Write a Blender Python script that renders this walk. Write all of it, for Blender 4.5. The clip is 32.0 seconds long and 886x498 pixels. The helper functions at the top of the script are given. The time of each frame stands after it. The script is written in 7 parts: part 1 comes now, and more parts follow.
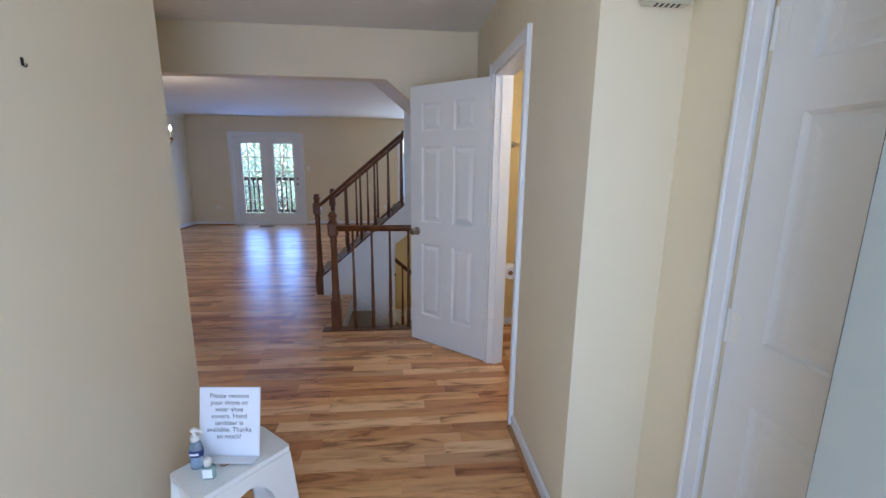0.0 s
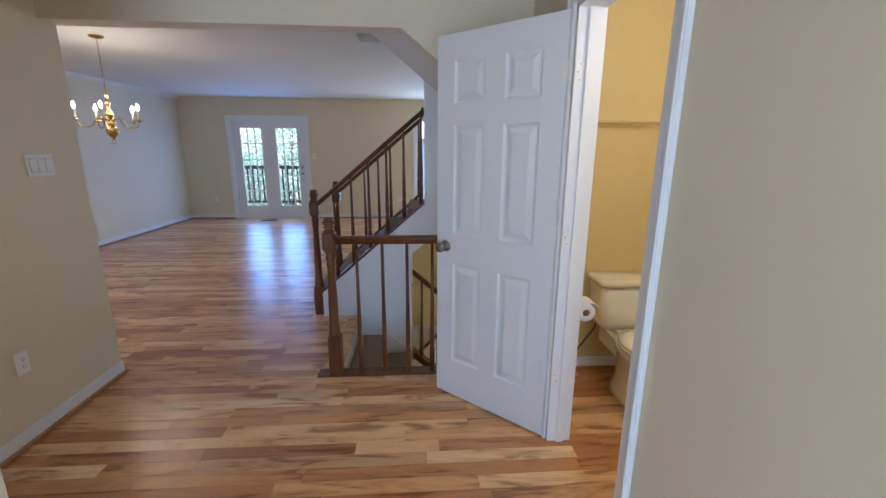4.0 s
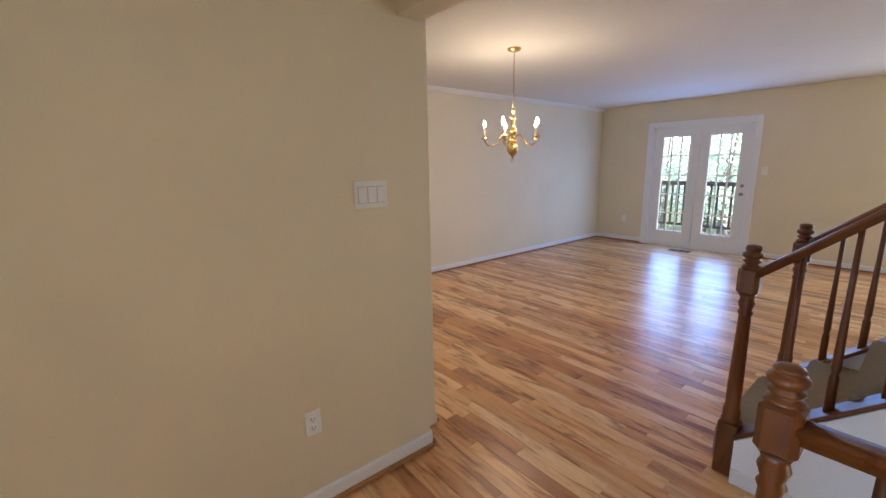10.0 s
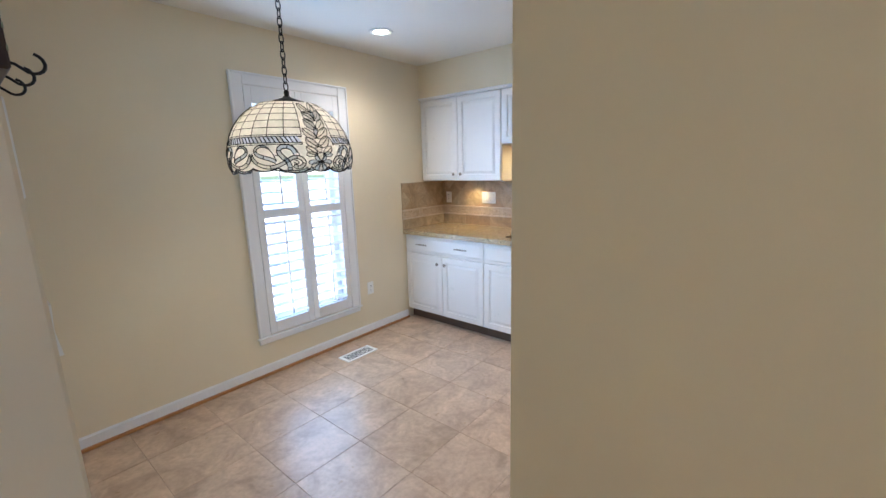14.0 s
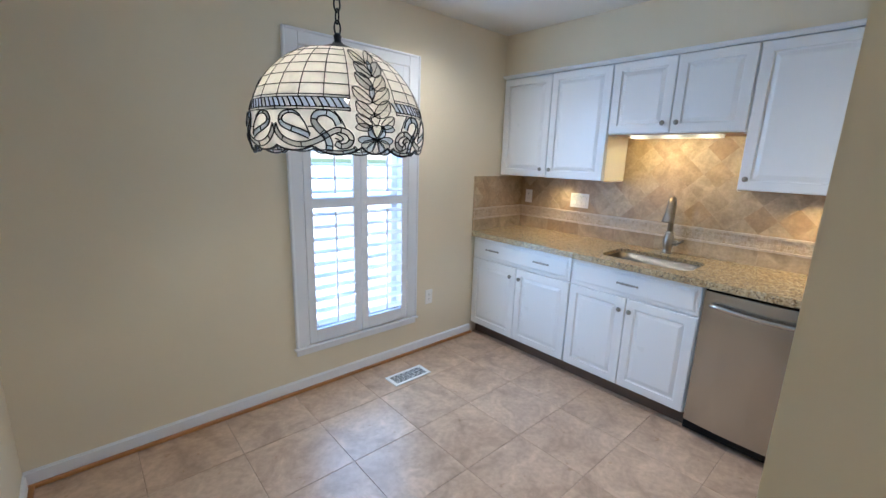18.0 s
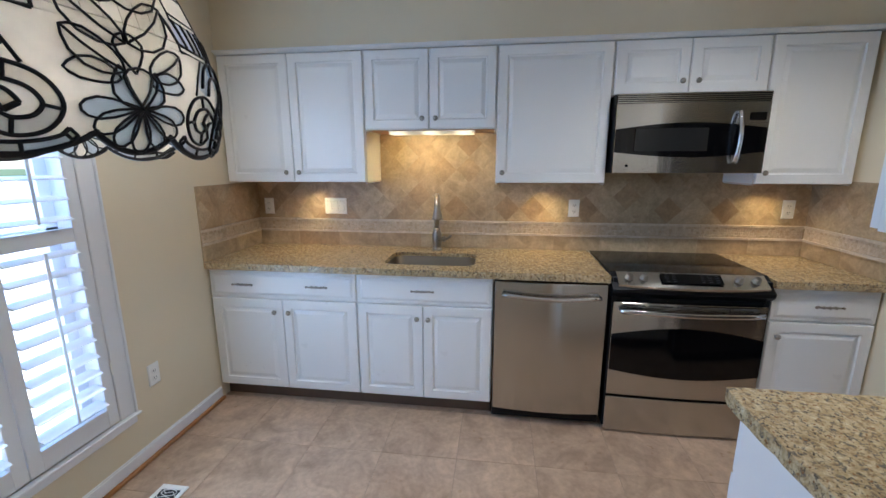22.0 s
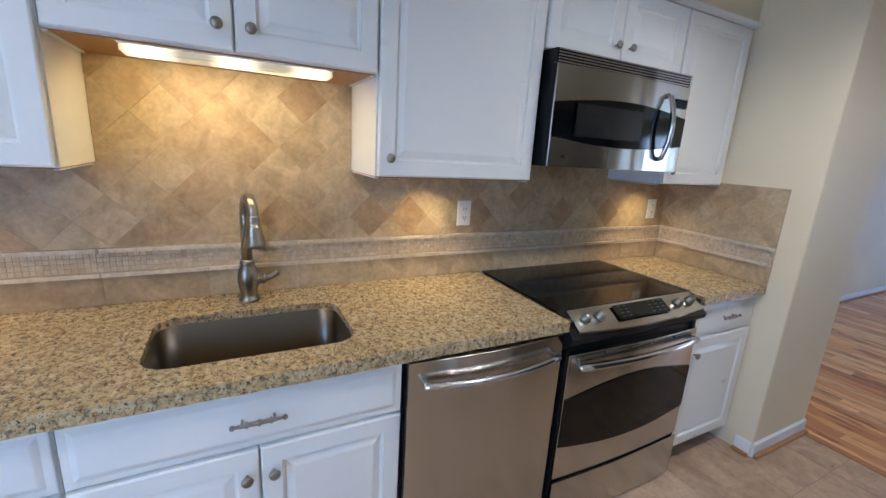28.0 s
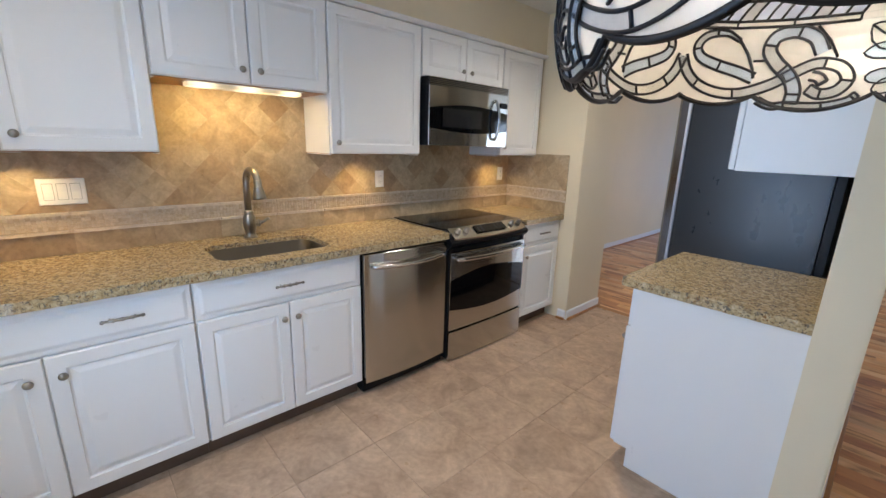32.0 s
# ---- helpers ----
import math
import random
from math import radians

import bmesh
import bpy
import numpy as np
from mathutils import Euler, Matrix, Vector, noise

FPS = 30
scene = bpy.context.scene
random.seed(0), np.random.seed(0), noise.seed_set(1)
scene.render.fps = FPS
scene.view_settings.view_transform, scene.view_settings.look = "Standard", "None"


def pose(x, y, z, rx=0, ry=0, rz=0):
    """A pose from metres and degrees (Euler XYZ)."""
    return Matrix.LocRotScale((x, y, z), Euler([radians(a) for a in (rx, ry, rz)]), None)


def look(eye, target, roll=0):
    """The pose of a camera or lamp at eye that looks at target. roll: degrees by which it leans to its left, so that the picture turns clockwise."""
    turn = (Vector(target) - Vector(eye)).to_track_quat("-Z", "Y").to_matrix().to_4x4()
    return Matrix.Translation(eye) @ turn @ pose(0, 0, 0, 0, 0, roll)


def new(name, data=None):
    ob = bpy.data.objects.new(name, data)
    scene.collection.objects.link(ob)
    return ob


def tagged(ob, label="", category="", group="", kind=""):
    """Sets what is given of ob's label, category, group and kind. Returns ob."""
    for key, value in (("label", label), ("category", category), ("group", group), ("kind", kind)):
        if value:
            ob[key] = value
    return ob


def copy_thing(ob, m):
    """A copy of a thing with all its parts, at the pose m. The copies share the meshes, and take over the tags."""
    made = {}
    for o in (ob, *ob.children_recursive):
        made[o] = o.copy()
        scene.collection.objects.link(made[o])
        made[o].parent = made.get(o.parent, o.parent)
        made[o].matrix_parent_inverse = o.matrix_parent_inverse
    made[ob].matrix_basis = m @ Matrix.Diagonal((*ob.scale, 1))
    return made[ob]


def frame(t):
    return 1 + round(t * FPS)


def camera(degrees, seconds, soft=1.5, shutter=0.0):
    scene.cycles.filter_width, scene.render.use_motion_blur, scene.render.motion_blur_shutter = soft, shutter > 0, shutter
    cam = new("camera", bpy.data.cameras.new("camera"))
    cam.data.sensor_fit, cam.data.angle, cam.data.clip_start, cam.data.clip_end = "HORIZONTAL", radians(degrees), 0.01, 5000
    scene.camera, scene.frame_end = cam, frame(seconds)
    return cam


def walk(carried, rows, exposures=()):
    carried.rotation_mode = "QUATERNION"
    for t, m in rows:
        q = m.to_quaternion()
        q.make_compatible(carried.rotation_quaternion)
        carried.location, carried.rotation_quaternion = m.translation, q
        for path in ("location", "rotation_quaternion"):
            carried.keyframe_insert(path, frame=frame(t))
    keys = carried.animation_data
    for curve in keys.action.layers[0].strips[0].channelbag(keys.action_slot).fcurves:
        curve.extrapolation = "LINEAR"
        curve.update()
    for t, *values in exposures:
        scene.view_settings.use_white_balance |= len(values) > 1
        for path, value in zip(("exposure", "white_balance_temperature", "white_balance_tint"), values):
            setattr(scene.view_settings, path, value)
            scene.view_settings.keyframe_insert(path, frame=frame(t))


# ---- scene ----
cam = camera(94.3, 32.0, soft=1.5)
PATH = [
    (0, (-0.462, -0.858, 1.463), (-0.268, 1.091, 1.058), 0.6),
    (0.5, (-0.476, -0.834, 1.471), (-0.242, 1.115, 1.085), 0.2),
    (1, (-0.474, -0.763, 1.464), (-0.253, 1.19, 1.093), 0.7),
    (1.5, (-0.469, -0.66, 1.469), (-0.307, 1.292, 1.064), 0.6),
    (2, (-0.483, -0.529, 1.453), (-0.325, 1.416, 1.015), 0.8),
    (2.5, (-0.513, -0.344, 1.457), (-0.339, 1.592, 0.988), -0.4),
    (3, (-0.534, -0.155, 1.444), (-0.374, 1.779, 0.961), -0.2),
    (3.5, (-0.515, 0.017, 1.463), (-0.389, 1.958, 0.997), 0.4),
    (5.5, (-0.547, 0.5, 1.465), (-0.388, 2.437, 0.992), 0.3),
    (6, (-0.581, 0.705, 1.473), (-0.419, 2.644, 1.007), 0.3),
    (6.5, (-0.626, 0.875, 1.469), (-0.517, 2.816, 1.0), -0.5),
    (7, (-0.62, 1.033, 1.477), (-0.717, 2.979, 1.025), -0.4),
    (7.5, (-0.629, 1.144, 1.484), (-0.973, 3.068, 1.055), -0.6),
    (8, (-0.698, 1.242, 1.489), (-1.254, 3.117, 1.073), -1.5),
    (8.5, (-0.798, 1.334, 1.488), (-1.585, 3.128, 1.083), -1.8),
    (9, (-0.844, 1.409, 1.485), (-1.879, 3.073, 1.089), -1.7),
    (9.5, (-0.846, 1.512, 1.496), (-2.137, 2.988, 1.1), -1.4),
    (10, (-0.894, 1.575, 1.499), (-2.41, 2.816, 1.095), -1.0),
    (10.5, (-1.021, 1.602, 1.486), (-2.728, 2.568, 1.095), -1.4),
    (11, (-1.137, 1.59, 1.494), (-2.995, 2.226, 1.115), -1.6),
    (11.5, (-1.242, 1.629, 1.498), (-3.187, 1.914, 1.124), -1.1),
    (12, (-1.328, 1.735, 1.488), (-3.293, 1.627, 1.135), -0.8),
    (12.5, (-1.382, 1.763, 1.511), (-3.291, 1.31, 1.126), -1.0),
    (13, (-1.42, 1.684, 1.525), (-3.229, 0.928, 1.131), -0.9),
    (13.5, (-1.476, 1.57, 1.535), (-3.145, 0.542, 1.138), -1.4),
    (14, (-1.521, 1.504, 1.518), (-3.022, 0.241, 1.126), -1.6),
    (14.5, (-1.624, 1.448, 1.518), (-2.95, 0.006, 1.121), -1.1),
    (16.5, (-1.765, 1.18, 1.535), (-2.974, -0.347, 1.075), 0.9),
    (17, (-1.751, 1.129, 1.515), (-3.028, -0.339, 1.051), 1.0),
    (17.5, (-1.809, 1.067, 1.509), (-3.09, -0.403, 1.065), 1.3),
    (18, (-1.907, 0.992, 1.511), (-3.208, -0.465, 1.078), 1.8),
    (18.5, (-1.983, 0.888, 1.503), (-3.375, -0.483, 1.077), 1.9),
    (19, (-2.032, 0.747, 1.505), (-3.56, -0.478, 1.098), 0.7),
    (19.5, (-2.068, 0.67, 1.497), (-3.696, -0.421, 1.094), 0.2),
    (20, (-2.118, 0.601, 1.488), (-3.842, -0.335, 1.098), 0.4),
    (20.5, (-2.19, 0.533, 1.499), (-3.999, -0.224, 1.106), 0.4),
    (21, (-2.197, 0.484, 1.509), (-4.072, -0.09, 1.117), 0.3),
    (21.5, (-2.167, 0.399, 1.5), (-4.089, 0.008, 1.11), 0.1),
    (22, (-2.157, 0.36, 1.504), (-4.098, 0.1, 1.094), -0.1),
    (22.5, (-2.181, 0.339, 1.5), (-4.126, 0.153, 1.076), 0.2),
    (23, (-2.231, 0.307, 1.498), (-4.181, 0.177, 1.07), 0.5),
    (23.5, (-2.329, 0.297, 1.494), (-4.279, 0.233, 1.056), 0.8),
    (24, (-2.457, 0.242, 1.487), (-4.407, 0.274, 1.045), 1.2),
    (24.5, (-2.579, 0.17, 1.494), (-4.519, 0.325, 1.032), 1.6),
    (25, (-2.678, 0.178, 1.48), (-4.603, 0.452, 1.012), 2.1),
    (25.5, (-2.806, 0.202, 1.466), (-4.709, 0.604, 0.997), 2.9),
    (27.5, (-3.296, 0.002, 1.475), (-5.098, 0.717, 0.983), 3.6),
    (28, (-3.358, -0.085, 1.482), (-5.082, 0.815, 1.016), 3.5),
    (28.5, (-3.36, -0.24, 1.488), (-4.913, 0.932, 1.025), 2.1),
    (29, (-3.287, -0.333, 1.48), (-4.688, 1.018, 1.02), 1.6),
    (29.5, (-3.155, -0.404, 1.473), (-4.492, 1.007, 1.002), 1.8),
    (30, (-3.059, -0.529, 1.468), (-4.402, 0.874, 0.992), 2.1),
    (30.5, (-2.965, -0.667, 1.468), (-4.321, 0.723, 0.987), 1.9),
    (31, (-2.85, -0.732, 1.457), (-4.231, 0.631, 0.974), 2.0),
    (31.5, (-2.662, -0.734, 1.447), (-4.08, 0.591, 0.964), 2.0),
    (32, (-2.512, -0.767, 1.45), (-3.945, 0.54, 0.96), 1.7),
]
EXPOSURES = [(0.0, 1.86, 5600, 18), (2.0, 1.86, 5720, 19), (3.0, 1.97, 5450, 16), (6.0, 2.06, 6050, 14), (7.0, 2.12, 6480, 17), (9.0, 2.42, 6380, 19), (12.0, 2.38, 6250, 19), (13.0, 2.14, 5900, 14), (14.0, 2.38, 5800, 12), (17.0, 2.17, 5450, 10), (18.0, 2.2, 5430, 10), (19.0, 1.98, 5350, 9), (20.0, 1.93, 5400, 10), (22.0, 1.92, 5600, 11), (25.0, 2.18, 5500, 12), (28.0, 2.08, 5450, 12), (30.0, 2.16, 5150, 9), (31.0, 2.16, 5900, 11), (32.0, 2.12, 6250, 13)]
walk(cam, [(t, look(eye, target, roll)) for t, eye, target, roll in PATH], EXPOSURES)

# ---- daylight ----
sky = bpy.data.worlds.new("sky")
scene.world = sky
sky.use_nodes = True
sky_nodes = sky.node_tree.nodes
sky_tex = sky_nodes.new("ShaderNodeTexSky")
sky_tex.sky_type = "NISHITA"
sky_tex.sun_disc = False
sky_tex.sun_elevation, sky_tex.sun_rotation = radians(48), radians(88)
sky.node_tree.links.new(sky_tex.outputs["Color"], sky_nodes["Background"].inputs["Color"])
sky_nodes["Background"].inputs["Strength"].default_value = 0.15

INDOORS = 0.2   # all the lamps in the house against the daylight


def lamp(name, kind, where, power, colour, size=0.1, size_y=None, target=None):
    data = bpy.data.lights.new(name, kind)
    data.energy, data.color = power if kind == "SUN" else power * INDOORS, colour
    if kind == "AREA":
        data.size = size
        if size_y:
            data.shape, data.size_y = "RECTANGLE", size_y
    elif kind in ("POINT", "SPOT"):
        data.shadow_soft_size = size
    else:
        data.angle = size
    ob = new(name, data)
    ob.matrix_basis = look(where, target) if target else pose(*where)
    return ob


sun = lamp("sun", "SUN", (0, 0, 20), 5.0, (1.0, 0.95, 0.86), size=radians(0.5))
# high in the east, along the front of the house
sun.matrix_basis = pose(0, 0, 20, 42, 0, 92)
lamp("front_doorway_daylight", "AREA", (-0.55, -1.50, 1.15), 29, (0.52, 0.74, 1.0), 0.88, 1.6, (-0.55, 0.5, 1.42))
lamp("kitchen_window_daylight", "AREA", (-3.295, -1.352, 1.23), 20, (0.47, 0.71, 1.0), 0.7, 1.55, (-3.295, 0, 1.18))
# second lamp at this window, added to tint the louvres blue
lamp("kitchen_window_sky", "AREA", (-3.295, -1.585, 1.25), 10, (0.10, 0.38, 1.0), 0.72, 1.7, (-3.295, 0, 0.75))
for x in (-3.955, -3.205):
    lamp("french_door_daylight", "AREA", (x, 9.262, 1.08), 16, (0.16, 0.40, 1.0), 0.46, 1.62, (x, 5, 1.05))
lamp("living_window_daylight", "AREA", (0.28, 9.262, 1.22), 68, (0.58, 0.77, 1.0), 1.4, 1.75, (0.28, 5, 1.1))

# ---- materials ----
def srgb(r, g, b):
    return tuple((c / 255 / 12.92 if c <= 10 else ((c / 255 + 0.055) / 1.055) ** 2.4) for c in (r, g, b)) + (1.0,)


class Nodes:
    """A small builder for one node material."""

    def __init__(self, name):
        self.m = bpy.data.materials.new(name)
        self.m.use_nodes = True
        self.n, self.l = self.m.node_tree.nodes, self.m.node_tree.links
        self.bsdf = self.n["Principled BSDF"]

    def add(self, kind, **values):
        node = self.n.new("ShaderNode" + kind)
        for key, value in values.items():
            node.inputs[key.replace("_", " ")].default_value = value
        return node

    def link(self, a, b):
        self.l.new(a, b)

    def where(self, scale=(1, 1, 1), rot=(0, 0, 0), space="Object"):
        mapping = self.n.new("ShaderNodeMapping")
        mapping.inputs["Scale"].default_value, mapping.inputs["Rotation"].default_value = scale, rot
        self.link(self.add("TexCoord").outputs[space], mapping.inputs["Vector"])
        return mapping.outputs["Vector"]

    def noise(self, vec, scale, detail=3.0, rough=0.55, twist=0.0):
        node = self.add("TexNoise", Scale=scale, Detail=detail, Roughness=rough, Distortion=twist)
        self.link(vec, node.inputs["Vector"])
        return node.outputs["Fac"]

    def ramp(self, fac, *stops):
        node = self.n.new("ShaderNodeValToRGB")
        els = node.color_ramp.elements
        while len(els) < len(stops):
            els.new(0.5)
        for el, (at, colour) in zip(els, stops):
            el.position, el.color = at, colour
        self.link(fac, node.inputs["Fac"])
        return node.outputs["Color"]

    def mix(self, fac, a, b, kind="MIX"):
        node = self.n.new("ShaderNodeMix")
        node.data_type, node.blend_type = "RGBA", kind
        for value, key in ((fac, 0), (a, 6), (b, 7)):
            if isinstance(value, (int, float, tuple)):
                node.inputs[key].default_value = value
            else:
                self.link(value, node.inputs[key])
        return node.outputs[2]

    def map(self, fac, lo, hi):
        node = self.add("MapRange", To_Min=lo, To_Max=hi)
        self.link(fac, node.inputs["Value"])
        return node.outputs["Result"]

    def bump(self, height, strength=0.2, distance=0.002):
        node = self.add("Bump", Strength=strength, Distance=distance)
        self.link(height, node.inputs["Height"])
        self.link(node.outputs["Normal"], self.bsdf.inputs["Normal"])

    def set(self, **values):
        for key, value in values.items():
            socket = self.bsdf.inputs[key.replace("_", " ")]
            if isinstance(value, (int, float, tuple)):
                socket.default_value = value
            else:
                self.link(value, socket)
        return self


def painted(name, colour, rough=0.6, spread=0.06, relief=0.12, grain=220.0, large=1.3):
    """Paint: a faint large unevenness, a fine roller texture and a varying sheen."""
    k = Nodes(name)
    v = k.where()
    a, b = k.noise(v, large, 4), k.noise(v, grain, 2)
    dark = tuple(c * (1 - spread) for c in colour[:3]) + (1.0,)
    k.set(Base_Color=k.ramp(a, (0.3, dark), (0.7, colour)), Roughness=k.map(k.noise(v, 9.0), rough - 0.06, rough + 0.06))
    k.bump(b, relief, 0.0008)
    return k.m


def metal(name, colour, rough=0.25, stretch=(1, 1, 1), relief=0.05):
    k = Nodes(name)
    v = k.where(stretch)
    a = k.noise(v, 60.0, 3)
    k.set(Base_Color=colour, Metallic=1.0, Roughness=k.map(a, rough - 0.07, rough + 0.07))
    k.bump(a, relief, 0.0005)
    return k.m


def plain(name, colour, rough=0.5, spread=0.05, coat=0.0, metallic=0.0):
    k = Nodes(name)
    v = k.where()
    a = k.noise(v, 14.0, 4)
    k.set(Base_Color=k.ramp(a, (0.3, tuple(c * (1 - spread) for c in colour[:3]) + (1.0,)), (0.7, colour)),
          Roughness=k.map(k.noise(v, 40.0), rough - 0.05, rough + 0.05), Coat_Weight=coat, Metallic=metallic)
    return k.m


def glowing(name, colour, strength, base=(0.9, 0.9, 0.9, 1)):
    k = Nodes(name)
    k.set(Base_Color=base, Emission_Color=colour, Emission_Strength=strength, Roughness=0.4)
    return k.m


CREAM = painted("cream_wall_paint", srgb(231, 217, 187))
YELLOW = painted("yellow_wall_paint", srgb(230, 208, 148))
CEILING = painted("ceiling_paint", srgb(229, 225, 215), 0.8, 0.03, 0.25, 160.0)
TRIM = painted("white_trim_paint", srgb(236, 236, 236), 0.35, 0.03, 0.04)
CABINET = painted("white_cabinet_lacquer", srgb(238, 237, 234), 0.3, 0.02, 0.02)
NICKEL = metal("brushed_nickel", srgb(158, 152, 142), 0.30)
CHROME = metal("polished_chrome", srgb(205, 205, 205), 0.12)
BRASS = metal("polished_brass", srgb(216, 184, 118), 0.14)
STEEL = metal("brushed_stainless_steel", srgb(190, 187, 180), 0.19, (90, 90, 3), 0.06)
STEEL_H = metal("stainless_steel_bowed", srgb(192, 189, 182), 0.19, (90, 3, 90), 0.06)
for steel in (STEEL, STEEL_H):
    # brushed across: highlights stretch upright, and the sheet waves slightly
    nodes = steel.node_tree
    place = nodes.nodes.new("ShaderNodeTexCoord")
    long = nodes.nodes.new("ShaderNodeMapping")
    long.inputs["Scale"].default_value = (5, 5, 0.3)
    wave = nodes.nodes.new("ShaderNodeTexNoise")
    wave.inputs["Scale"].default_value, wave.inputs["Detail"].default_value = 1.0, 1.5
    bend = nodes.nodes.new("ShaderNodeBump")
    bend.inputs["Strength"].default_value, bend.inputs["Distance"].default_value = 0.4, 0.02
    nodes.links.new(place.outputs["Object"], long.inputs["Vector"])
    nodes.links.new(long.outputs["Vector"], wave.inputs["Vector"])
    nodes.links.new(wave.outputs["Fac"], bend.inputs["Height"])
    fine = [n for n in nodes.nodes if n.bl_idname == "ShaderNodeBump" and n != bend][0]
    nodes.links.new(bend.outputs["Normal"], fine.inputs["Normal"])
    tan = nodes.nodes.new("ShaderNodeTangent")
    tan.direction_type, tan.axis = "RADIAL", "Z"
    nodes.links.new(tan.outputs["Tangent"], nodes.nodes["Principled BSDF"].inputs["Tangent"])
    nodes.nodes["Principled BSDF"].inputs["Anisotropic"].default_value = 0.75
    nodes.nodes["Principled BSDF"].inputs["Anisotropic Rotation"].default_value = 0.25
SINK_STEEL = metal("satin_sink_steel", srgb(112, 105, 95), 0.30, (40, 4, 40), 0.06)
BLACK_GLASS = plain("black_glass", (0.003, 0.003, 0.0035, 1), 0.07, 0.0, 0.0)
BLACK = plain("black_plastic", (0.008, 0.008, 0.009, 1), 0.36)
for dull, level in ((BLACK_GLASS, 0.30), (BLACK, 0.2)):
    dull.node_tree.nodes["Principled BSDF"].inputs["Specular IOR Level"].default_value = level
IRON = plain("dark_iron", (0.02, 0.018, 0.016, 1), 0.45, 0.1, 0.0, 0.6)
PLASTIC = plain("white_plastic", srgb(240, 238, 232), 0.35, 0.02)
GAP_SHADE_GREY = plain("grey_gap_shade", srgb(150, 148, 142), 0.6)
PLATE_DARK = plain("dark_slot", (0.03, 0.03, 0.03, 1), 0.5)
PORCELAIN = plain("white_porcelain", srgb(240, 234, 216), 0.1, 0.02, 0.6)
FRIDGE_GREY = Nodes("grey_enamel")
FRIDGE_GREY = FRIDGE_GREY.set(Base_Color=srgb(29, 32, 38), Roughness=FRIDGE_GREY.map(FRIDGE_GREY.noise(FRIDGE_GREY.where((1, 1, 0.5)), 7.0, 5, 0.65), 0.22, 0.36)).m
PAPER = plain("white_paper", srgb(240, 242, 248), 0.8, 0.02)
INK = plain("grey_ink", srgb(85, 88, 100), 0.8)
GROUT = painted("sand_grout", srgb(190, 168, 134), 0.85, 0.10, 0.3, 300.0)
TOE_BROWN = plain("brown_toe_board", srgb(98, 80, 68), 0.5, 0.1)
FLOOR_GROUT = painted("floor_grout", srgb(172, 148, 124), 0.85, 0.10, 0.3, 300.0)
WARM_WOOD = plain("shoe_moulding_oak", srgb(176, 122, 70), 0.4, 0.15)


def granite():
    k = Nodes("speckled_granite")
    v = k.where()
    base = k.ramp(k.noise(v, 60.0, 6, 0.66, 0.4), (0.30, srgb(122, 100, 70)), (0.46, srgb(178, 155, 114)), (0.60, srgb(201, 181, 143)), (0.74, srgb(217, 203, 172)))
    grey = k.ramp(k.noise(v, 74.0, 4, 0.6, 0.8), (0.55, (0, 0, 0, 1)), (0.62, (1, 1, 1, 1)))
    c = k.mix(grey, base, srgb(112, 104, 90))
    rust = k.ramp(k.noise(v, 96.0, 3, 0.5), (0.62, (0, 0, 0, 1)), (0.68, (1, 1, 1, 1)))
    c = k.mix(rust, c, srgb(132, 92, 52))
    fleck = k.where((1.0, 1.35, 1.0), (0, 0, 0.5))
    dark = k.ramp(k.noise(fleck, 112.0, 4, 0.6, 0.6), (0.600, (0, 0, 0, 1)), (0.635, (1, 1, 1, 1)))
    c = k.mix(dark, c, srgb(62, 52, 41))
    k.set(Base_Color=c, Roughness=k.map(k.noise(v, 30.0), 0.16, 0.30), Coat_Weight=0.12)
    k.bump(k.noise(v, 130.0), 0.03, 0.001)
    return k.m


def stone_tile(name, tones, rough, spread_scale, relief=0.15, low=0.74):
    """Cut stone: each piece of its own tone, clouded and pitted."""
    k = Nodes(name)
    own = k.add("ObjectInfo").outputs["Random"]
    isle = k.add("NewGeometry").outputs["Random Per Island"]
    add = k.n.new("ShaderNodeMath")
    add.operation = "ADD"
    k.link(own, add.inputs[0])
    k.link(isle, add.inputs[1])
    fr = k.n.new("ShaderNodeMath")
    fr.operation = "FRACT"
    k.link(add.outputs[0], fr.inputs[0])
    shift = k.n.new("ShaderNodeVectorMath")
    shift.operation = "MULTIPLY_ADD"
    comb = k.n.new("ShaderNodeCombineXYZ")
    for key in ("X", "Y", "Z"):
        k.link(fr.outputs[0], comb.inputs[key])
    k.link(comb.outputs[0], shift.inputs[0])
    shift.inputs[1].default_value = (37, 53, 71)
    k.link(k.where(), shift.inputs[2])
    v = shift.outputs[0]
    step = 1.0 / (len(tones) - 1)
    tone = k.ramp(fr.outputs[0], *[(i * step, c) for i, c in enumerate(tones)])
    cloud = k.ramp(k.noise(v, spread_scale, 6, 0.62, 0.9), (0.30, (low, low * 0.97, low * 0.94, 1)), (0.70, (1.1, 1.1, 1.1, 1)))
    fine = k.ramp(k.noise(v, spread_scale * 7, 4), (0.35, (0.86, 0.85, 0.84, 1)), (0.6, (1, 1, 1, 1)))
    c = k.mix(1.0, k.mix(1.0, tone, cloud, "MULTIPLY"), fine, "MULTIPLY")
    k.set(Base_Color=c, Roughness=k.map(k.noise(v, 20.0), rough - 0.08, rough + 0.10))
    k.bump(k.noise(v, 60.0, 4), relief, 0.0015)
    return k.m


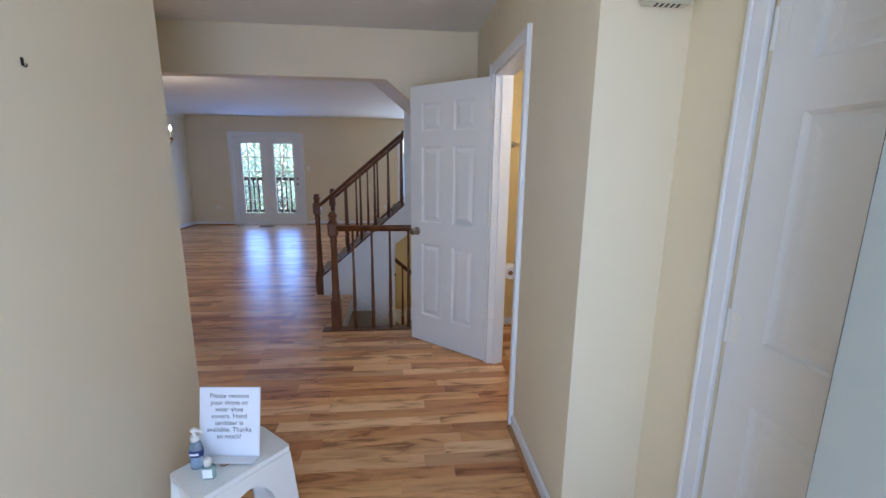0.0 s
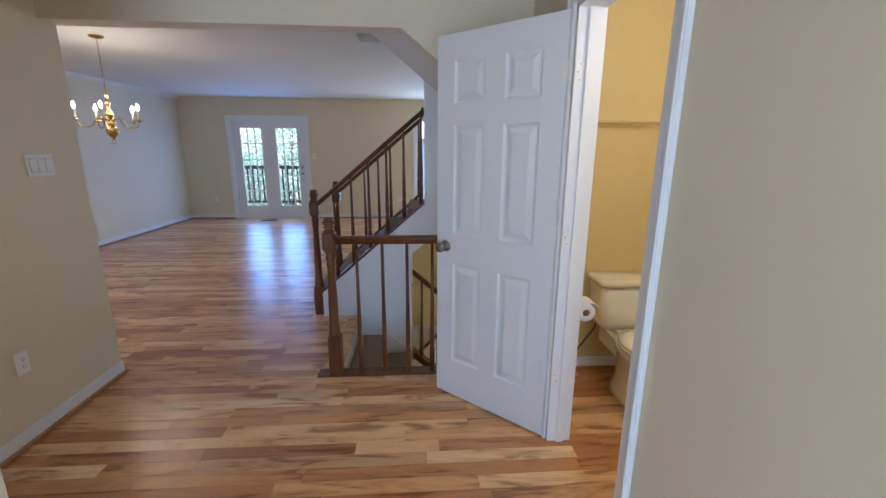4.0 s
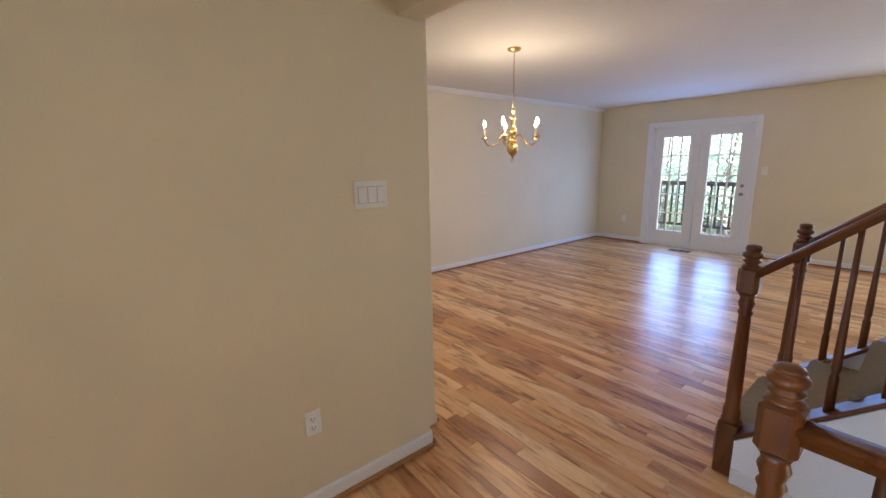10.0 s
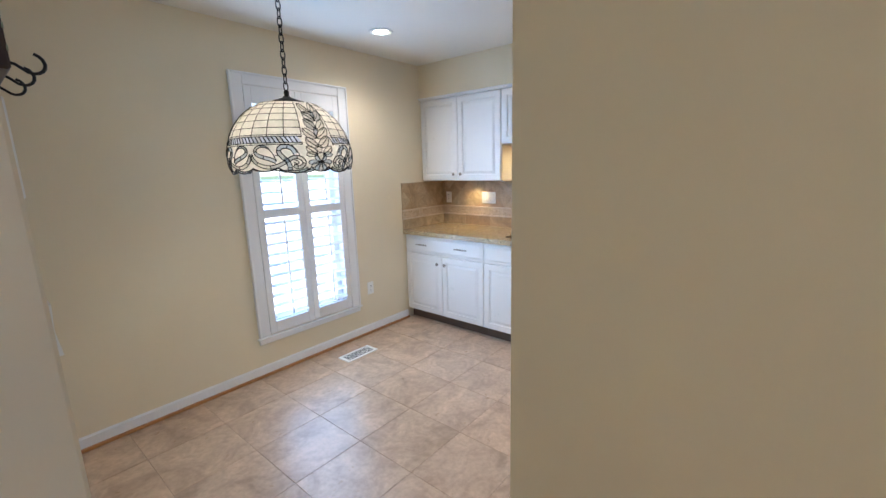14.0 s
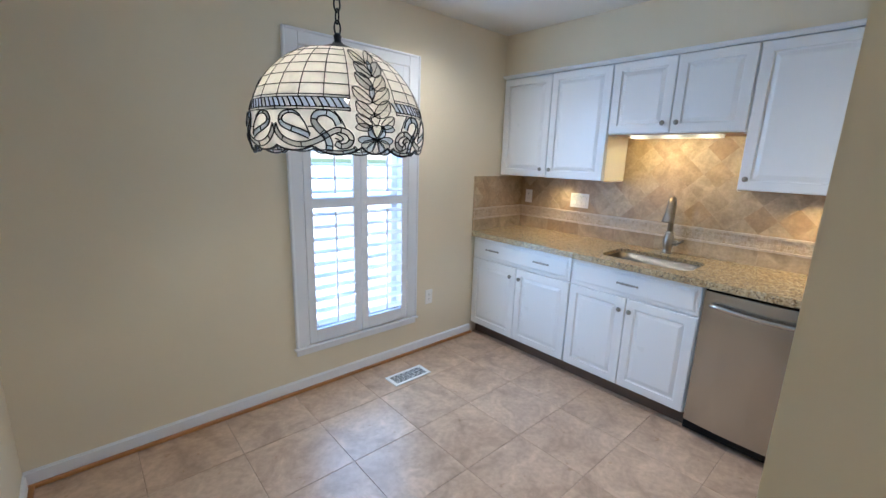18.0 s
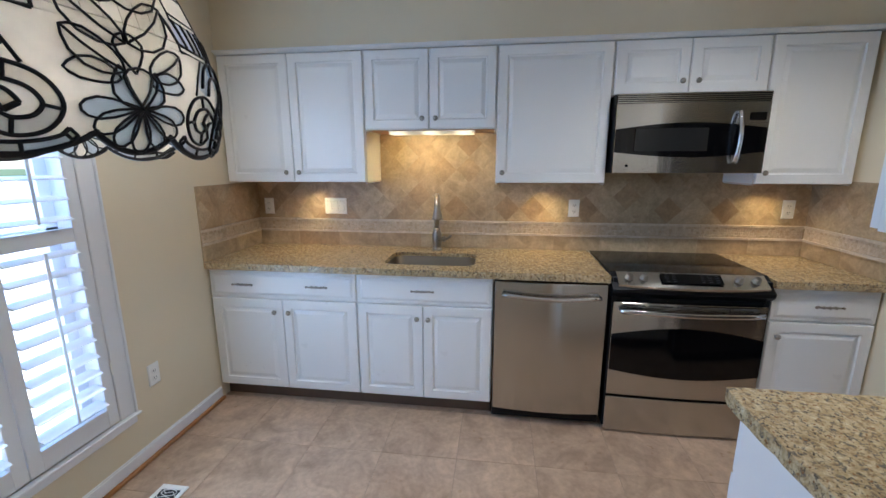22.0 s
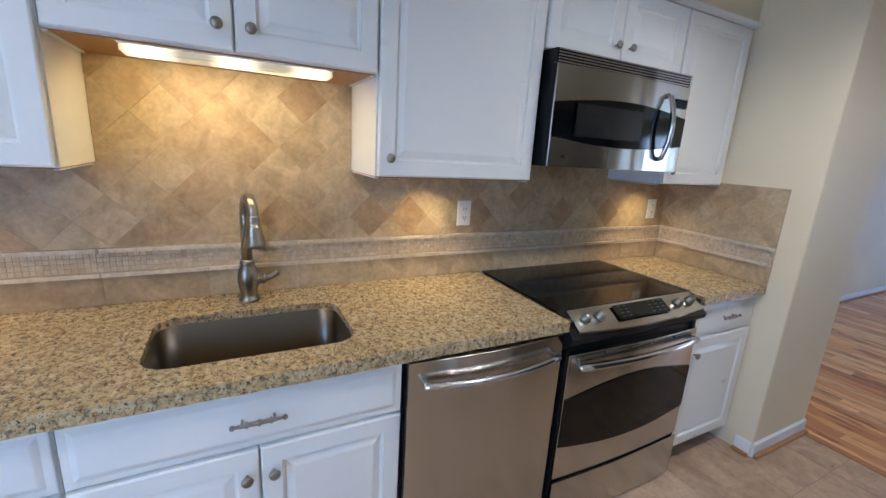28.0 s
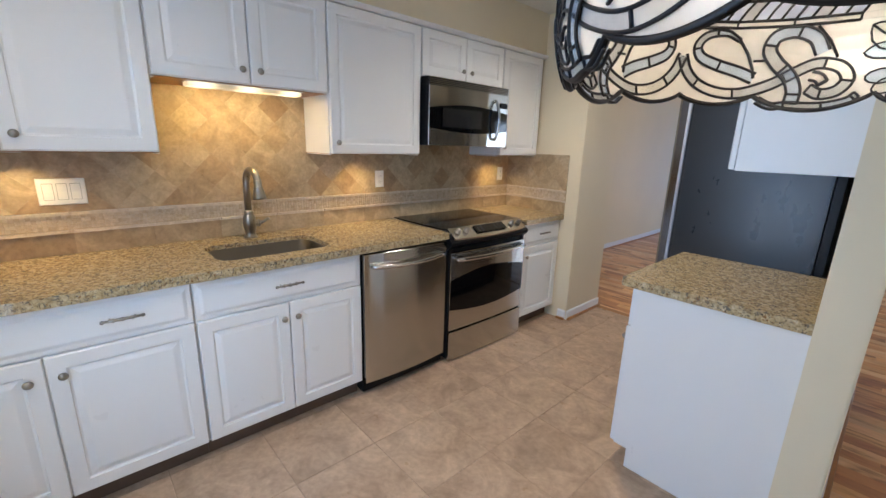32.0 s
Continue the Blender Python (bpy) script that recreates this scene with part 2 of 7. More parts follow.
GRANITE = granite()
TRAVERTINE = stone_tile("tumbled_travertine", [srgb(184, 157, 122), srgb(194, 170, 134), srgb(200, 178, 144), srgb(205, 185, 152), srgb(196, 173, 138), srgb(203, 182, 149), srgb(192, 168, 134), srgb(180, 152, 117)], 0.40, 9.0, 0.14, 0.66)
MOSAIC = stone_tile("stone_mosaic", [srgb(196, 175, 147), srgb(216, 199, 174), srgb(207, 189, 163), srgb(220, 205, 182), srgb(201, 182, 157)], 0.36, 30.0, 0.12, 0.82)
PENCIL = stone_tile("pale_stone_moulding", [srgb(214, 198, 176), srgb(224, 211, 192), srgb(219, 204, 183)], 0.35, 14.0, 0.1, 0.85)
FLOOR_TILE = stone_tile("beige_floor_tile", [srgb(202, 172, 144), srgb(207, 178, 151), srgb(204, 175, 147)], 0.30, 5.0, 0.05, 0.62)


def wood(name, tones, rough, along=(0.5, 6, 6), coat=0.2, dark=0.55):
    """Finished boards: each one of its own tone, with grain and darker streaks along it."""
    k = Nodes(name)
    own = k.add("ObjectInfo").outputs["Random"]
    isle = k.add("NewGeometry").outputs["Random Per Island"]
    add = k.n.new("ShaderNodeMath")
    add.operation = "ADD"
    k.link(own, add.inputs[0])
    k.link(isle, add.inputs[1])
    fr = k.n.new("ShaderNodeMath")
    fr.operation = "FRACT"
    k.link(add.outputs[0], fr.inputs[0])
    comb = k.n.new("ShaderNodeCombineXYZ")
    for key in ("X", "Y", "Z"):
        k.link(fr.outputs[0], comb.inputs[key])
    shift = k.n.new("ShaderNodeVectorMath")
    shift.operation = "MULTIPLY_ADD"
    k.link(comb.outputs[0], shift.inputs[0])
    shift.inputs[1].default_value = (91, 47, 23)
    k.link(k.where(along), shift.inputs[2])
    v = shift.outputs[0]
    step = 1.0 / (len(tones) - 1)
    tone = k.ramp(fr.outputs[0], *[(i * step, c) for i, c in enumerate(tones)])
    streak = k.ramp(k.noise(v, 2.6, 4, 0.55, 0.9), (0.36, (dark, dark * 0.74, dark * 0.54, 1)), (0.43, (0.80, 0.70, 0.62, 1)), (0.52, (0.96, 0.93, 0.91, 1)), (0.75, (1.06, 1.06, 1.06, 1)))
    grain = k.ramp(k.noise(v, 22.0, 4, 0.6), (0.3, (0.92, 0.905, 0.89, 1)), (0.65, (1, 1, 1, 1)))
    c = k.mix(1.0, k.mix(1.0, tone, streak, "MULTIPLY"), grain, "MULTIPLY")
    k.set(Base_Color=c, Roughness=k.map(k.noise(v, 6.0), rough - 0.05, rough + 0.07), Coat_Weight=coat, Coat_Roughness=0.22)
    k.bump(k.noise(v, 30.0, 3), 0.06, 0.001)
    return k.m


PLANK = wood("oak_floor_planks", [srgb(238, 184, 122), srgb(204, 140, 83), srgb(247, 206, 152), srgb(230, 171, 110), srgb(196, 133, 81), srgb(243, 195, 134), srgb(249, 212, 160), srgb(176, 114, 66)], 0.30, (1.0, 5.5, 5.5), dark=0.46)
WALNUT = wood("dark_stained_wood", [srgb(100, 54, 20), srgb(120, 70, 27)], 0.36, (6, 6, 0.8), 0.1, 0.65)
CARPET = painted("beige_carpet", srgb(154, 138, 114), 0.95, 0.14, 0.9, 420.0, 60.0)
DECK = plain("dark_deck_wood", srgb(70, 58, 52), 0.7, 0.2)

# ---- building blocks ----
def box(x0, y0, z0, x1, y1, z1, bevel=0.0, seg=1, bm=None):
    """A box from corner to corner, added to bm or new, with its edges rounded."""
    own = bmesh.new()
    bmesh.ops.create_cube(own, size=1.0)
    for v in own.verts:
        v.co = Vector((x0 + (v.co.x + 0.5) * (x1 - x0), y0 + (v.co.y + 0.5) * (y1 - y0), z0 + (v.co.z + 0.5) * (z1 - z0)))
    if bevel:
        bmesh.ops.bevel(own, geom=own.edges[:], offset=bevel, segments=seg, affect="EDGES", clamp_overlap=True)
    return join(bm, own) if bm else own


def join(bm, other):
    data = bpy.data.meshes.new("joined")
    other.to_mesh(data)
    other.free()
    bm.from_mesh(data)
    bpy.data.meshes.remove(data)
    return bm


def boxes(rows, bevel=0.0, seg=1):
    bm = bmesh.new()
    for row in rows:
        box(*row, bevel=bevel, seg=seg, bm=bm)
    return bm


def prism(outline, axis, a, b, bevel=0.0):
    """A flat outline pushed along an axis from a to b. The outline's two numbers are the other two axes in order."""
    bm = bmesh.new()
    rings = []
    for d in (a, b):
        rings.append([bm.verts.new({"x": (d, p, q), "y": (p, d, q), "z": (p, q, d)}[axis]) for p, q in outline])
    n = len(outline)
    bm.faces.new(rings[0])
    bm.faces.new(rings[1][::-1])
    for i in range(n):
        bm.faces.new((rings[0][i], rings[1][i], rings[1][(i + 1) % n], rings[0][(i + 1) % n]))
    bmesh.ops.recalc_face_normals(bm, faces=bm.faces)
    if bevel:
        bmesh.ops.bevel(bm, geom=bm.edges[:], offset=bevel, segments=1, affect="EDGES", clamp_overlap=True)
    return bm


def lathe(profile, n=16, at=(0, 0, 0), axis="z"):
    """A turned shape from rows of radius and height."""
    bm = bmesh.new()
    rings = []
    for r, h in profile:
        ring = []
        for i in range(n):
            a = 2 * math.pi * i / n
            p, q = max(r, 1e-4) * math.cos(a), max(r, 1e-4) * math.sin(a)
            co = {"z": (p, q, h), "x": (h, p, q), "y": (p, h, q)}[axis]
            ring.append(bm.verts.new(Vector(co) + Vector(at)))
        rings.append(ring)
    for u, v in zip(rings, rings[1:]):
        for i in range(n):
            bm.faces.new((u[i], u[(i + 1) % n], v[(i + 1) % n], v[i]))
    bm.faces.new(rings[0][::-1])
    bm.faces.new(rings[-1])
    bmesh.ops.recalc_face_normals(bm, faces=bm.faces)
    for face in bm.faces:
        face.smooth = True
    return bm


def tube(points, radius, n=8, closed=False):
    """A round bar that follows points; radius is one number or one for each point."""
    bm = bmesh.new()
    pts = [Vector(p) for p in points]
    rings, side = [], None
    count = len(pts)
    for i, p in enumerate(pts):
        before = pts[i - 1] if i or closed else p
        after = pts[(i + 1) % count] if i + 1 < count or closed else p
        way = (after - before).normalized()
        if side is None:
            side = way.orthogonal().normalized()
        side = (side - way * side.dot(way)).normalized()
        up = way.cross(side)
        r = radius[i] if isinstance(radius, (list, tuple)) else radius
        rings.append([bm.verts.new(p + (side * math.cos(2 * math.pi * k / n) + up * math.sin(2 * math.pi * k / n)) * r) for k in range(n)])
    pairs = list(zip(rings, rings[1:])) + ([(rings[-1], rings[0])] if closed else [])
    for u, v in pairs:
        for k in range(n):
            bm.faces.new((u[k], u[(k + 1) % n], v[(k + 1) % n], v[k]))
    if not closed:
        bm.faces.new(rings[0][::-1])
        bm.faces.new(rings[-1])
    bmesh.ops.recalc_face_normals(bm, faces=bm.faces)
    for face in bm.faces:
        face.smooth = True
    return bm


def thing(name, where, label, category, group="", kind=""):
    """An Empty at a thing's base, under which its parts hang."""
    ob = new(name)
    ob.empty_display_size = 0.1
    ob.location = where
    return tagged(ob, label, category, group, kind)


def part(name, bm, material, parent, label="", own=False):
    """One mesh under a thing or a part. bm is in the world's metres, or in the thing's own if own is set."""
    top = parent
    while top.parent:
        top = top.parent
    if not own:
        bmesh.ops.translate(bm, verts=bm.verts, vec=-top.location)
    data = bpy.data.meshes.new(name)
    bm.to_mesh(data)
    bm.free()
    data.materials.append(material)
    ob = new(name, data)
    ob.parent = parent
    if label:
        ob["label"] = label
    return ob


def solid(name, bm, material, label, category, kind="structure", group=""):
    """A mesh object of its own at top level, in the world's metres."""
    data = bpy.data.meshes.new(name)
    bm.to_mesh(data)
    bm.free()
    data.materials.append(material)
    return tagged(new(name, data), label, category, group, kind)


# ---- the plan ----
CEIL = 2.488
W_KIT, S_KIT, E_KIT, N_KIT = -5.0, -1.40, -1.57, 2.285   # kitchen's inner faces
SW_K, SW_H, SW_S, SW_N = -2.61, -2.485, 0.934, 2.77       # wall between kitchen and hall
FO_W, FO_N = -1.375, 0.92                                 # foyer's west face and that wall's end
HALL_E = 0.15                                            # hall's east face
LR_W, LR_N, LR_E = -5.32, 9.25, 1.42                     # living room
KW = (-3.68, -2.91, 0.31, 2.10)                          # kitchen window's opening
FD = (-4.33, -2.83, 2.06)                                # french doors' opening
LW = (-0.51, 1.06, 0.30, 2.14)                           # living room window's opening
STAIR_S, STAIR_N = 3.68, 4.57

solid("wall_kitchen_west", box(W_KIT - 0.3, S_KIT - 0.2, 0, W_KIT, N_KIT, CEIL), CREAM, "cream painted kitchen wall behind the counter", "wall")
solid("wall_kitchen_south", boxes([(W_KIT, S_KIT - 0.2, 0, KW[0], S_KIT, CEIL), (KW[1], S_KIT - 0.2, 0, E_KIT, S_KIT, CEIL),
      (KW[0], S_KIT - 0.2, 0, KW[1], S_KIT, KW[2]), (KW[0], S_KIT - 0.2, KW[3], KW[1], S_KIT, CEIL)]), CREAM, "cream painted outer wall with the breakfast window", "wall")
solid("wall_foyer_west", box(E_KIT, S_KIT - 0.2, 0, FO_W, FO_N, CEIL, 0.004), CREAM, "cream painted wall between the foyer and the kitchen", "wall")
solid("wall_kitchen_north", boxes([(LR_W, N_KIT, 0, -4.25, 2.84, CEIL), (-4.25, N_KIT, 2.205, SW_K, 2.78, CEIL), (-4.25, 2.78, 2.17, -3.5, 2.9, CEIL), (-3.5, 2.78, 0, SW_K, 2.9, CEIL)], 0.004),
      CREAM, "cream painted wall with a cased opening to the dining room", "wall")
solid("wall_switches", box(SW_K, SW_S, 0, SW_H, SW_N, CEIL, 0.006, 2), CREAM, "cream painted partition between the hall and the kitchen", "wall")
solid("wall_living_west", box(LR_W - 0.2, 2.84, 0, LR_W, LR_N + 0.2, CEIL), CREAM, "cream painted wall beside the dining room", "wall")
solid("wall_living_north", boxes([(LR_W, LR_N, 0, FD[0], LR_N + 0.2, CEIL), (FD[1], LR_N, 0, LW[0], LR_N + 0.2, CEIL), (LW[1], LR_N, 0, LR_E, LR_N + 0.2, CEIL),
      (FD[0], LR_N, FD[2], FD[1], LR_N + 0.2, CEIL), (LW[0], LR_N, 0, LW[1], LR_N + 0.2, LW[2]), (LW[0], LR_N, LW[3], LW[1], LR_N + 0.2, CEIL)]), CREAM, "cream painted outer wall with french doors and a window", "wall")
solid("wall_east", box(LR_E, 2.75, -2.7, LR_E + 0.2, LR_N + 0.2, 5.0), CREAM, "cream painted party wall on the east side", "wall")
# hall's east wall with the door to the small bathroom
WC_S, WC_N, WC_H = 1.245, 1.955, 2.045
solid("wall_hall_east", boxes([(HALL_E, 0.478, 0, HALL_E + 0.12, WC_S, CEIL), (HALL_E, WC_N, 0, HALL_E + 0.12, 2.72, CEIL), (HALL_E, WC_S, WC_H, HALL_E + 0.12, WC_N, CEIL)]), CREAM, "cream painted hall wall with the bathroom doorway", "wall")
solid("wall_closet_north", box(HALL_E + 0.12, 0.478, 0, 1.32, 0.56, CEIL), CREAM, "cream painted wall with the door chime", "wall")
solid("wall_closet_west", boxes([(0.452, 0.16, 0, 0.572, 0.478, CEIL), (0.452, -0.68, 2.05, 0.572, 0.16, CEIL), (0.452, S_KIT, 0, 0.572, -0.68, CEIL)]), CREAM, "cream painted foyer wall with the closet doorway", "wall")
solid("wall_foyer_south", boxes([(FO_W, S_KIT - 0.2, 0, -1.02, S_KIT, CEIL), (-0.1, S_KIT - 0.2, 0, 1.32, S_KIT, CEIL), (-1.02, S_KIT - 0.2, 2.07, -0.1, S_KIT, CEIL)]), CREAM, "cream painted wall round the open front doorway", "wall")
solid("wall_east_front", box(1.32, S_KIT - 0.2, 0, 1.44, 2.75, CEIL), CREAM, "painted east wall of closet and bathroom", "wall")
# header between hall and living room, cut off aslant over the stairs
SLOPE = 0.80
solid("wall_header", prism([(SW_H, 2.12), (-0.59, 2.12), (HALL_E, 2.12 - SLOPE * (HALL_E + 0.59)), (HALL_E, CEIL), (SW_H, CEIL)], "y", 2.64, 2.77), CREAM, "cream painted header over the way to the living room", "wall")
solid("stair_soffit", prism([(-0.44 - 0.47 / SLOPE, CEIL), (HALL_E + 0.3, 2.0 - SLOPE * (HALL_E + 0.74)), (HALL_E + 0.3, CEIL)], "y", 2.77, STAIR_S), CEILING, "painted slanting soffit over the stairwell", "soffit")
# wall under and beside the upper flight
def stair_line(x, off=0.0):
    return 1.014 + 0.87 * (x + 0.437) + off
solid("wall_stair", prism([(-1.352, 0.0), (-1.352, stair_line(-1.352)), (-0.44, stair_line(-0.44)), (-0.44, CEIL), (LR_E, CEIL), (LR_E, 2.1), (-0.56, 0.57), (-0.56, -0.62), (-1.09, -0.2), (-1.09, 0)], "y", STAIR_S, STAIR_S + 0.1), TRIM, "white painted wall under the rising stairs", "wall")
solid("ceiling", boxes([(W_KIT - 0.2, S_KIT - 0.2, CEIL, LR_E, STAIR_S + 0.02, CEIL + 0.2), (LR_W - 0.2, STAIR_S + 0.02, CEIL, -1.05, STAIR_N, CEIL + 0.2), (LR_W - 0.2, STAIR_N, CEIL, LR_E, LR_N + 0.2, CEIL + 0.2)]), CEILING, "flat painted ceiling", "ceiling")

# ---- kitchen ----
def ring_panel(w, h, rings, at=(0, 0, 0), back=None):
    """A front of width w (along y) and height h that faces +x, stepped inwards by rows of inset and depth; its lower corner lies at at."""
    bm = bmesh.new()
    loops = []
    rows = ([(0.0, back)] if back is not None else []) + list(rings)
    for inset, depth in rows:
        loops.append([bm.verts.new(Vector((depth, y, z)) + Vector(at)) for y, z in
                      ((inset, inset), (w - inset, inset), (w - inset, h - inset), (inset, h - inset))])
    for a, b in zip(loops, loops[1:]):
        for i in range(4):
            bm.faces.new((a[i], a[(i + 1) % 4], b[(i + 1) % 4], b[i]))
    bm.faces.new(loops[-1])
    if back is not None:
        bm.faces.new(loops[0][::-1])
    bmesh.ops.recalc_face_normals(bm, faces=bm.faces)
    return bm


RAISED = ((0, -0.004), (0.004, 0), (0.052, 0), (0.054, -0.009), (0.061, -0.011), (0.082, -0.003), (0.086, -0.002))
DRAWER = ((0, -0.008), (0.003, -0.0065), (0.017, -0.006), (0.030, -0.0005), (0.034, 0.0))


def knob_at(x, y, z, parent):
    part("knob", lathe([(0.004, 0.0), (0.005, 0.012), (0.012, 0.016), (0.0155, 0.022), (0.013, 0.028), (0.004, 0.031)], 12, (x, y, z), "x"), NICKEL, parent, "round brushed nickel knob")


def pull_at(x, y, z, parent):
    bm = lathe([(0.0043, -0.0682), (0.0080, -0.0616), (0.0043, -0.0550), (0.0058, -0.0330), (0.0094, -0.0286), (0.0058, -0.0242), (0.0065, -0.0044), (0.0101, 0.0000),
                (0.0065, 0.0044), (0.0058, 0.0242), (0.0094, 0.0286), (0.0058, 0.0330), (0.0043, 0.0550), (0.0080, 0.0616), (0.0043, 0.0682)], 8, (x + 0.024, y, z), "y")
    for s in (-0.038, 0.038):
        join(bm, tube([(x, y + s, z), (x + 0.024, y + s, z)], 0.0035, 6))
    part("pull", bm, NICKEL, parent, "turned nickel bar pull")


def cabinet(name, y0, y1, z0, z1, front, depth, doors, label, group, drawer=None, pulls=(), toe=0.0, low=None):
    """A cabinet against the west wall. doors: rows of y from, y to, knob's y or None, knob high or low."""
    unit = thing(name, (W_KIT, (y0 + y1) / 2, 0 if toe else z0), label, "cabinet", group)
    rows = [(W_KIT + 0.003, y0 + 0.001, z0, front - 0.021, y1 - 0.001, low or z1)]
    if low:
        rows.append((front - 0.06, y0 + 0.001, low, front - 0.021, y1 - 0.001, z1))
    body = part("body", boxes(rows), CABINET, unit)
    if toe:
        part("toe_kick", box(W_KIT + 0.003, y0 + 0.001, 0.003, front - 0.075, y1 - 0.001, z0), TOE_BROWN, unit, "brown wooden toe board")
    if not toe:
        part("underside", box(W_KIT + 0.006, y0 + 0.004, z0 - 0.003, front - 0.024, y1 - 0.004, z0 - 0.0005), WARM_WOOD, unit, "unpainted wooden underside")
        for a, b in ((y0 + 0.0015, y0 + 0.014), (y1 - 0.014, y1 - 0.0015)):
            part("side_lip", box(W_KIT + 0.02, a, z0 - 0.007, front - 0.022, b, z0 - 0.0032, 0.001), CABINET, unit)
    top = z1 - 0.004
    if drawer:
        board = part("drawer_front", ring_panel(y1 - y0 - 0.01, z1 - drawer - 0.006, DRAWER, (front, y0 + 0.005, drawer), -0.019), CABINET, unit)
        for y in pulls:
            pull_at(front, y, (drawer + z1) / 2, board)
        top = drawer - 0.008
    for a, b, knob, high in doors:
        leaf = part("door", ring_panel(b - a - 0.005, top - z0 - 0.004, RAISED, (front, a + 0.0025, z0 + 0.003), -0.019), CABINET, unit)
        if knob is not None:
            knob_at(front, knob, top - 0.075 if high else z0 + 0.062, leaf)
    return unit


BASE_F, UP_F = -4.383, -4.667
cabinet("base_cabinet", -1.395, -0.455, 0.105, 0.873, BASE_F, 0.6, [(-1.39, -0.925, -0.97, True), (-0.925, -0.458, -0.88, True)],
        "white raised-panel base cabinet with one wide drawer", "base cabinets", 0.70, (-1.16, -0.69), 0.1)
cabinet("sink_cabinet", -0.455, 0.345, 0.105, 0.873, BASE_F, 0.6, [(-0.452, -0.057, -0.09, True), (-0.057, 0.342, -0.024, True)],
        "white raised-panel base cabinet under the sink", "base cabinets", 0.70, (-0.055,), 0.1, 0.66)
cabinet("narrow_base_cabinet", 1.772, 2.275, 0.105, 0.873, BASE_F, 0.6, [(1.776, 2.27, 1.815, True)],
        "narrow white base cabinet beside the range", "base cabinets", 0.70, (2.03,), 0.1)
cabinet("wall_cabinet", -1.395, -0.455, 1.385, 2.155, UP_F, 0.33, [(-1.39, -0.93, -0.972, False), (-0.93, -0.458, -0.888, False)],
        "white double-door wall cabinet over the counter", "wall cabinets")
cabinet("short_wall_cabinet", -0.455, 0.338, 1.70, 2.155, UP_F, 0.33, [(-0.452, -0.058, -0.098, False), (-0.058, 0.336, -0.018, False)],
        "short white wall cabinet over the sink", "wall cabinets")
cabinet("single_wall_cabinet", 0.338, 0.972, 1.385, 2.155, UP_F, 0.33, [(0.342, 0.97, 0.378, False)],
        "white single-door wall cabinet beside the microwave", "wall cabinets")
cabinet("microwave_cabinet", 0.972, 1.76, 1.872, 2.155, UP_F, 0.33, [(0.978, 1.366, 1.326, False), (1.366, 1.756, 1.406, False)],
        "short white wall cabinet over the microwave", "wall cabinets")
cabinet("corner_wall_cabinet", 1.76, 2.255, 1.385, 2.155, UP_F, 0.33, [(1.764, 2.25, 1.80, False)],
        "narrow white wall cabinet beside the opening", "wall cabinets")
solid("soffit_kitchen", box(W_KIT, S_KIT, 2.178, -4.672, N_KIT, CEIL), CREAM, "cream painted soffit over the wall cabinets", "soffit")
solid("trim_cabinet_top", prism([(W_KIT, 2.157), (-4.669, 2.157), (-4.666, 2.160), (-4.660, 2.162), (-4.648, 2.172), (-4.644, 2.173), (-4.644, 2.178), (W_KIT, 2.178)], "y", S_KIT + 0.003, N_KIT - 0.003), CABINET, "white cove strip along the cabinets", "trim")


def rounded(x0, y0, x1, y1, r, n=5):
    out = []
    for cx, cy, a0 in ((x1 - r, y0 + r, -90), (x1 - r, y1 - r, 0), (x0 + r, y1 - r, 90), (x0 + r, y0 + r, 180)):
        for i in range(n + 1):
            a = radians(a0 + 90 * i / n)
            out.append((cx + r * math.cos(a), cy + r * math.sin(a)))
    return out


def slab(outer, holes, z0, z1, rough=0.0):
    """A flat slab with holes, its side slightly uneven."""
    bm = bmesh.new()
    edges = []
    for loop in [outer] + holes:
        vs = [bm.verts.new((x, y, z1)) for x, y in loop]
        edges += [bm.edges.new((vs[i], vs[(i + 1) % len(vs)])) for i in range(len(vs))]
    bmesh.ops.triangle_fill(bm, edges=edges, use_beauty=True)
    made = bmesh.ops.extrude_face_region(bm, geom=bm.faces[:])
    low = [v for v in made["geom"] if isinstance(v, bmesh.types.BMVert)]
    bmesh.ops.translate(bm, verts=low, vec=(0, 0, z0 - z1))
    bmesh.ops.recalc_face_normals(bm, faces=bm.faces)
    return bm


def uneven(x, y0, y1, n, r=0.0025):
    return [(x + random.uniform(-r, r), y0 + (y1 - y0) * i / n) for i in range(n + 1)]


top = thing("countertop", (W_KIT, 0, 0.875), "speckled beige granite countertop with a chiselled edge", "countertop")
part("left_slab", slab([(W_KIT + 0.002, S_KIT + 0.002), (-4.36, S_KIT + 0.002)] + uneven(-4.357, -1.38, 0.965, 90) + [(W_KIT + 0.002, 0.972)], [rounded(-4.81, -0.318, -4.472, 0.232, 0.07)[::-1]], 0.876, 0.916), GRANITE, top)
part("right_slab", slab([(W_KIT + 0.002, 1.765)] + uneven(-4.357, 1.768, 2.27, 20) + [(-4.36, 2.282), (W_KIT + 0.002, 2.282)], [], 0.876, 0.916), GRANITE, top)


def bowl(loops):
    bm = bmesh.new()
    rows = [[bm.verts.new((x, y, z)) for x, y in loop] for loop, z in loops]
    for a, b in zip(rows, rows[1:]):
        for i in range(len(a)):
            bm.faces.new((a[i], a[(i + 1) % len(a)], b[(i + 1) % len(b)], b[i]))
    bm.faces.new(rows[-1])
    bmesh.ops.recalc_face_normals(bm, faces=bm.faces)
    for face in bm.faces:
        face.smooth = True
    return bm


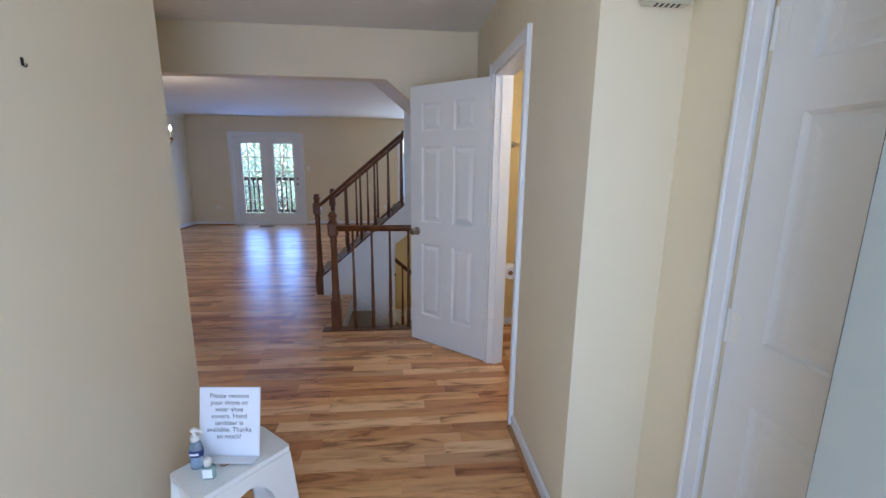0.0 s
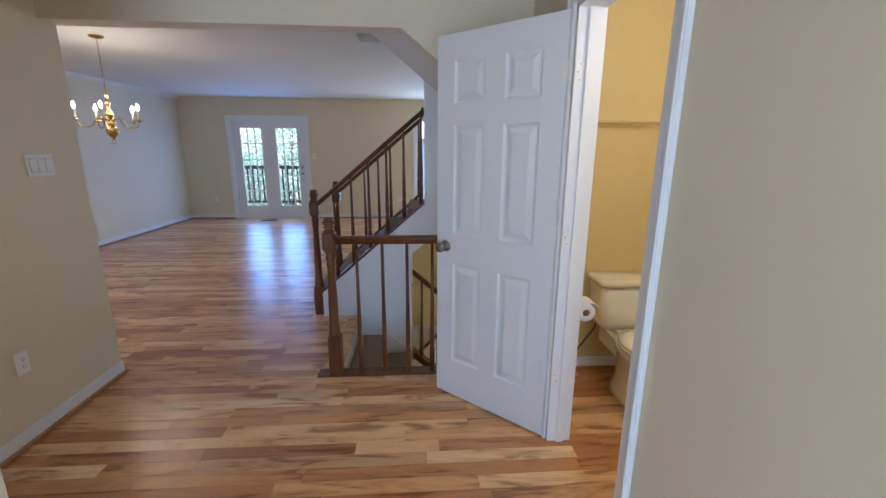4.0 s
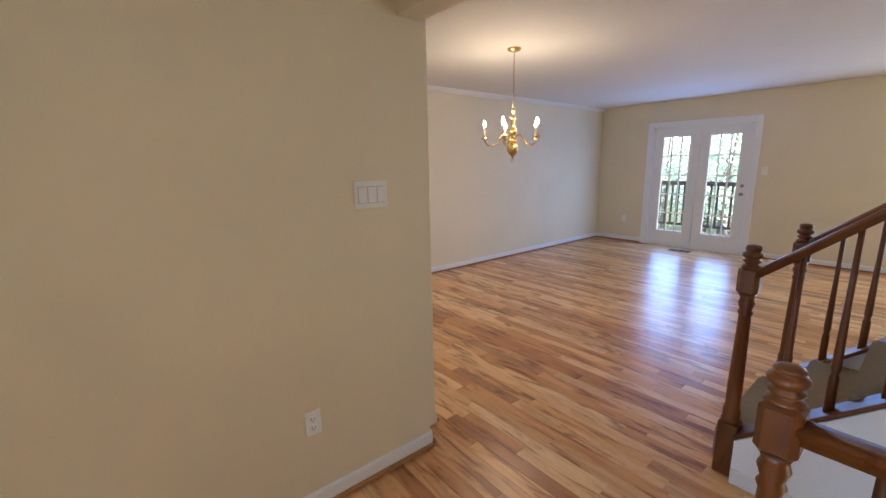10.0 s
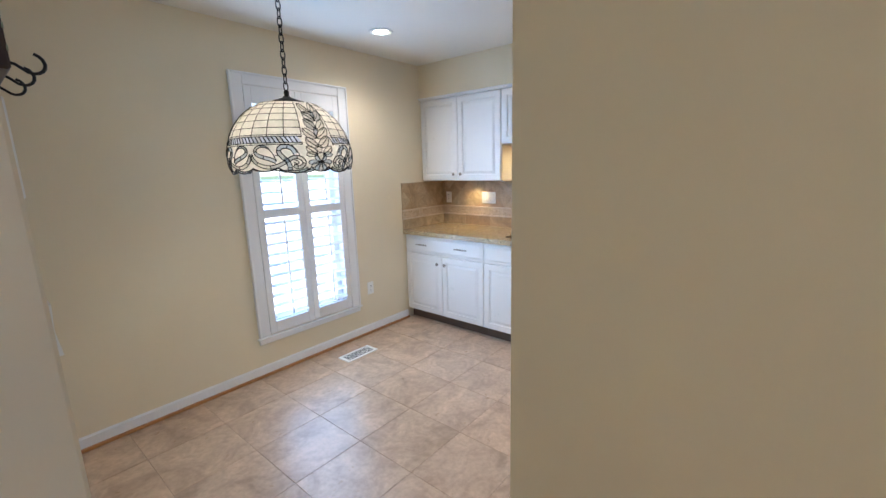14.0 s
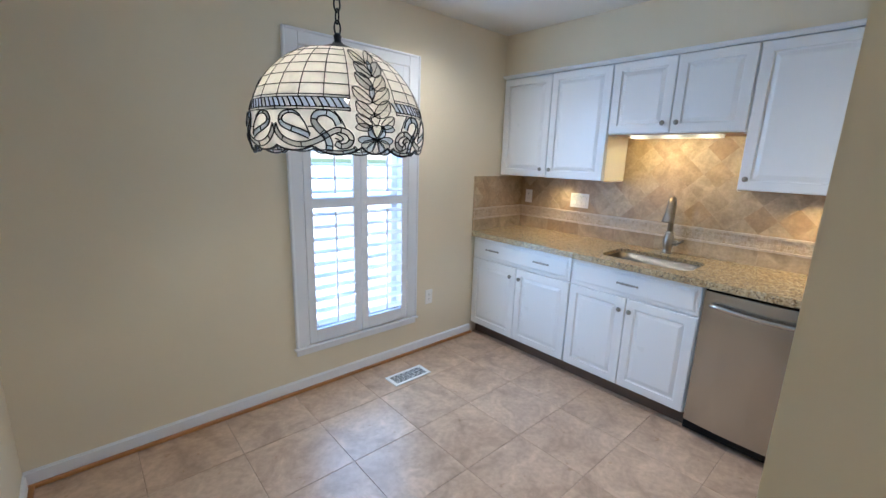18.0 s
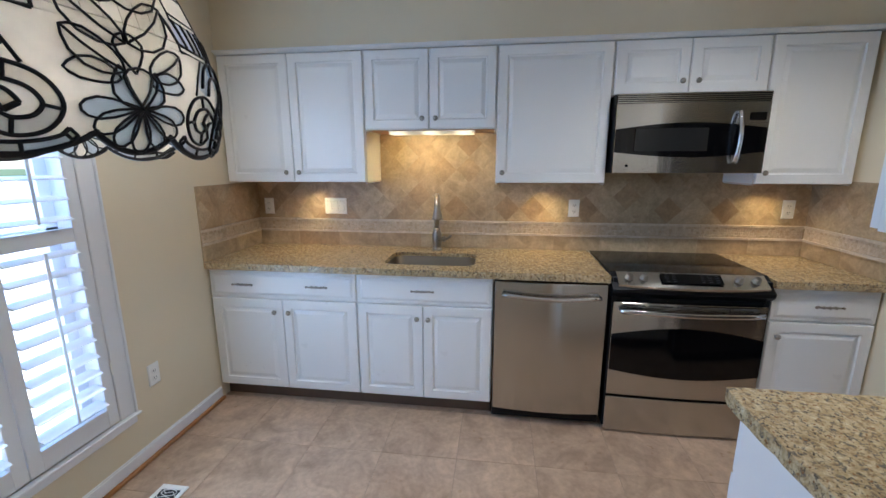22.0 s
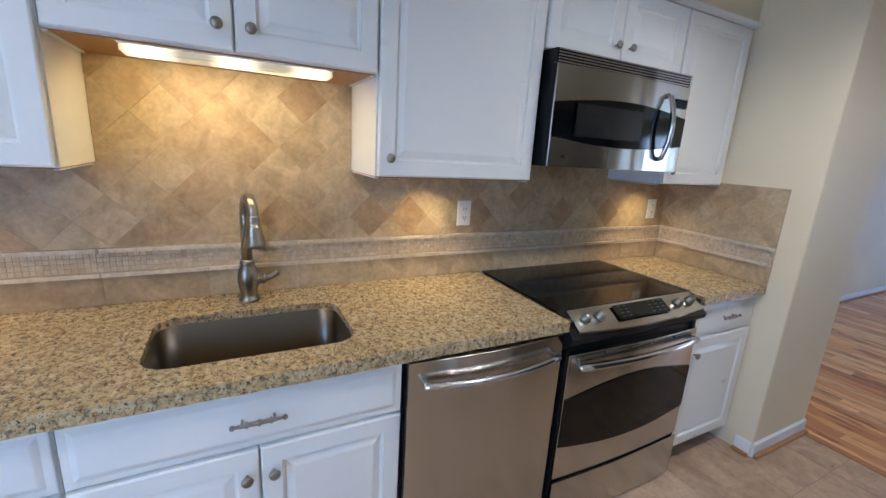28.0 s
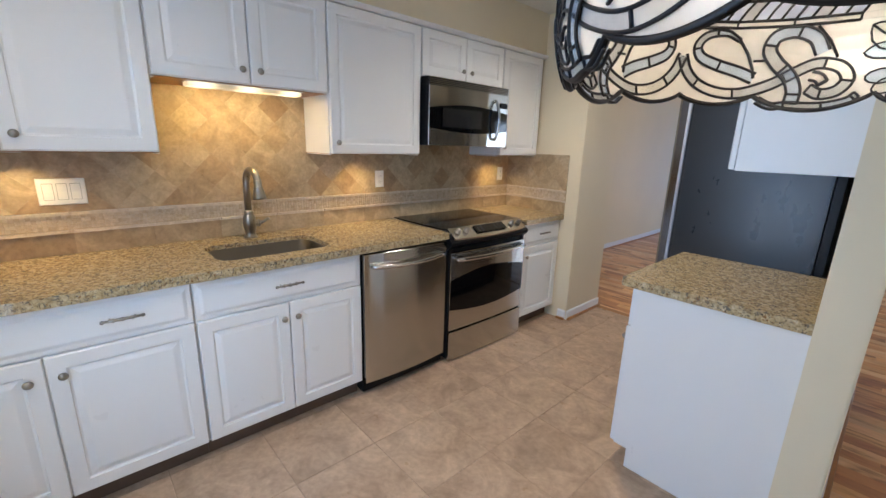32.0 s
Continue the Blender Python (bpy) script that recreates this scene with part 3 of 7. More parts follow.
sink = thing("kitchen_sink", (-4.65, -0.045, 0.69), "undermounted stainless steel sink in the countertop", "sink")
part("basin", bowl([(rounded(-4.83, -0.338, -4.452, 0.252, 0.08), 0.8745), (rounded(-4.812, -0.320, -4.470, 0.234, 0.072), 0.8742), (rounded(-4.808, -0.316, -4.474, 0.230, 0.07), 0.8745), (rounded(-4.8078, -0.3158, -4.4742, 0.2298, 0.07), 0.893), (rounded(-4.806, -0.314, -4.476, 0.228, 0.069), 0.8925), (rounded(-4.804, -0.312, -4.478, 0.226, 0.068), 0.73),
                    (rounded(-4.795, -0.303, -4.487, 0.217, 0.065), 0.705), (rounded(-4.775, -0.283, -4.507, 0.197, 0.05), 0.70), (rounded(-4.68, -0.085, -4.62, -0.005, 0.02), 0.697)]), SINK_STEEL, sink)
part("drain", lathe([(0.045, 0.697), (0.043, 0.701), (0.03, 0.699), (0.01, 0.699)], 16, (-4.65, -0.045, 0)), CHROME, sink)

tap = thing("kitchen_faucet", (-4.905, -0.05, 0.916), "brushed nickel gooseneck faucet with a side lever", "faucet")
FX, FY, FZ = -4.905, -0.05, 0.9165
part("base", lathe([(0.034, 0), (0.034, 0.010), (0.029, 0.014), (0.027, 0.028), (0.033, 0.055), (0.0355, 0.085), (0.033, 0.112), (0.026, 0.128), (0.0225, 0.134), (0.0265, 0.140), (0.0235, 0.147), (0.0190, 0.154)], 16, (FX, FY, FZ)), NICKEL, tap)
arc = [(FX, FY, FZ + 0.14), (FX, FY, FZ + 0.30)] + [(FX + 0.985 * r, FY + 0.17 * r, FZ + 0.30 + 0.076 * math.sin(radians(a))) for a, r in [(a, 0.062 - 0.062 * math.cos(radians(a))) for a in range(15, 181, 15)]]
part("spout", tube(arc, 0.0182, 14), NICKEL, tap)
end, before = Vector(arc[-1]), Vector(arc[-2])
way = (end - before).normalized()
part("spray_head", tube([end - way * 0.026, end - way * 0.020, end + way * 0.008, end + way * 0.011, end + way * 0.014, end + way * 0.030, end + way * 0.058, end + way * 0.062, end + way * 0.074, end + way * 0.076], [0.0188, 0.0205, 0.0205, 0.0235, 0.0225, 0.0270, 0.0315, 0.0335, 0.0335, 0.027], 16), NICKEL, tap)
lever = tube([(FX, FY + 0.015, FZ + 0.075), (FX, FY + 0.05, FZ + 0.078)], [0.019, 0.016], 12)
join(lever, tube([(FX, FY + 0.046, FZ + 0.078), (FX, FY + 0.056, FZ + 0.078)], [0.020, 0.020], 12))
join(lever, tube([(FX + 0.002, FY + 0.05, FZ + 0.076), (FX + 0.01, FY + 0.075, FZ + 0.085), (FX + 0.025, FY + 0.098, FZ + 0.105)], [0.012, 0.008, 0.010], 8))
part("lever", lever, NICKEL, tap, "short side lever")

# dishwasher
dw = thing("dishwasher", (W_KIT + 0.3, 0.66, 0), "stainless steel dishwasher with a bowed bar handle", "dishwasher")
DY0, DY1 = 0.352, 0.964
part("body", box(W_KIT + 0.02, DY0, 0.02, -4.40, DY1, 0.872), BLACK, dw, "black casing")
part("toe_panel", box(-4.45, DY0 + 0.004, 0.012, -4.43, DY1 - 0.004, 0.082), BLACK, dw, "black toe panel")


def bowed(y0, y1, z0, z1, x, bow, thick, n=10):
    """A front panel that bulges slightly towards the room."""
    pts = [(x + bow * (1 - (2 * i / n - 1) ** 2), y0 + (y1 - y0) * i / n) for i in range(n + 1)]
    bm = prism(pts + [(x - thick, y1), (x - thick, y0)], "z", z0, z1, 0.0015)
    return bm


door = part("door", bowed(DY0 + 0.004, DY1 - 0.004, 0.086, 0.862, -4.372, 0.020, 0.03, 20), STEEL, dw)


def bar_handle(y0, y1, z, x, out, parent, r=0.011, drop=0.0):
    n = 14
    pts = [(x + out * math.sin(math.pi * min(1, 0.12 + 0.76 * i / n)) ** 0.6, y0 + (y1 - y0) * i / n, z - drop * math.sin(math.pi * i / n)) for i in range(n + 1)]
    pts = [(x - 0.002, y0 + 0.004, z)] + pts + [(x - 0.002, y1 - 0.004, z)]
    part("handle", tube(pts, [r * 0.9] + [r] * (n + 1) + [r * 0.9], 10), CHROME, parent, "bowed polished steel handle")


bar_handle(DY0 + 0.05, DY1 - 0.05, 0.795, -4.362, 0.045, door, 0.0125, 0.012)

# range
stove = thing("range", (W_KIT + 0.3, 1.366, 0), "slide-in electric range with a black glass cooktop", "range")
RY0, RY1, RX = 0.982, 1.757, -4.345
part("body", boxes([(W_KIT + 0.02, RY0, 0.03, -4.385, RY1, 0.905), (-4.385, RY0, 0.03, -4.37, RY0 + 0.02, 0.905), (-4.385, RY1 - 0.02, 0.03, -4.37, RY1, 0.905)]), BLACK, stove, "black enamel sides")
part("cooktop", box(W_KIT + 0.03, RY0 - 0.008, 0.918, -4.43, RY1 + 0.006, 0.926, 0.002), BLACK_GLASS, stove, "black ceramic glass cooktop")
part("front_trim", prism([(-4.43, 0.926), (-4.424, 0.920), (-4.40, 0.904), (RX + 0.008, 0.850), (RX + 0.004, 0.83), (-4.39, 0.79), (-4.43, 0.79)], "y", RY0 - 0.008, RY1 + 0.006), BLACK, stove, "black sloping apron")
panel_pts = []
for i in range(13):
    u = i / 12
    panel_pts.append((RY0 + 0.02 + (RY1 - RY0 - 0.04) * u, 0.004 * math.sin(math.pi * u)))
bm = bmesh.new()
slope_a, slope_b = Vector((-4.418, 0, 0.9285)), Vector((RX + 0.006, 0, 0.876))
rows = []
for y, bulge in panel_pts:
    lo = slope_b + (slope_b - slope_a).normalized() * bulge * 4
    rows.append([bm.verts.new((p.x, y, p.z)) for p in (slope_a, lo, lo + Vector((-0.006, 0, -0.012)), slope_a + Vector((-0.006, 0, -0.012)))])
for a, b in zip(rows, rows[1:]):
    for i in range(4):
        bm.faces.new((a[i], a[(i + 1) % 4], b[(i + 1) % 4], b[i]))
bm.faces.new(rows[0])
bm.faces.new(rows[-1][::-1])
bmesh.ops.recalc_face_normals(bm, faces=bm.faces)
control = part("control_panel", bm, STEEL_H, stove, "bowed steel control panel")
normal = Vector((0.0525, 0, 0.079)).normalized()
mid = (slope_a + slope_b) / 2


def tilted(bm, y, off=0.0):
    """From a shape that stands on z = 0 to one that stands on the sloping control panel."""
    turn = normal.to_track_quat("Z", "Y").to_matrix().to_4x4()
    bmesh.ops.transform(bm, matrix=Matrix.Translation(mid + Vector((0, y, 0)) + normal * off) @ turn, verts=bm.verts)
    return bm


for y in (1.06, 1.135, 1.60, 1.68):
    part("dial", tilted(lathe([(0.021, 0), (0.021, 0.006), (0.017, 0.008), (0.0165, 0.022), (0.014, 0.026)], 14), y, 0.003), NICKEL, control, "ribbed steel control knob")
display = part("display", tilted(box(-0.150, -0.034, 0.0, 0.150, 0.034, 0.003, 0.001), 1.37, 0.006), BLACK_GLASS, control, "black display with touch keys")
part("key_mark", tilted(boxes([(-0.13 + 0.035 * i, -0.022 + 0.015 * j, 0.003, -0.112 + 0.035 * i, -0.019 + 0.015 * j, 0.0034) for i in range(8) for j in range(4) if i < 2 or i > 4]), 1.37, 0.0062), plain("pale_key_print", (0.06, 0.06, 0.06, 1), 0.5), control, "pale printed key marks")["kind"] = "stuff"
oven = part("oven_door", bowed(RY0 + 0.006, RY1 - 0.006, 0.235, 0.775, RX - 0.012, 0.012, 0.035), STEEL_H, stove, "steel oven door")
# the dark window, curved above and below
n = 16
up = [(RY0 + 0.008 + (RY1 - RY0 - 0.016) * i / n, 0.590 + 0.052 * math.sin(math.pi * i / n)) for i in range(n + 1)]
dn = [(RY0 + 0.008 + (RY1 - RY0 - 0.016) * i / n, 0.385 - 0.035 * math.sin(math.pi * i / n)) for i in range(n + 1)]
bm = bmesh.new()
for (ya, za), (yb, zb), (yc, zc), (yd, zd) in zip(dn, dn[1:], up[1:], up):
    def front_x(y):
        return RX - 0.012 + 0.012 * (1 - (2 * (y - RY0) / (RY1 - RY0) - 1) ** 2) + 0.0035
    bm.faces.new([bm.verts.new((front_x(y), y, z)) for y, z in ((ya, za), (yb, zb), (yc, zc), (yd, zd))])
bmesh.ops.remove_doubles(bm, verts=bm.verts, dist=0.0005)
made = bmesh.ops.extrude_face_region(bm, geom=bm.faces[:])
bmesh.ops.translate(bm, verts=[v for v in made["geom"] if isinstance(v, bmesh.types.BMVert)], vec=(-0.006, 0, 0))
bmesh.ops.recalc_face_normals(bm, faces=bm.faces)
part("oven_window", bm, BLACK_GLASS, oven, "black curved glass")
bar_handle(RY0 + 0.045, RY1 - 0.045, 0.735, RX - 0.006, 0.042, oven, 0.0155, 0.006)
part("vent_slot", boxes([(RX - 0.01, RY0 + 0.05 + 0.137 * i, 0.758, RX + 0.0035, RY0 + 0.05 + 0.137 * i + 0.115, 0.764) for i in range(5)]), PLATE_DARK, oven)
low = part("storage_drawer", bowed(RY0 + 0.004, RY1 - 0.004, 0.014, 0.222, RX - 0.006, 0.010, 0.035), STEEL_H, stove, "steel lower drawer")

# microwave
mw = thing("microwave", (W_KIT + 0.2, 1.366, 1.447), "over-the-range microwave in stainless steel and black glass", "microwave")
MY0, MY1, MX, MZ0, MZ1 = 0.985, 1.757, -4.60, 1.447, 1.868
part("casing", box(W_KIT + 0.01, MY0, MZ0, MX - 0.03, MY1, MZ1), BLACK, mw, "black casing")
part("door_surround", box(MX - 0.0295, MY0 + 0.0005, MZ0 + 0.001, MX - 0.0125, MY1 - 0.0005, MZ1 - 0.053), BLACK, mw, "black door body")
part("face", bowed(MY0 + 0.003, MY1, MZ0, MZ1 - 0.052, MX - 0.004, 0.012, 0.008), STEEL_H, mw, "bowed steel front")
grille = part("grille", box(MX - 0.03, MY0, MZ1 - 0.05, MX - 0.012, MY1, MZ1 - 0.001), BLACK, mw, "black vent")
for i in range(5):
    part("slat", box(MX - 0.013, MY0 + 0.004, MZ1 - 0.0490 + i * 0.0102, MX - 0.003, MY1 - 0.001, MZ1 - 0.0440 + i * 0.0102), STEEL_H, grille)
bm = bmesh.new()
up = [(MY0 + 0.004 + (MY1 - MY0 - 0.008) * i / n, 1.682 + 0.032 * math.sin(math.pi * i / n)) for i in range(n + 1)]
dn = [(MY0 + 0.004 + (MY1 - MY0 - 0.008) * i / n, 1.560 - 0.028 * math.sin(math.pi * i / n)) for i in range(n + 1)]
for (ya, za), (yb, zb), (yc, zc), (yd, zd) in zip(dn, dn[1:], up[1:], up):
    def glass_x(y):
        return MX - 0.004 + 0.012 * (1 - (2 * (y - MY0) / (MY1 - MY0) - 1) ** 2) + 0.003
    bm.faces.new([bm.verts.new((glass_x(y), y, z)) for y, z in ((ya, za), (yb, zb), (yc, zc), (yd, zd))])
bmesh.ops.remove_doubles(bm, verts=bm.verts, dist=0.0005)
made = bmesh.ops.extrude_face_region(bm, geom=bm.faces[:])
bmesh.ops.translate(bm, verts=[v for v in made["geom"] if isinstance(v, bmesh.types.BMVert)], vec=(-0.006, 0, 0))
bmesh.ops.recalc_face_normals(bm, faces=bm.faces)
part("door_glass", bm, BLACK_GLASS, mw, "black curved door glass")
part("window_screen", box(MX + 0.0115, 1.09, 1.565, MX + 0.0135, 1.46, 1.685, 0.0), plain("smoked_glass", (0.016, 0.016, 0.016, 1), 0.15), mw, "smoked inner window")
part("display", box(MX, 1.66, 1.722, MX + 0.0065, 1.735, 1.76), BLACK_GLASS, mw, "small black display")
part("badge", lathe([(0.007, 0), (0.007, 0.002), (0.004, 0.003)], 10, (MX + 0.004, 1.06, 1.487), "x"), BLACK, mw, "small round badge")
pts = [(MX + 0.005, 1.60, 1.50)] + [(MX + 0.012 + 0.038 * math.sin(math.pi * (0.1 + 0.8 * i / 10)), 1.60, 1.505 + 0.255 * i / 10) for i in range(11)] + [(MX + 0.005, 1.60, 1.765)]
part("handle", tube(pts, 0.0115, 10), CHROME, mw, "bowed upright steel handle")

# lights under the wall cabinets
LIT = glowing("warm_tube", (1.0, 0.76, 0.42, 1), 0.24, (0.5, 0.4, 0.25, 1))
strip = thing("under_cabinet_light", (-4.76, -0.055, 1.67), "white strip light under the short wall cabinet, lit", "light")
part("housing", box(-4.80, -0.32, 1.693, -4.70, 0.21, 1.6965, 0.001), PLASTIC, strip)
# three bulb glows, 0.2 m apart, painted into the lens's emission; no bulbs built
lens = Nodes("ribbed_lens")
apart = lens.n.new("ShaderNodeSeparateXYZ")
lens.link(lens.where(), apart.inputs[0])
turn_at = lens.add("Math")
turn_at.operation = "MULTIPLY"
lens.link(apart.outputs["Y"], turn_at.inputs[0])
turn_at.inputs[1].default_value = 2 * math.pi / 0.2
hot_spot = lens.add("Math")
hot_spot.operation = "COSINE"
lens.link(turn_at.outputs[0], hot_spot.inputs[0])
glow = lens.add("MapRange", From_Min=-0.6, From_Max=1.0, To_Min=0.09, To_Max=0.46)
lens.link(hot_spot.outputs[0], glow.inputs["Value"])
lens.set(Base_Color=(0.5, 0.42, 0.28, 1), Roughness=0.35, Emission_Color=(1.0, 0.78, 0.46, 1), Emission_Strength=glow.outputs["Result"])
part("diffuser", prism([(-4.797, -0.318), (-4.715, -0.318), (-4.703, -0.301), (-4.703, 0.191), (-4.715, 0.208), (-4.797, 0.208)], "z", 1.6755, 1.6925, 0.003), lens.m, strip, "ribbed lens with three warm bulb glows painted in")
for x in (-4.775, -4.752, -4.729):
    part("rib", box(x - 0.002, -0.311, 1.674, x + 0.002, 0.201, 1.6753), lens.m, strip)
lamp("under_cabinet_tube", "AREA", (-4.775, -0.055, 1.672), 3.3, (1.0, 0.70, 0.26), 0.5, 0.06, (-4.93, -0.035, 1.30))
for y in (-0.92, 0.66, 2.0):
    puck = thing("puck_light", (-4.85, y, 1.375), "small round puck light under a wall cabinet, lit", "light", "puck lights")
    part("ring", lathe([(0.034, 1.3845), (0.034, 1.377), (0.028, 1.375), (0.024, 1.378)], 16, (-4.85, y, 0)), PLASTIC, puck)
    part("lens", lathe([(0.024, 1.379), (0.02, 1.3765), (0.004, 1.376)], 12, (-4.85, y, 0)), LIT, puck, "glowing lens")
    spot = lamp("puck_lamp", "SPOT", (-4.85, y, 1.372), 8.5, (1.0, 0.71, 0.32), 0.02, target=(-4.90, y, 0.9))
    spot.data.spot_size, spot.data.spot_blend = radians(130), 0.9


# wall plates
def wall_plate(kind, centre, face, label, gangs=1):
    """A cover plate; face: the way it looks (east, south, north or west)."""
    ob = thing(kind, centre, label, "outlet" if kind == "outlet" else "light switch", "wall plates")
    w = 0.07 + 0.046 * (gangs - 1)
    part("cover", ring_panel(w, 0.115, ((0, 0.0), (0.0, 0.003), (0.004, 0.0065)), (0, -w / 2, -0.0575), 0.0), PLASTIC, ob, own=True)
    for g in range(gangs):
        y = (g - (gangs - 1) / 2) * 0.046
        if kind == "outlet":
            for z in (-0.02, 0.02):
                part("socket", lathe([(0.0165, 0.006), (0.0165, 0.0085), (0.014, 0.0088)], 12, (0, y, z), "x"), PLASTIC, ob, own=True)
                part("slot", boxes([(0.0086, y - 0.008, z - 0.003, 0.0093, y - 0.005, z + 0.007), (0.0086, y + 0.005, z - 0.003, 0.0093, y + 0.008, z + 0.006), (0.0086, y - 0.002, z - 0.011, 0.0093, y + 0.002, z - 0.007)]), PLATE_DARK, ob, own=True)
        else:
            # grey sheet paints the shade in the gap round the rocker
            part("frame_line", box(0.0062, y - 0.018, -0.036, 0.0068, y + 0.018, 0.036), GAP_SHADE_GREY, ob, own=True)
            part("rocker", prism([(0.006, -0.034), (0.0125, -0.034), (0.0085, 0.0), (0.0105, 0.034), (0.006, 0.034)], "y", y - 0.0165, y + 0.0165), PLASTIC, ob, own=True)
    ob.matrix_basis = pose(*centre, 0, 0, {"east": 0, "north": 90, "west": 180, "south": -90}[face])
    return ob


SPL = W_KIT + 0.0125
wall_plate("outlet", (SPL, -1.305, 1.198), "east", "white double outlet on the tiled backsplash")
wall_plate("light_switch", (SPL, -0.795, 1.203), "east", "white triple rocker switch on the tiled backsplash", 3)
wall_plate("outlet", (SPL, 0.862, 1.207), "east", "white double outlet on the tiled backsplash")
wall_plate("outlet", (SPL, 2.16, 1.215), "east", "white double outlet on the tiled backsplash near the opening")
wall_plate("outlet", (-3.905, S_KIT + 0.0005, 0.43), "north", "white double outlet low on the wall beside the window")
wall_plate("light_switch", (SW_H + 0.0005, 2.475, 1.375), "east", "white triple rocker switch on the hall partition", 3)
wall_plate("outlet", (SW_H + 0.0005, 2.135, 0.418), "east", "white double outlet low on the hall partition")
wall_plate("light_switch", (E_KIT - 0.0005, 0.80, 1.33), "west", "white rocker switch on the breakfast corner's wall", 1)

# refrigerator
DARK_STEEL = metal("dark_brushed_steel", srgb(112, 112, 116), 0.17, (90, 90, 3), 0.05)
GREY_HANDLE = plain("dark_grey_handle", srgb(52, 54, 60), 0.3, 0.05, 0.3)
PALE_EDGE = painted("pale_grey_door_edge", srgb(176, 182, 196), 0.35, 0.04, 0.05)
fr = thing("refrigerator", (-3.0, 2.17, 0), "stainless steel refrigerator with dark grey sides", "refrigerator")
part("cabinet_body", box(-3.33, 1.715, 0.03, -2.712, 2.62, 1.80, 0.006, 2), FRIDGE_GREY, fr, "dark grey textured sides")
# black sheet stands in for the shade between refrigerator and partition
part("back_panel", box(-2.711, 1.745, 0.05, -2.672, 2.59, 1.78, 0.004), BLACK, fr, "black panel painted as the shaded gap at the rear")
part("water_line", tube([(-2.655, 1.80, 0.06), (-2.650, 1.765, 0.5), (-2.644, 1.757, 0.9), (-2.652, 1.760, 1.15), (-2.640, 1.757, 1.4), (-2.668, 1.80, 1.62)], 0.0045, 8), plain("grey_vinyl_tube", srgb(150, 152, 158), 0.4), fr, "thin grey water line")
for y0, y1, side in ((1.715, 2.163, 1), (2.169, 2.62, -1)):
    leaf = part("door", prism([(-3.34, y0), (-3.382, y0 + 0.004), (-3.400, y0 + 0.03), (-3.407, (y0 + y1) / 2), (-3.400, y1 - 0.03), (-3.382, y1 - 0.004), (-3.34, y1)], "z", 0.09, 1.805), DARK_STEEL, fr, "tall stainless steel door")
    y = y1 - 0.05 if side > 0 else y0 + 0.05
    part("handle", tube([(-3.402, y, 0.88), (-3.440, y, 0.90), (-3.462, y, 1.05), (-3.468, y, 1.25), (-3.462, y, 1.45), (-3.440, y, 1.60), (-3.402, y, 1.62)], 0.011, 10), GREY_HANDLE, leaf, "bowed dark grey handle")
part("foot_grille", box(-3.36, 1.73, 0.005, -3.31, 2.6, 0.085), BLACK, fr, "black foot grille")
for y in (1.725, 2.55):
    part("hinge_cap", box(-3.40, y, 1.8065, -3.30, y + 0.06, 1.822, 0.004), FRIDGE_GREY, fr, "grey hinge cover")
part("door_edge", box(-3.346, 1.711, 0.092, -3.3305, 2.624, 1.802, 0.003), PALE_EDGE, fr, "pale grey edge behind the doors")

# short counter beside the refrigerator
pen = thing("end_cabinet", (-2.93, 1.35, 0), "white base cabinet with a plain end panel", "cabinet", "base cabinets")
part("body", box(-3.19, 1.0, 0.10, SW_K - 0.001, 1.705, 0.875), CABINET, pen)
part("end_panel", prism([(-3.190, 0.10), (-3.13, 0.10), (-3.13, 0.004), (SW_K - 0.002, 0.004), (SW_K - 0.002, 0.875), (-3.190, 0.875)], "y", 0.992, 1.0), CABINET, pen, "white end panel with a notched toe")
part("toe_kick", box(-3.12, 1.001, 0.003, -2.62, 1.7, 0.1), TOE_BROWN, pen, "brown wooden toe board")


def west_front(w, h, rings, x, y1, z, thick):
    bm = ring_panel(w, h, rings, (0, 0, 0), -thick)
    bmesh.ops.transform(bm, matrix=pose(x, y1, z, 0, 0, 180), verts=bm.verts)
    return bm


part("face_frame", box(-3.1935, 0.996, 0.10, -3.1902, 1.705, 0.875), CABINET, pen, "white face frame")
leaf = part("door", west_front(0.70, 0.585, RAISED, -3.215, 1.70, 0.105, 0.0195), CABINET, pen)
part("knob", lathe([(0.004, 0.0), (0.005, -0.012), (0.0155, -0.022), (0.004, -0.031)], 12, (-3.215, 1.05, 0.62), "x"), NICKEL, leaf)
leaf = part("drawer_front", west_front(0.70, 0.165, DRAWER, -3.215, 1.70, 0.70, 0.0195), CABINET, pen)
west_pull = lathe([(0.004, -0.052), (0.0055, -0.046), (0.0035, -0.036), (0.0055, -0.004), (0.0055, 0.004), (0.0035, 0.036), (0.0055, 0.046), (0.004, 0.052)], 8, (-3.24, 1.355, 0.785), "y")
join(west_pull, boxes([(-3.24, 1.318, 0.782, -3.214, 1.324, 0.788), (-3.24, 1.386, 0.782, -3.214, 1.392, 0.788)]))
part("pull", west_pull, NICKEL, leaf, "turned nickel bar pull")
ptop = thing("end_countertop", (-2.93, 1.35, 0.876), "speckled granite top beside the refrigerator", "countertop")
part("slab", slab([(SW_K - 0.001, 0.975)] + [(SW_K - 0.01, 1.709), (-3.245, 1.709)] + [(x, y) for x, y in uneven(-3.25, 1.70, 0.98, 24)] + [(-3.25 + 0.62 * i / 20, 0.972 + random.uniform(-0.0025, 0.0025)) for i in range(1, 20)], [], 0.8765, 0.916), GRANITE, ptop)
pu = thing("end_wall_cabinet", (-2.77, 1.35, 1.39), "white wall cabinet over the short counter", "cabinet", "wall cabinets")
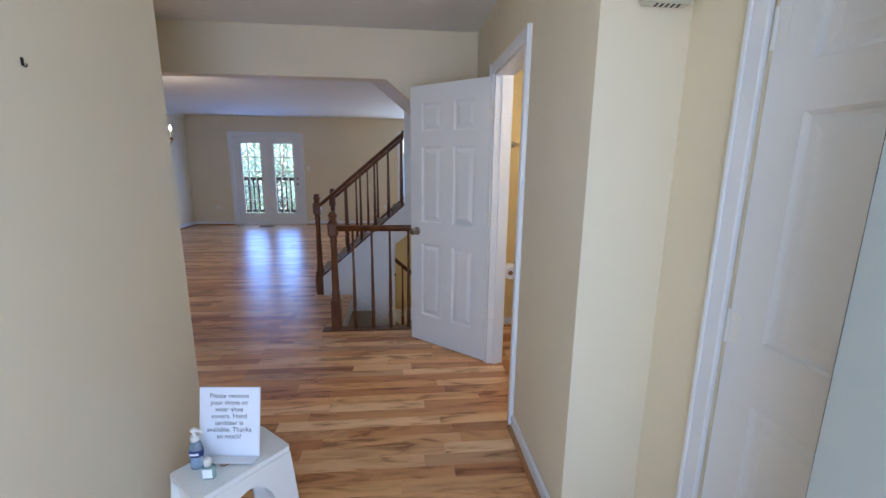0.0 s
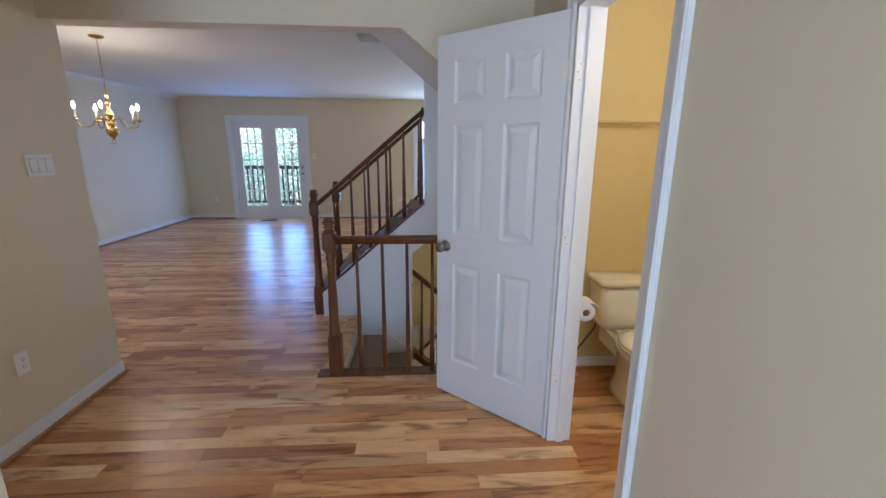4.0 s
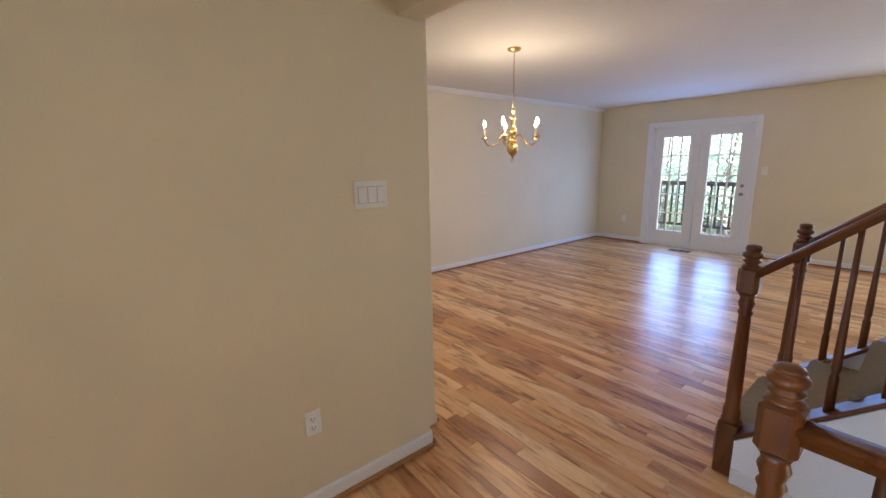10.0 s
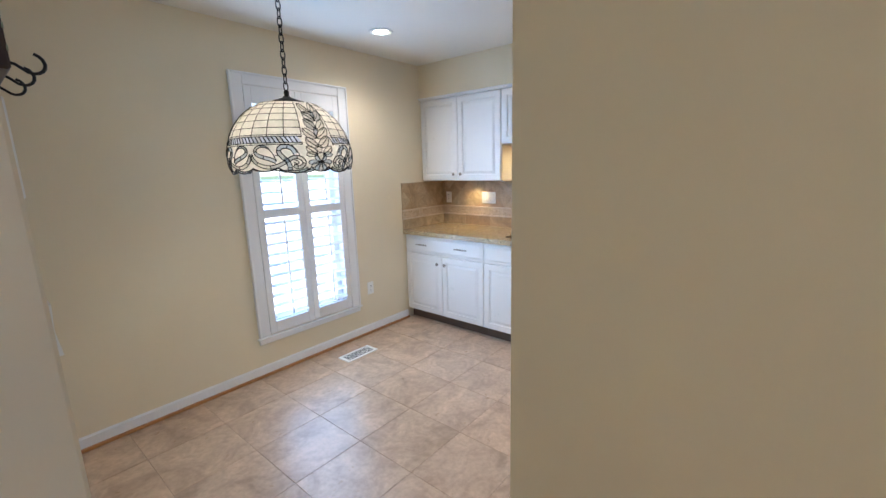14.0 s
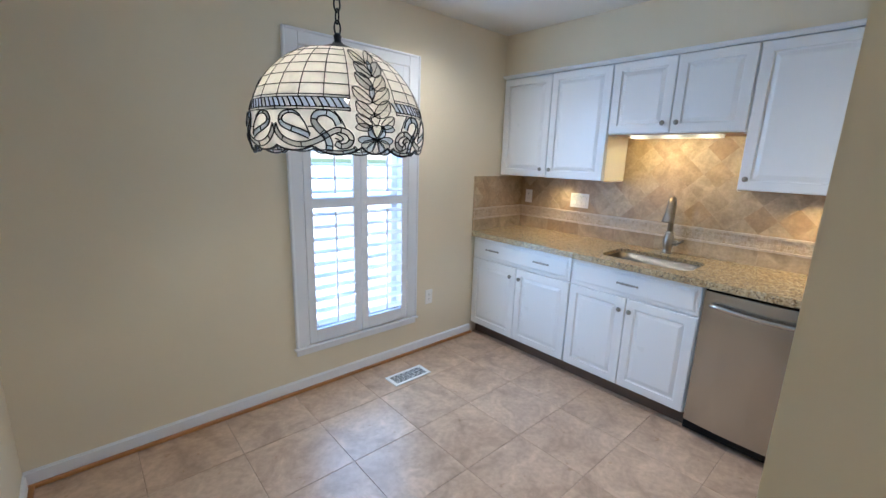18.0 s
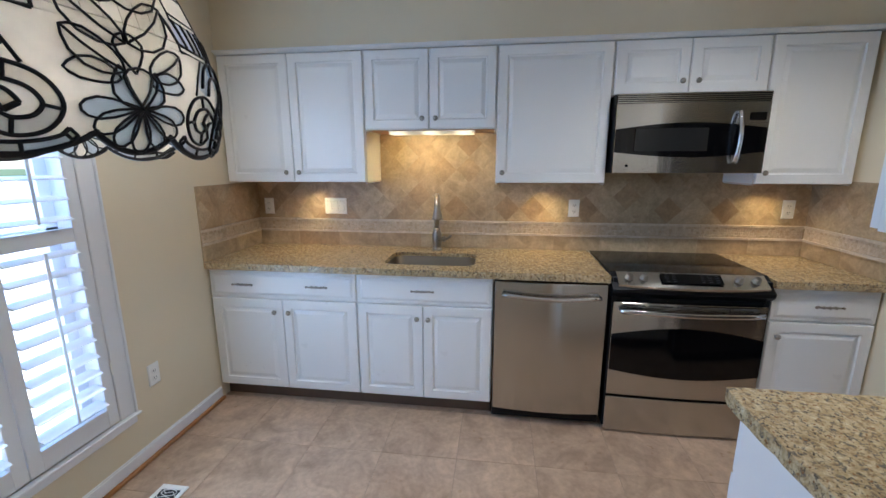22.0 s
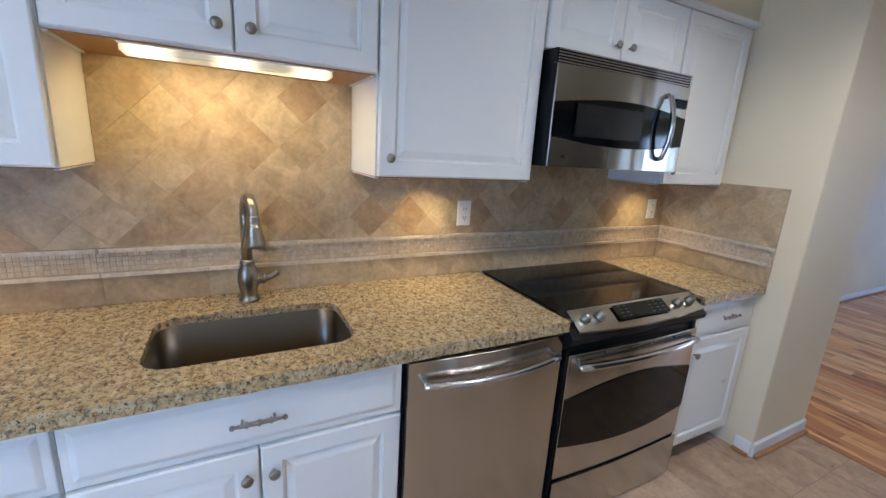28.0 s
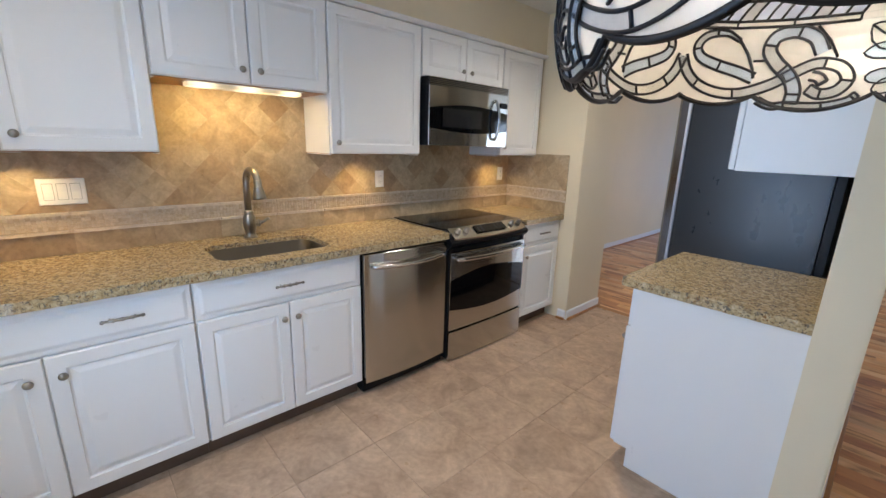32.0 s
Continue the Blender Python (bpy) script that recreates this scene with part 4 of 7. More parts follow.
part("body", box(-2.92, 0.985, 1.392, SW_K - 0.001, 1.70, 2.155), CABINET, pu)
for y0, y1, ky in ((0.985, 1.341, 1.30), (1.344, 1.70, 1.385)):
    leaf = part("door", west_front(y1 - y0 - 0.004, 0.755, RAISED, -2.942, y1 - 0.002, 1.396, 0.019), CABINET, pu)
    part("knob", lathe([(0.004, 0.0), (0.005, -0.012), (0.0155, -0.022), (0.004, -0.031)], 12, (-2.942, ky, 1.46), "x"), NICKEL, leaf)

# breakfast window with plantation shutters
win = thing("window_1", ((KW[0] + KW[1]) / 2, S_KIT, KW[2]), "tall white window with plantation shutters, louvres half open", "window", kind="structure")
X0, X1, Z0, Z1 = KW
for a, b in ((X0 - 0.088, X0), (X1, X1 + 0.088)):
    outer = a if a < X0 else b - 0.016
    part("casing", boxes([(a, S_KIT + 0.0005, Z0 - 0.004, b, S_KIT + 0.016, Z1 + 0.08), (outer, S_KIT + 0.016, Z0 - 0.004, outer + 0.016, S_KIT + 0.026, Z1 + 0.08)], 0.004), TRIM, win)
part("casing", boxes([(X0, S_KIT + 0.0005, Z1, X1, S_KIT + 0.016, Z1 + 0.08), (X0 - 0.072, S_KIT + 0.016, Z1 + 0.064, X1 + 0.072, S_KIT + 0.026, Z1 + 0.08)], 0.004), TRIM, win)
part("sill", boxes([(X0 - 0.10, S_KIT + 0.0005, Z0 - 0.018, X1 + 0.10, S_KIT + 0.034, Z0 - 0.0045), (X0 - 0.086, S_KIT + 0.0005, Z0 - 0.06, X1 + 0.086, S_KIT + 0.016, Z0 - 0.018)], 0.004), TRIM, win)
part("jamb", boxes([(X0, S_KIT - 0.195, Z0, X0 + 0.012, S_KIT, Z1), (X1 - 0.012, S_KIT - 0.195, Z0, X1, S_KIT, Z1), (X0, S_KIT - 0.195, Z1 - 0.012, X1, S_KIT, Z1), (X0, S_KIT - 0.195, Z0 - 0.012, X1, S_KIT, Z0)]), TRIM, win)
part("sash", boxes([(X0 + 0.012, S_KIT - 0.15, Z0, X0 + 0.06, S_KIT - 0.11, Z1), (X1 - 0.06, S_KIT - 0.15, Z0, X1 - 0.012, S_KIT - 0.11, Z1), (X0 + 0.012, S_KIT - 0.15, 1.19, X1 - 0.012, S_KIT - 0.11, 1.24),
      (X0 + 0.012, S_KIT - 0.15, Z0, X1 - 0.012, S_KIT - 0.11, Z0 + 0.06), (X0 + 0.012, S_KIT - 0.15, Z1 - 0.06, X1 - 0.012, S_KIT - 0.11, Z1)]), TRIM, win)


def pane_material():
    k = Nodes("window_glass")
    k.set(Base_Color=(1, 1, 1, 1), Roughness=0.02, Transmission_Weight=1.0, IOR=1.01)
    return k.m


PANE = pane_material()
pane = part("pane", box(X0 + 0.05, S_KIT - 0.132, Z0 + 0.05, X1 - 0.05, S_KIT - 0.128, Z1 - 0.05), PANE, win)
pane.visible_shadow = False
mid_x = (X0 + X1) / 2
LOUVRE = prism([(-0.034 * math.cos(2 * math.pi * i / 10), 0.0055 * math.sin(2 * math.pi * i / 10)) for i in range(10)], "x", -0.5, 0.5)
louvre_mesh = bpy.data.meshes.new("louvre")
LOUVRE.to_mesh(louvre_mesh)
LOUVRE.free()
louvre_mesh.materials.append(TRIM)
for a, b in ((X0 + 0.004, mid_x - 0.002), (mid_x + 0.002, X1 - 0.004)):
    shutter = part("shutter", boxes([(a, S_KIT - 0.012, Z0 + 0.004, a + 0.05, S_KIT + 0.014, Z1 - 0.004), (b - 0.05, S_KIT - 0.012, Z0 + 0.004, b, S_KIT + 0.014, Z1 - 0.004),
                    (a + 0.05, S_KIT - 0.012, Z0 + 0.004, b - 0.05, S_KIT + 0.014, Z0 + 0.09), (a + 0.05, S_KIT - 0.012, 1.185, b - 0.05, S_KIT + 0.014, 1.245),
                    (a + 0.05, S_KIT - 0.012, Z1 - 0.118, b - 0.05, S_KIT + 0.014, Z1 - 0.004)], 0.002), TRIM, win, "white louvred shutter")
    for lo, hi, count in ((Z0 + 0.09, 1.185, 10), (1.245, Z1 - 0.118, 9)):
        for i in range(count):
            z = lo + (hi - lo) * (i + 0.5) / count
            ob = new("louvre", louvre_mesh)
            ob.parent = shutter
            ob.matrix_basis = Matrix.Translation(Vector(((a + b) / 2, S_KIT + 0.001, z)) - win.location) @ Euler((radians(-12), 0, 0)).to_matrix().to_4x4() @ Matrix.Diagonal((b - a - 0.104, 1, 1, 1))
        part("tilt_rod", box((a + b) / 2 - 0.006, S_KIT + 0.030, lo + 0.03, (a + b) / 2 + 0.006, S_KIT + 0.040, hi - 0.02, 0.003), TRIM, shutter)
    for z in (0.55, 1.90):
        part("hinge", box((a if a < mid_x - 0.1 else b) - 0.004, S_KIT + 0.014, z, (a if a < mid_x - 0.1 else b) + 0.004, S_KIT + 0.019, z + 0.06), PLASTIC, shutter)
    part("shutter_knob", lathe([(0.004, 0.014), (0.008, 0.022), (0.003, 0.026)], 8, (b - 0.02 if a < mid_x - 0.1 else a + 0.02, S_KIT, 1.21), "y"), PLASTIC, shutter)

# floor register
vent = thing("floor_register", (-3.503, -1.12, 0.002), "white pierced metal floor register on the tiles", "floor vent")
# no duct is cut: a dark sheet paints the shade seen through the scrolls
part("tray", box(-3.65, -1.182, 0.0025, -3.355, -1.058, 0.006), PLATE_DARK, vent, "dark sheet painted as the shade in the duct")
part("rim", boxes([(-3.655, -1.187, 0.0025, -3.35, -1.167, 0.011), (-3.655, -1.073, 0.0025, -3.35, -1.053, 0.011), (-3.655, -1.167, 0.0025, -3.63, -1.073, 0.011), (-3.375, -1.167, 0.0025, -3.35, -1.073, 0.011)], 0.002), PLASTIC, vent)
for i in range(6):
    cx = -3.61 + i * 0.0428
    ring = [(cx + 0.019 * math.cos(a), -1.12 + 0.036 * math.sin(a), 0.0085) for a in np.linspace(0, 2 * math.pi, 15)[:-1]]
    scroll = join(tube(ring, 0.0023, 5, True), tube([(cx - 0.021, -1.166, 0.0085), (cx + 0.006, -1.135, 0.0085), (cx - 0.006, -1.105, 0.0085), (cx + 0.021, -1.074, 0.0085)], 0.0023, 5))
    part("scroll", scroll, PLASTIC, vent)

# ---- stairs ----
def newel(where, height, block, label):
    """A turned newel post: square foot, tapering shaft, square block at the rail, turned cap."""
    ob = thing("newel_post", where, label, "newel post", "newel posts")
    s = 0.041
    part("foot", box(-s, -s, 0, s, s, 0.27, 0.004), WALNUT, ob, own=True)
    part("shaft", lathe([(0.036, 0.27), (0.040, 0.285), (0.034, 0.30), (0.037, 0.33), (0.030, 0.36), (0.031, 0.45), (0.024, block - 0.10), (0.030, block - 0.085), (0.023, block - 0.07), (0.033, block - 0.04), (0.026, block - 0.02), (0.034, block)], 18), WALNUT, ob, own=True)
    part("block", box(-s, -s, block, s, s, block + 0.13, 0.015, 1), WALNUT, ob, own=True)
    b = block + 0.13
    part("cap", lathe([(0.040, b - 0.004), (0.034, b + 0.004), (0.026, b + 0.010), (0.025, b + 0.015), (0.035, b + 0.020), (0.035, b + 0.026), (0.026, b + 0.031), (0.027, b + 0.035), (0.038, b + 0.043), (0.040, b + 0.052), (0.036, b + 0.060), (0.027, b + 0.065), (0.027, b + 0.069), (0.031, b + 0.073), (0.028, height - 0.002), (0.018, height + 0.002), (0.002, height + 0.003)], 20), WALNUT, ob, own=True)
    return ob


newel((-1.053, 2.675, 0.008), 1.048, 0.838, "dark turned newel post at the stairwell's corner")
newel((-1.392, 3.745, 0.0), 1.128, 0.905, "dark turned newel post at the foot of the stairs")
newel((-1.365, 4.612, 0.0), 1.135, 0.91, "dark turned newel post on the far side of the stairs")


def baluster(rail, x, y, z0, z1):
    h = z1 - z0
    bm = lathe([(0.017, 0), (0.017, 0.16), (0.012, 0.175), (0.0165, 0.20), (0.0155, 0.26), (0.011, h * 0.62), (0.0095, h)], 10, (x, y, z0))
    return part("baluster", bm, WALNUT, rail)


def rail_bar(a, b, w=0.03, h=0.05):
    """A handrail with a rounded top, whose upper edge runs from a to b."""
    shape = [(-w * 0.72, -h), (w * 0.72, -h), (w * 0.74, -h * 0.72)]
    shape += [(w * math.copysign(abs(math.cos(q)) ** 0.75, math.cos(q)), -h * 0.36 + h * 0.36 * math.sin(q)) for q in np.linspace(-0.5, math.pi + 0.5, 15)]
    shape.append((-w * 0.74, -h * 0.72))
    bm = bmesh.new()
    ends = [[bm.verts.new(Vector(p) + Vector((0, s, d))) for s, d in shape] for p in (a, b)]
    k = len(shape)
    for i in range(k):
        bm.faces.new((ends[0][i], ends[0][(i + 1) % k], ends[1][(i + 1) % k], ends[1][i]))
    bm.faces.new(ends[0])
    bm.faces.new(ends[1][::-1])
    bmesh.ops.recalc_face_normals(bm, faces=bm.faces)
    for face in bm.faces:
        face.smooth = len(face.verts) == 4
    return bm


guard = thing("stairwell_railing", (-0.45, 2.668, 0), "dark wooden railing along the open stairwell", "railing", "railings")
part("handrail", rail_bar((-1.04, 2.668, 0.945), (HALL_E - 0.001, 2.668, 0.945)), WALNUT, guard)
part("sill", box(-1.175, 2.622, 0.0015, HALL_E - 0.001, 2.722, 0.012, 0.003), WALNUT, guard, "dark floor sill")
for x in (-0.89, -0.73, -0.575, -0.415, -0.26, -0.10, 0.05):
    baluster(guard, x, 2.668, 0.012, 0.90)


def top_line(x):
    return 1.035 + 0.845 * (x + 1.36)


for y, label in ((3.735, "dark wooden railing beside the rising stairs"), (4.605, "dark wooden railing on the stairs' far side")):
    side = thing("stair_railing", (-0.9, y, 0.2), label, "railing", "railings")
    part("handrail", rail_bar((-1.385 if y < 4 else -1.34, y, top_line(-1.385 if y < 4 else -1.34)), (-0.442, y, top_line(-0.442))), WALNUT, side)
    if y < 4:
        part("rail_end", lathe([(0.03, -0.012), (0.042, -0.008), (0.042, 0.0), (0.03, 0.012)], 14, (-0.455, y, top_line(-0.455) - 0.03), "x"), WALNUT, side, "round rail rosette")
    part("shoe", prism([(-1.36, stair_line(-1.36) + 0.001), (-0.443, stair_line(-0.443) + 0.001), (-0.443, stair_line(-0.443) + 0.026), (-1.36, stair_line(-1.36) + 0.026)], "y", y - 0.06, y + 0.06, 0.003), WALNUT, side, "dark stringer cap")
    for x in ((-1.22, -1.07, -0.92, -0.765, -0.617, -0.468) if y < 4 else (-1.205, -1.06, -0.912, -0.783, -0.64, -0.48)):
        baluster(side, x, y, stair_line(x) + 0.012, top_line(x) - 0.035)

flight = thing("stairs", (-0.4, 4.15, 0), "carpeted stairs that rise between two railings", "stairs")
for k in range(1, 13):
    x0 = (0.19 * k - 1.064) / 0.87 - 0.437
    if x0 + 0.25 > LR_E - 0.02:
        break
    part("step", box(x0 - 0.02, 3.782, 0.19 * k - 0.185, x0 + 0.235, 4.568, 0.19 * k, 0.012, 2), CARPET, flight, "beige carpeted step")
solid("wall_stair_far", prism([(-1.36, 0.0), (-1.36, 0.20), (-0.44, stair_line(-0.44)), (-0.44, 0.57), (-0.56, 0.57), (-0.56, 0.0)], "y", STAIR_N, STAIR_N + 0.07), TRIM, "white painted wall on the far side of the stairs", "wall")
solid("wall_stair_sheath", prism([(-0.56, 0.63), (LR_E, 2.16), (LR_E, 2.12), (-0.56, 0.585)], "y", STAIR_S + 0.1, STAIR_N), YELLOW, "painted underside of the stairs", "soffit")
solid("trim_stair_front", prism([(-1.35, stair_line(-1.35) - 0.012), (-0.44, stair_line(-0.44) - 0.012), (-0.44, stair_line(-0.44)), (-1.35, stair_line(-1.35))], "y", STAIR_S - 0.014, STAIR_S), TRIM, "white trim under the stringer cap", "trim")
solid("baseboard_stair", boxes([(-1.35, STAIR_S - 0.014, 0.001, -1.09, STAIR_S - 0.0005, 0.075)], 0.003), TRIM, "white baseboard under the stairs", "baseboard")

lower = thing("basement_stairs", (0.0, 3.2, -2.6), "carpeted stairs that go down from the hall", "stairs")
for k in range(1, 12):
    x0 = -1.05 + 0.218 * (k - 1)
    part("step", box(x0, 2.735, -0.19 * k - 0.3, x0 + 0.25, STAIR_S - 0.002, -0.19 * k, 0.012, 2), CARPET, lower, "beige carpeted step")
part("nosing", box(-1.13, 2.724, -0.03, -1.035, STAIR_S - 0.002, 0.004, 0.006, 2), PLANK, lower, "oak nosing at the floor's edge")
part("top_riser", box(-1.055, 2.735, -0.3, -1.045, STAIR_S - 0.002, -0.03), TRIM, lower, "white riser")
part("skirt", prism([(-1.04, -0.02), (-0.565, -0.43), (-0.565, -0.36), (-1.04, 0.05)], "y", STAIR_S - 0.014, STAIR_S - 0.001), TRIM, lower, "white skirting board")
down = thing("basement_railing", (0.2, 3.73, -1.0), "dark wooden railing beside the basement stairs", "railing", "railings")


def low_line(x):
    return 0.391 - 0.876 * (x + 0.546)


part("handrail", rail_bar((-0.552, 3.70, low_line(-0.552) + 0.03), (1.2, 3.70, low_line(1.2) + 0.03)), WALNUT, down)
part("shoe", prism([(-0.555, -0.36), (1.2, -0.36 - 0.87 * 1.755), (1.2, -0.43 - 0.87 * 1.755), (-0.555, -0.43)], "y", 3.66, 3.76), WALNUT, down, "dark sloping shoe")
for i in range(11):
    x = -0.47 + 0.15 * i
    baluster(down, x, 3.70, -0.36 - 0.87 * (x + 0.555) - 0.005, low_line(x) - 0.005)
solid("wall_stairwell_south", box(-1.2, 2.60, -2.7, LR_E, 2.734, -0.052), YELLOW, "yellow painted stairwell wall", "wall")
solid("wall_stairwell_north", box(-1.3, 4.64, -2.7, LR_E, 4.74, -0.05), YELLOW, "yellow painted basement wall", "wall")
solid("wall_basement_upper", box(-0.56, 4.645, -0.05, LR_E, 4.70, 0.55), YELLOW, "yellow painted wall under the stairs", "wall")
solid("wall_stairwell_west", box(-1.3, 2.60, -2.7, -1.06, 4.66, -0.06), YELLOW, "yellow painted wall below the floor", "wall")
solid("floor_basement", box(-1.3, 2.6, -2.75, LR_E, 4.7, -2.7), CARPET, "beige carpeted basement floor", "floor")
half = thing("half_wall", (-0.37, 4.5, -2.7), "white half wall with a dark rail on the basement stairs", "half wall")
part("panel", box(-0.60, 4.46, -2.69, -0.235, 4.56, -0.50), TRIM, half)
part("handrail", rail_bar((-0.60, 4.44, -0.86), (-0.25, 4.44, -0.52), 0.022, 0.04), WALNUT, half)
# unseen fill added to brighten the stairwell below the hall
lamp("basement_lamp", "POINT", (0.75, 4.2, -0.9), 18, (1.0, 0.90, 0.70), 0.12)
# the stairwell's sides above the ceiling
solid("wall_upper_stairwell", boxes([(-1.07, STAIR_S + 0.02, CEIL + 0.2, -1.05 - 0.1, STAIR_N, 5.0), (-1.15, STAIR_N, CEIL + 0.2, LR_E, STAIR_N + 0.1, 5.0), (-1.15, STAIR_S - 0.08, CEIL + 0.2, LR_E, STAIR_S + 0.02, 5.0), (-1.15, STAIR_S, 5.0, LR_E, STAIR_N + 0.1, 5.1)]), CREAM, "cream painted walls of the upper stairwell", "wall")


# ---- doors ----
def six_panel(w, h, thick, at=0.0):
    """A six-panel door leaf: x from 0 to w, y from -thick to 0, both faces panelled."""
    xs = [0, 0.112, w / 2 - 0.055, w / 2 + 0.055, w - 0.112, w]
    zs = [0, 0.23, 0.83, 1.005, 1.58, 1.69, h - 0.125, h]
    bm = bmesh.new()
    for side in (0, 1):
        def put(x, z, d):
            return bm.verts.new((x, -d if side == 0 else -thick + d, z))
        for i in range(5):
            for j in range(7):
                x0, x1, z0, z1 = xs[i], xs[i + 1], zs[j], zs[j + 1]
                if i in (1, 3) and j in (1, 3, 5):
                    loops = [[put(x, z, d) for x, z in ((x0 + m, z0 + m), (x1 - m, z0 + m), (x1 - m, z1 - m), (x0 + m, z1 - m))]
                             for m, d in ((0, 0), (0.006, 0.008), (0.012, 0.011), (0.022, 0.011), (0.046, 0.003), (0.05, 0.002))]
                    for a, b in zip(loops, loops[1:]):
                        for q in range(4):
                            bm.faces.new((a[q], a[(q + 1) % 4], b[(q + 1) % 4], b[q]))
                    bm.faces.new(loops[-1])
                else:
                    bm.faces.new([put(x, z, 0) for x, z in ((x0, z0), (x1, z0), (x1, z1), (x0, z1))])
    bmesh.ops.remove_doubles(bm, verts=bm.verts, dist=0.0002)
    edge = [(0, 0), (w, 0), (w, h), (0, h)]
    for (xa, za), (xb, zb) in zip(edge, edge[1:] + edge[:1]):
        bm.faces.new([bm.verts.new(c) for c in ((xa, 0, za), (xb, 0, zb), (xb, -thick, zb), (xa, -thick, za))])
    bmesh.ops.remove_doubles(bm, verts=bm.verts, dist=0.0002)
    bmesh.ops.recalc_face_normals(bm, faces=bm.faces)
    return bm


def door_knob(leaf_part, x, z, thick):
    for s, y0 in ((1, 0.0), (-1, -thick)):
        bm = lathe([(0.032, 0), (0.032, 0.006), (0.014, 0.010), (0.012, 0.03), (0.026, 0.042), (0.029, 0.055), (0.024, 0.066), (0.006, 0.07)], 18, (x, 0, z), "y")
        bmesh.ops.scale(bm, vec=(1, s, 1), verts=bm.verts)
        bmesh.ops.translate(bm, vec=(0, y0, 0), verts=bm.verts)
        bmesh.ops.recalc_face_normals(bm, faces=bm.faces)
        part("door_knob", bm, NICKEL, leaf_part, "round satin nickel knob", own=True)


def hinges(leaf, x, zs, y=0.004):
    for z in zs:
        part("hinge", join(box(x - 0.004, y - 0.006, z, x + 0.034, y - 0.003, z + 0.09), lathe([(0.0055, z - 0.004), (0.0055, z + 0.094)], 8, (x - 0.003, y, 0))), PLASTIC, leaf, "painted butt hinge", own=True)


bath = thing("door_1", (0.142, 1.962, 0.011), "white six-panel bathroom door standing open into the hall", "door", kind="structure")
leaf = part("leaf", six_panel(0.710, 2.022, 0.035), TRIM, bath, own=True)
leaf.data.transform(Matrix.Translation((0.012, 0, 0)))
door_knob(leaf, 0.722 - 0.065, 0.925, 0.035)
hinges(leaf, 0.0, (0.325, 1.025, 1.73))
bath.matrix_basis = pose(0.138, 1.967, 0.011, 0, 0, 137.5)


def casing(name, rows, label):
    return solid(name, boxes(rows, 0.004), TRIM, label, "trim")


casing("trim_bath_door", [(HALL_E - 0.018, WC_S - 0.068, 0.001, HALL_E - 0.0005, WC_S - 0.004, WC_H + 0.066), (HALL_E - 0.018, WC_N + 0.004, 0.001, HALL_E - 0.0005, WC_N + 0.068, WC_H + 0.066),
       (HALL_E - 0.018, WC_S - 0.004, WC_H + 0.003, HALL_E - 0.0005, WC_N + 0.004, WC_H + 0.066), (HALL_E - 0.026, WC_S - 0.068, 0.001, HALL_E - 0.018, WC_S - 0.05, WC_H + 0.066), (HALL_E - 0.026, WC_N + 0.05, 0.001, HALL_E - 0.018, WC_N + 0.068, WC_H + 0.066)], "white moulded casing round the bathroom door")
jamb = solid("trim_bath_jamb", boxes([(HALL_E, WC_S, 0.001, HALL_E + 0.12, WC_S + 0.012, WC_H), (HALL_E, WC_N - 0.012, 0.001, HALL_E + 0.12, WC_N, WC_H), (HALL_E, WC_S, WC_H - 0.012, HALL_E + 0.12, WC_N, WC_H),
      (HALL_E + 0.045, WC_S + 0.012, 0.001, HALL_E + 0.08, WC_S + 0.023, WC_H - 0.012), (HALL_E + 0.045, WC_N - 0.023, 0.001, HALL_E + 0.08, WC_N - 0.012, WC_H - 0.012)]), TRIM, "white door jamb with its stop", "trim")
for z in (0.336, 1.036, 1.741):
    plate = part("hinge_leaf", prism([(HALL_E + 0.001, z), (HALL_E + 0.028, z), (HALL_E + 0.034, z + 0.008), (HALL_E + 0.034, z + 0.082), (HALL_E + 0.028, z + 0.09), (HALL_E + 0.001, z + 0.09)], "y", WC_N - 0.0145, WC_N - 0.0122), PLASTIC, jamb, "painted hinge leaf")
    for dx, dz in ((0.024, 0.014), (0.014, 0.045), (0.024, 0.076)):
        part("screw", lathe([(0.0032, WC_N - 0.0146), (0.003, WC_N - 0.0152), (0.001, WC_N - 0.0150)], 8, (HALL_E + dx, 0, z + dz), "y"), NICKEL, plate)

# closet door in the foyer
casing("trim_closet_door", [(0.434, 0.162, 0.001, 0.4515, 0.226, 2.115), (0.434, -0.746, 0.001, 0.4515, -0.682, 2.115), (0.434, -0.682, 2.052, 0.4515, 0.162, 2.115), (0.426, 0.208, 0.001, 0.434, 0.226, 2.115)], "white moulded casing round the closet door")
closet = thing("door_2", (0.455, 0.155, 0.011), "white six-panel closet door, closed", "door", kind="structure")
leaf = part("leaf", six_panel(0.825, 2.03, 0.035), TRIM, closet, own=True)
door_knob(leaf, 0.76, 0.925, 0.035)
hinges(leaf, 0.004, (0.20, 0.97, 1.74), 0.004)
for child in closet.children_recursive:
    child.data.transform(Matrix.Diagonal((1, -1, 1, 1)))
    child.data.flip_normals()
closet.matrix_basis = pose(0.455, 0.155, 0.011, 0, 0, -90)

# front door, open behind the visitor
entry = thing("door_3", (-0.075, -1.385, 0.012), "pale grey front door standing open beside the entrance", "door", kind="structure")
leaf = part("leaf", box(0, -0.044, 0, 0.985, 0, 2.05, 0.003), painted("pale_grey_door_paint", srgb(178, 183, 176), 0.45, 0.04, 0.05), entry, own=True)
part("latch_plate", box(0.983, -0.034, 0.93, 0.987, -0.01, 1.06), NICKEL, leaf, "metal latch plate", own=True)
